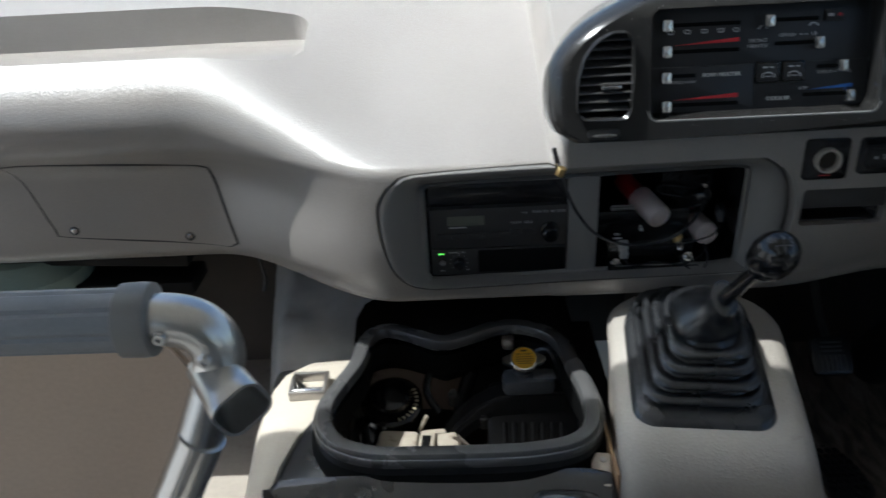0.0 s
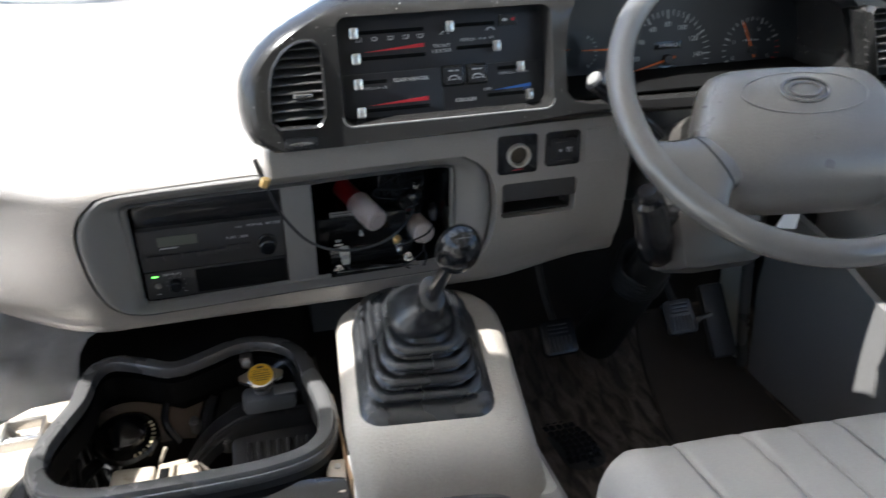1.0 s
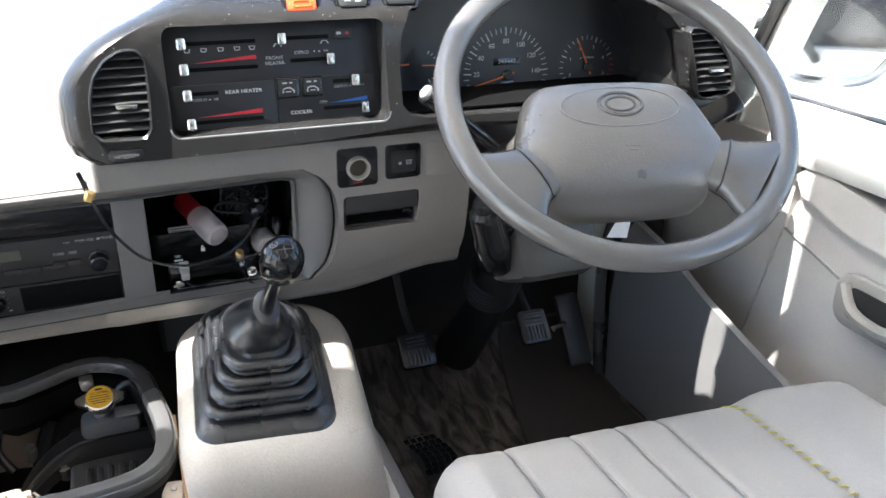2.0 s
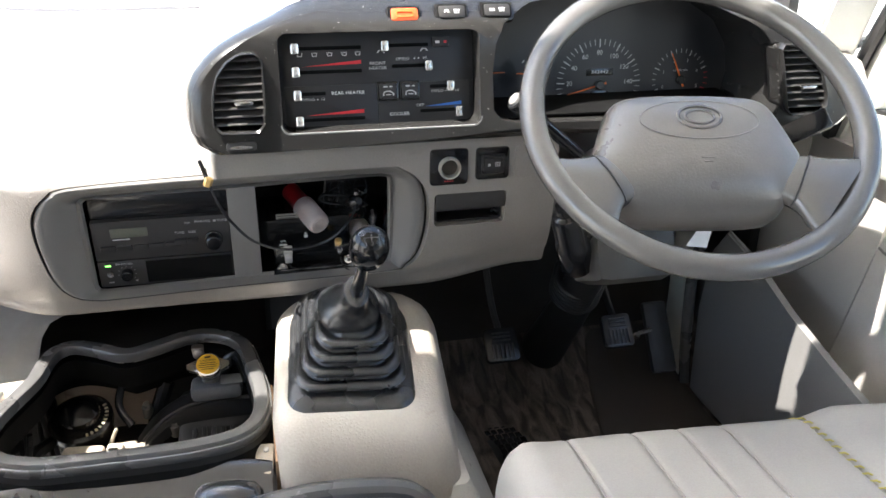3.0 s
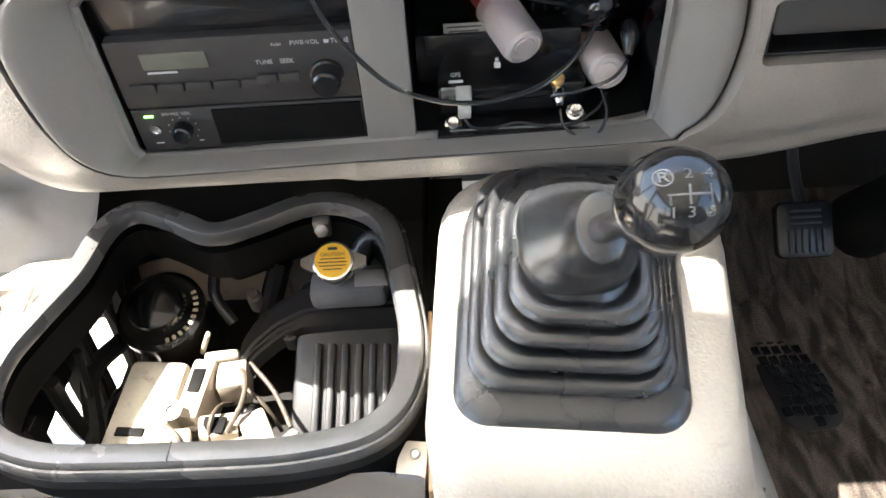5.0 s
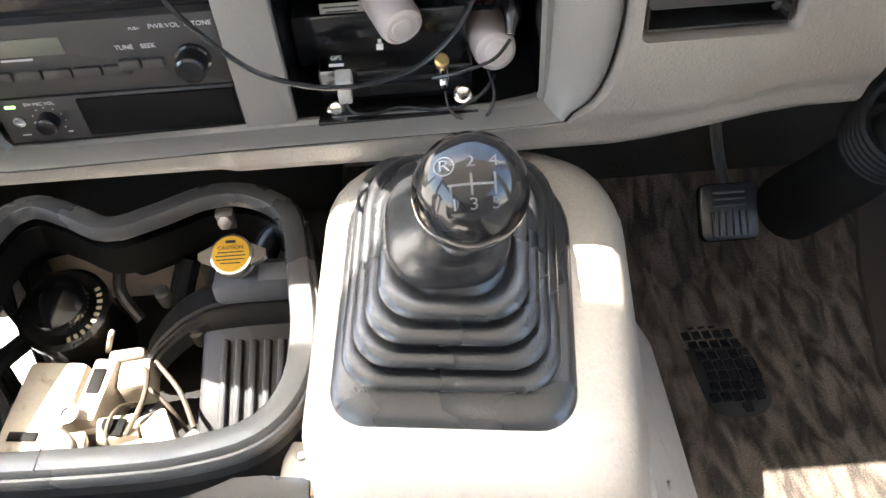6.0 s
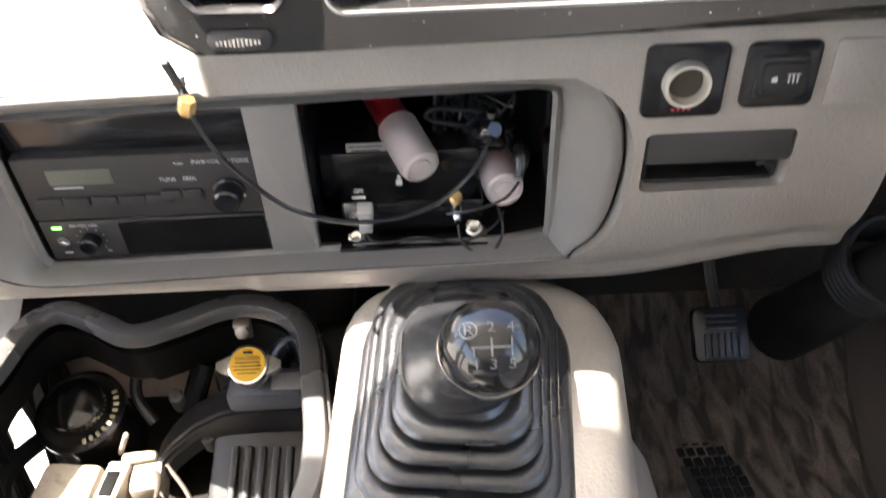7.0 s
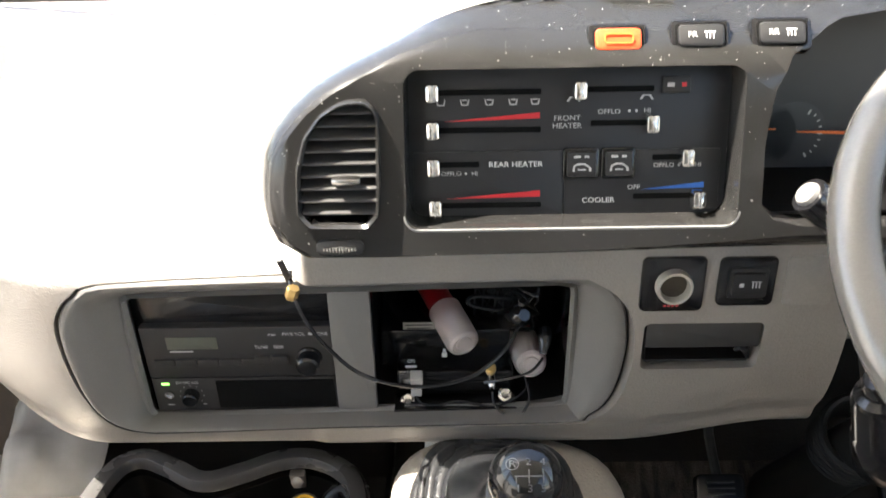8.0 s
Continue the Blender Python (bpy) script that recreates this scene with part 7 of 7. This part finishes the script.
bm = bmesh.new()
loops = [[V(0.785 + px, y + py * 0.5, z) for px, py in rrect(w, 0.18, 0.04, 5)] for y, z, w in ((0.12, 0.36, 0.50), (0.08, 0.55, 0.52), (0.03, 0.80, 0.50), (0.0, 0.98, 0.40), (-0.01, 1.0, 0.36))]
loft(bm, loops)
part("backrest", bm, SEATV, seat, "grey vinyl backrest", 60)
bm = bmesh.new()
boxy(bm, (1.105, 0.66, 0.335), (0.05, 0.10, 0.03), 0.006, (0, 0, 12))
part("recline_lever", bm, TRIM, seat, "grey plastic lever")

# ---- grab rail and partition by the entrance ----
CASTRAIL = mat("polished_cast", (0.58, 0.57, 0.55), 0.27, metal=1, var=0.15, bump=0.05, fine=300)
rail = thing("grab_rail", "grey ribbed grab rail with a chrome elbow and open socket", "grab rail", (-0.19, 0.60, -0.28))
RY = 0.60
bm = bmesh.new()
gr = []
for k in range(48):
    a = 2 * math.pi * k / 48
    rr = 0.0242 - (0.0016 if k % 6 == 0 else 0)
    gr.append((rr * math.cos(a), rr * math.sin(a)))
loft(bm, [[V(x, RY + px, 0.715 - (x + 0.2) * 0.01 + py * 0.95) for px, py in gr] for x in (-1.24, -0.9, -0.6, -0.4, -0.198)])
part("grip", bm, mat("grip_rubber", (0.20, 0.205, 0.215), 0.42, bump=0.1, fine=400, var=0.08), rail, "grey ribbed rubber grip", 25)
bm = bmesh.new()
lathe(bm, pose(-0.201, RY, 0.7145, 0, 90), [(0.024, -0.002), (0.0268, 0.0), (0.0272, 0.014), (0.0265, 0.021), (0.022, 0.023), (0, 0.023)], 28)
part("end_collar", bm, TRIM2, rail, "darker grey end collar")
bm = bmesh.new()
tube(bm, spline([(-0.190, RY, 0.714), (-0.168, RY, 0.7135), (-0.151, RY, 0.708), (-0.141, RY, 0.696), (-0.139, RY, 0.682), (-0.142, RY, 0.672)], 6), [0.0192] * 31, 24)
el2 = part("elbow", bm, CASTRAIL, rail, "polished cast elbow", 60)
for x, z in ((-0.171, 0.710), (-0.1425, 0.690)):
    bm = bmesh.new()
    lathe(bm, pose(x, RY - 0.0195, z, 90), [(0.0055, -0.002), (0.0055, 0.002), (0.004, 0.0035), (0.0022, 0.0035), (0.0022, 0.001), (0, 0.001)], 14)
    part("socket_screw", bm, SATIN, el2)
bm = bmesh.new()
d = V(0.60, -0.76, -0.24).normalized()
m = Matrix.Translation((-0.141, RY - 0.004, 0.666)) @ d.to_track_quat("Z", "Y").to_matrix().to_4x4()
m = m @ Matrix.Rotation(radians(28), 4, "Z")
loft(bm, [[m @ V(px, py, h) for px, py in rrect(w, w * 1.06, r, 6)] for w, r, h in ((0.020, 0.008, -0.014), (0.034, 0.016, -0.014), (0.037, 0.017, 0.002), (0.039, 0.015, 0.024), (0.0405, 0.013, 0.037), (0.0398, 0.0125, 0.0384), (0.0352, 0.0105, 0.0384), (0.0342, 0.010, 0.036), (0.032, 0.011, 0.010), (0.028, 0.011, 0.000), (0.020, 0.008, -0.004), (0.020, 0.008, -0.014))], False, False)
bmesh.ops.remove_doubles(bm, verts=bm.verts, dist=0.00001)
part("tee_socket", bm, CASTRAIL, rail, "open square cast tee socket", 45)
bm = bmesh.new()
tube(bm, [(-0.166, RY + 0.006, 0.606), (-0.196, RY + 0.006, 0.548), (-0.30, RY + 0.01, 0.375), (-0.67, RY + 0.03, -0.25)], 0.0185, 20)
rod(bm, (-0.150, RY + 0.020, 0.655), (-0.170, RY + 0.008, 0.600), 0.0165, 0.0182, 22)
part("post", bm, SATIN, rail, "satin steel post")
pb = thing("partition_board", "plain beige partition board beside the entrance", "partition", (-0.75, 0.72, -0.28))
bm = bmesh.new()
loft(bm, [[V(-1.24, y, -0.28), V(-0.64, y, -0.28), V(-0.259, y, 0.467), V(-0.204, y, 0.575), V(-0.200, y, 0.61), V(-0.215, y, 0.635), V(-1.24, y, 0.64)] for y in (0.70, 0.725)])
bmesh.ops.bevel(bm, geom=list(bm.edges), offset=0.004, segments=2, affect="EDGES", clamp_overlap=True)
part("board", bm, BEIGE, pb)
bm = bmesh.new()
loft(bm, [[V(x + ox, y, z + oz) for x, z in ((-0.64, -0.28), (-0.259, 0.467), (-0.204, 0.575))] + [V(x + ox + 0.016, y, z + oz - 0.006) for x, z in ((-0.204, 0.575), (-0.259, 0.467), (-0.64, -0.28))] for y, ox, oz in ((0.694, 0.001, 0.0), (0.731, 0.001, 0.0))])
part("edge_strip", bm, SATIN, pb, "bright metal edge strip")
# ---- left footwell: vinyl sheet, wall and dim fittings ----
sheet = thing("vinyl_sheet", "wrinkled grey vinyl sheet under the dashboard", "vinyl sheet", (-0.2, 1.3, -0.28))
bm = bmesh.new()
rows = []
for j in range(19):
    f = j / 18
    y = 1.262 + 0.19 * f
    top = 0.238 + 0.175 * f ** 0.85
    row = [V(-0.300, y, 0.03), V(-0.299, y, 0.12)]
    for i in range(25):
        u = i / 24
        x = -0.298 + (0.15 + 0.14 * smooth01((f - 0.3) / 0.4)) * u
        drop = 0.055 * max(0.0, 1 - u / 0.22) ** 2.2
        z = top - drop + (0.016 * noise.noise(V(x * 11, f * 4, 0.3)) + 0.010 * noise.noise(V(x * 30, f * 9, 2)) + 0.004 * math.sin(f * 9 + x * 25)) * min(1, f * 4)
        row.append(V(x, y + 0.006 * noise.noise(V(x * 18, f * 6, 5)), z))
    rows.append(row)
loft(bm, rows, False, False, False)
bmesh.ops.solidify(bm, geom=bm.faces[:], thickness=0.004)
part("sheet", bm, mat("pale_sheet", (0.42, 0.415, 0.40), 0.42, bump=0.3, fine=60, var=0.15, depth=0.003, dirt=(0.3, 0.26, 0.2), dirt_amount=0.1), sheet, "", 60)
brk = thing("bracket", "thin black stay beside the vinyl sheet", "bracket", (-0.305, 1.25, 0.2))
bm = bmesh.new()
tube(bm, spline([(-0.306, 1.362, 0.42), (-0.304, 1.360, 0.39), (-0.300, 1.358, 0.365), (-0.304, 1.352, 0.345)], 4), 0.004, 6)
part("bar", bm, BLACK, brk)
hd = thing("blower_case", "dim green-grey blower case under the dashboard", "blower", (-0.68, 1.5, 0.1))
bm = bmesh.new()
lathe(bm, pose(-0.82, 1.55, 0.18, 0), [(0.12, -0.12), (0.13, 0.0), (0.12, 0.14), (0.08, 0.17), (0, 0.17)], 28)
part("drum", bm, mat("green_plastic", (0.30, 0.38, 0.32), 0.5, var=0.15), hd)
bm = bmesh.new()
boxy(bm, (-0.62, 1.66, 0.10), (0.78, 0.02, 0.66), 0.002)
part("back_plate", bm, mat("brown_board", (0.085, 0.072, 0.06), 0.7, var=0.25, bump=0.2, fine=150), hd)
for k in range(2):
    bm = bmesh.new()
    boxy(bm, (-0.66, 1.55, 0.28 + 0.07 * k), (0.36, 0.1, 0.03), 0.006, (0, 3 * k, 0))
    part("louvre", bm, GRIMY, hd)
# ---- outside: mirror and parked cars ----
mi = thing("door_mirror", "chrome-framed outside mirror beside the driver's door", "mirror", (1.6, 1.4, 0.6))
bm = bmesh.new()
mf = [(p.x, p.y) for p in spline([(1.515, .665, 0), (1.50, .615, 0), (1.44, .606, 0), (1.34, .620, 0), (1.285, .650, 0), (1.255, .72, 0), (1.24, .85, 0), (1.25, .95, 0), (1.38, .98, 0), (1.50, .95, 0), (1.53, .85, 0), (1.53, .74, 0)], 4, True)]
tube(bm, [V(1.65 - (y - 1.38) * 0.2, y, z) for y, z in mf], 0.011, 8, True)
part("frame", bm, CHROME, mi)
bm = bmesh.new()
loft(bm, [[V(1.652 - (y - 1.38) * 0.2, y, z) for y, z in mf], [V(1.66 - (y - 1.38) * 0.2, y, z) for y, z in mf]])
part("glass", bm, mat("mirror", (0.85, 0.86, 0.86), 0.03, metal=1, var=0.02), mi)
bm = bmesh.new()
tube(bm, [(1.34, 1.55, 0.60), (1.5, 1.55, 0.70), (1.64, 1.5, 0.75)], 0.012, 8)
part("arm", bm, BLACK, mi)


def parked_car(x, y, turn, colour, label):
    z = -0.85 - 0.0875 * (0.73 * x + 0.68 * y)
    ob = thing("parked_car", label, "car", (x, y, z), "parked cars")
    m = pose(x, y, z, 0, 0, turn)
    paint = mat("car_paint", colour, 0.3, metal=0.3, var=0.05, coat=0.5)
    bm = bmesh.new()
    pr = [(-2.15, .35), (-2.2, .6), (-2.05, .85), (-1.1, .95), (-0.5, 1.42), (0.9, 1.45), (1.6, .98), (2.1, .9), (2.2, .6), (2.15, .35)]
    loft(bm, [[m @ V(a, w * (0.8 if b > 1.2 else 1), b) for a, b in pr] for w in (-0.82, -0.6, 0.6, 0.82)])
    part("body", bm, paint, ob)
    bm = bmesh.new()
    for w in (-0.80, 0.80):
        loft(bm, [[m @ V(a, w + e, b) for a, b in ((-0.95, .98), (-0.45, 1.36), (0.85, 1.38), (1.4, 1.0))] for e in (-0.02, 0.02)])
    part("side_glass", bm, GLOSS, ob)
    for a in (-1.3, 1.3):
        for w in (-0.78, 0.78):
            bm = bmesh.new()
            lathe(bm, m @ pose(a, w - 0.1, 0.32, -90), [(0.2, 0), (0.32, 0.0), (0.32, 0.2), (0.2, 0.2)], 20)
            wheel2 = part("wheel", bm, RUBBER, ob)
            bm = bmesh.new()
            lathe(bm, m @ pose(a, w - 0.105, 0.32, -90), [(0.2, 0), (0.2, 0.21), (0, 0.21)], 16)
            part("rim", bm, SATIN, wheel2)


parked_car(46, 42, -35, (0.28, 0.19, 0.17), "dull red-brown parked car far off in the yard")
parked_car(55, 58, -30, (0.55, 0.55, 0.55), "pale grey parked car far off in the yard")
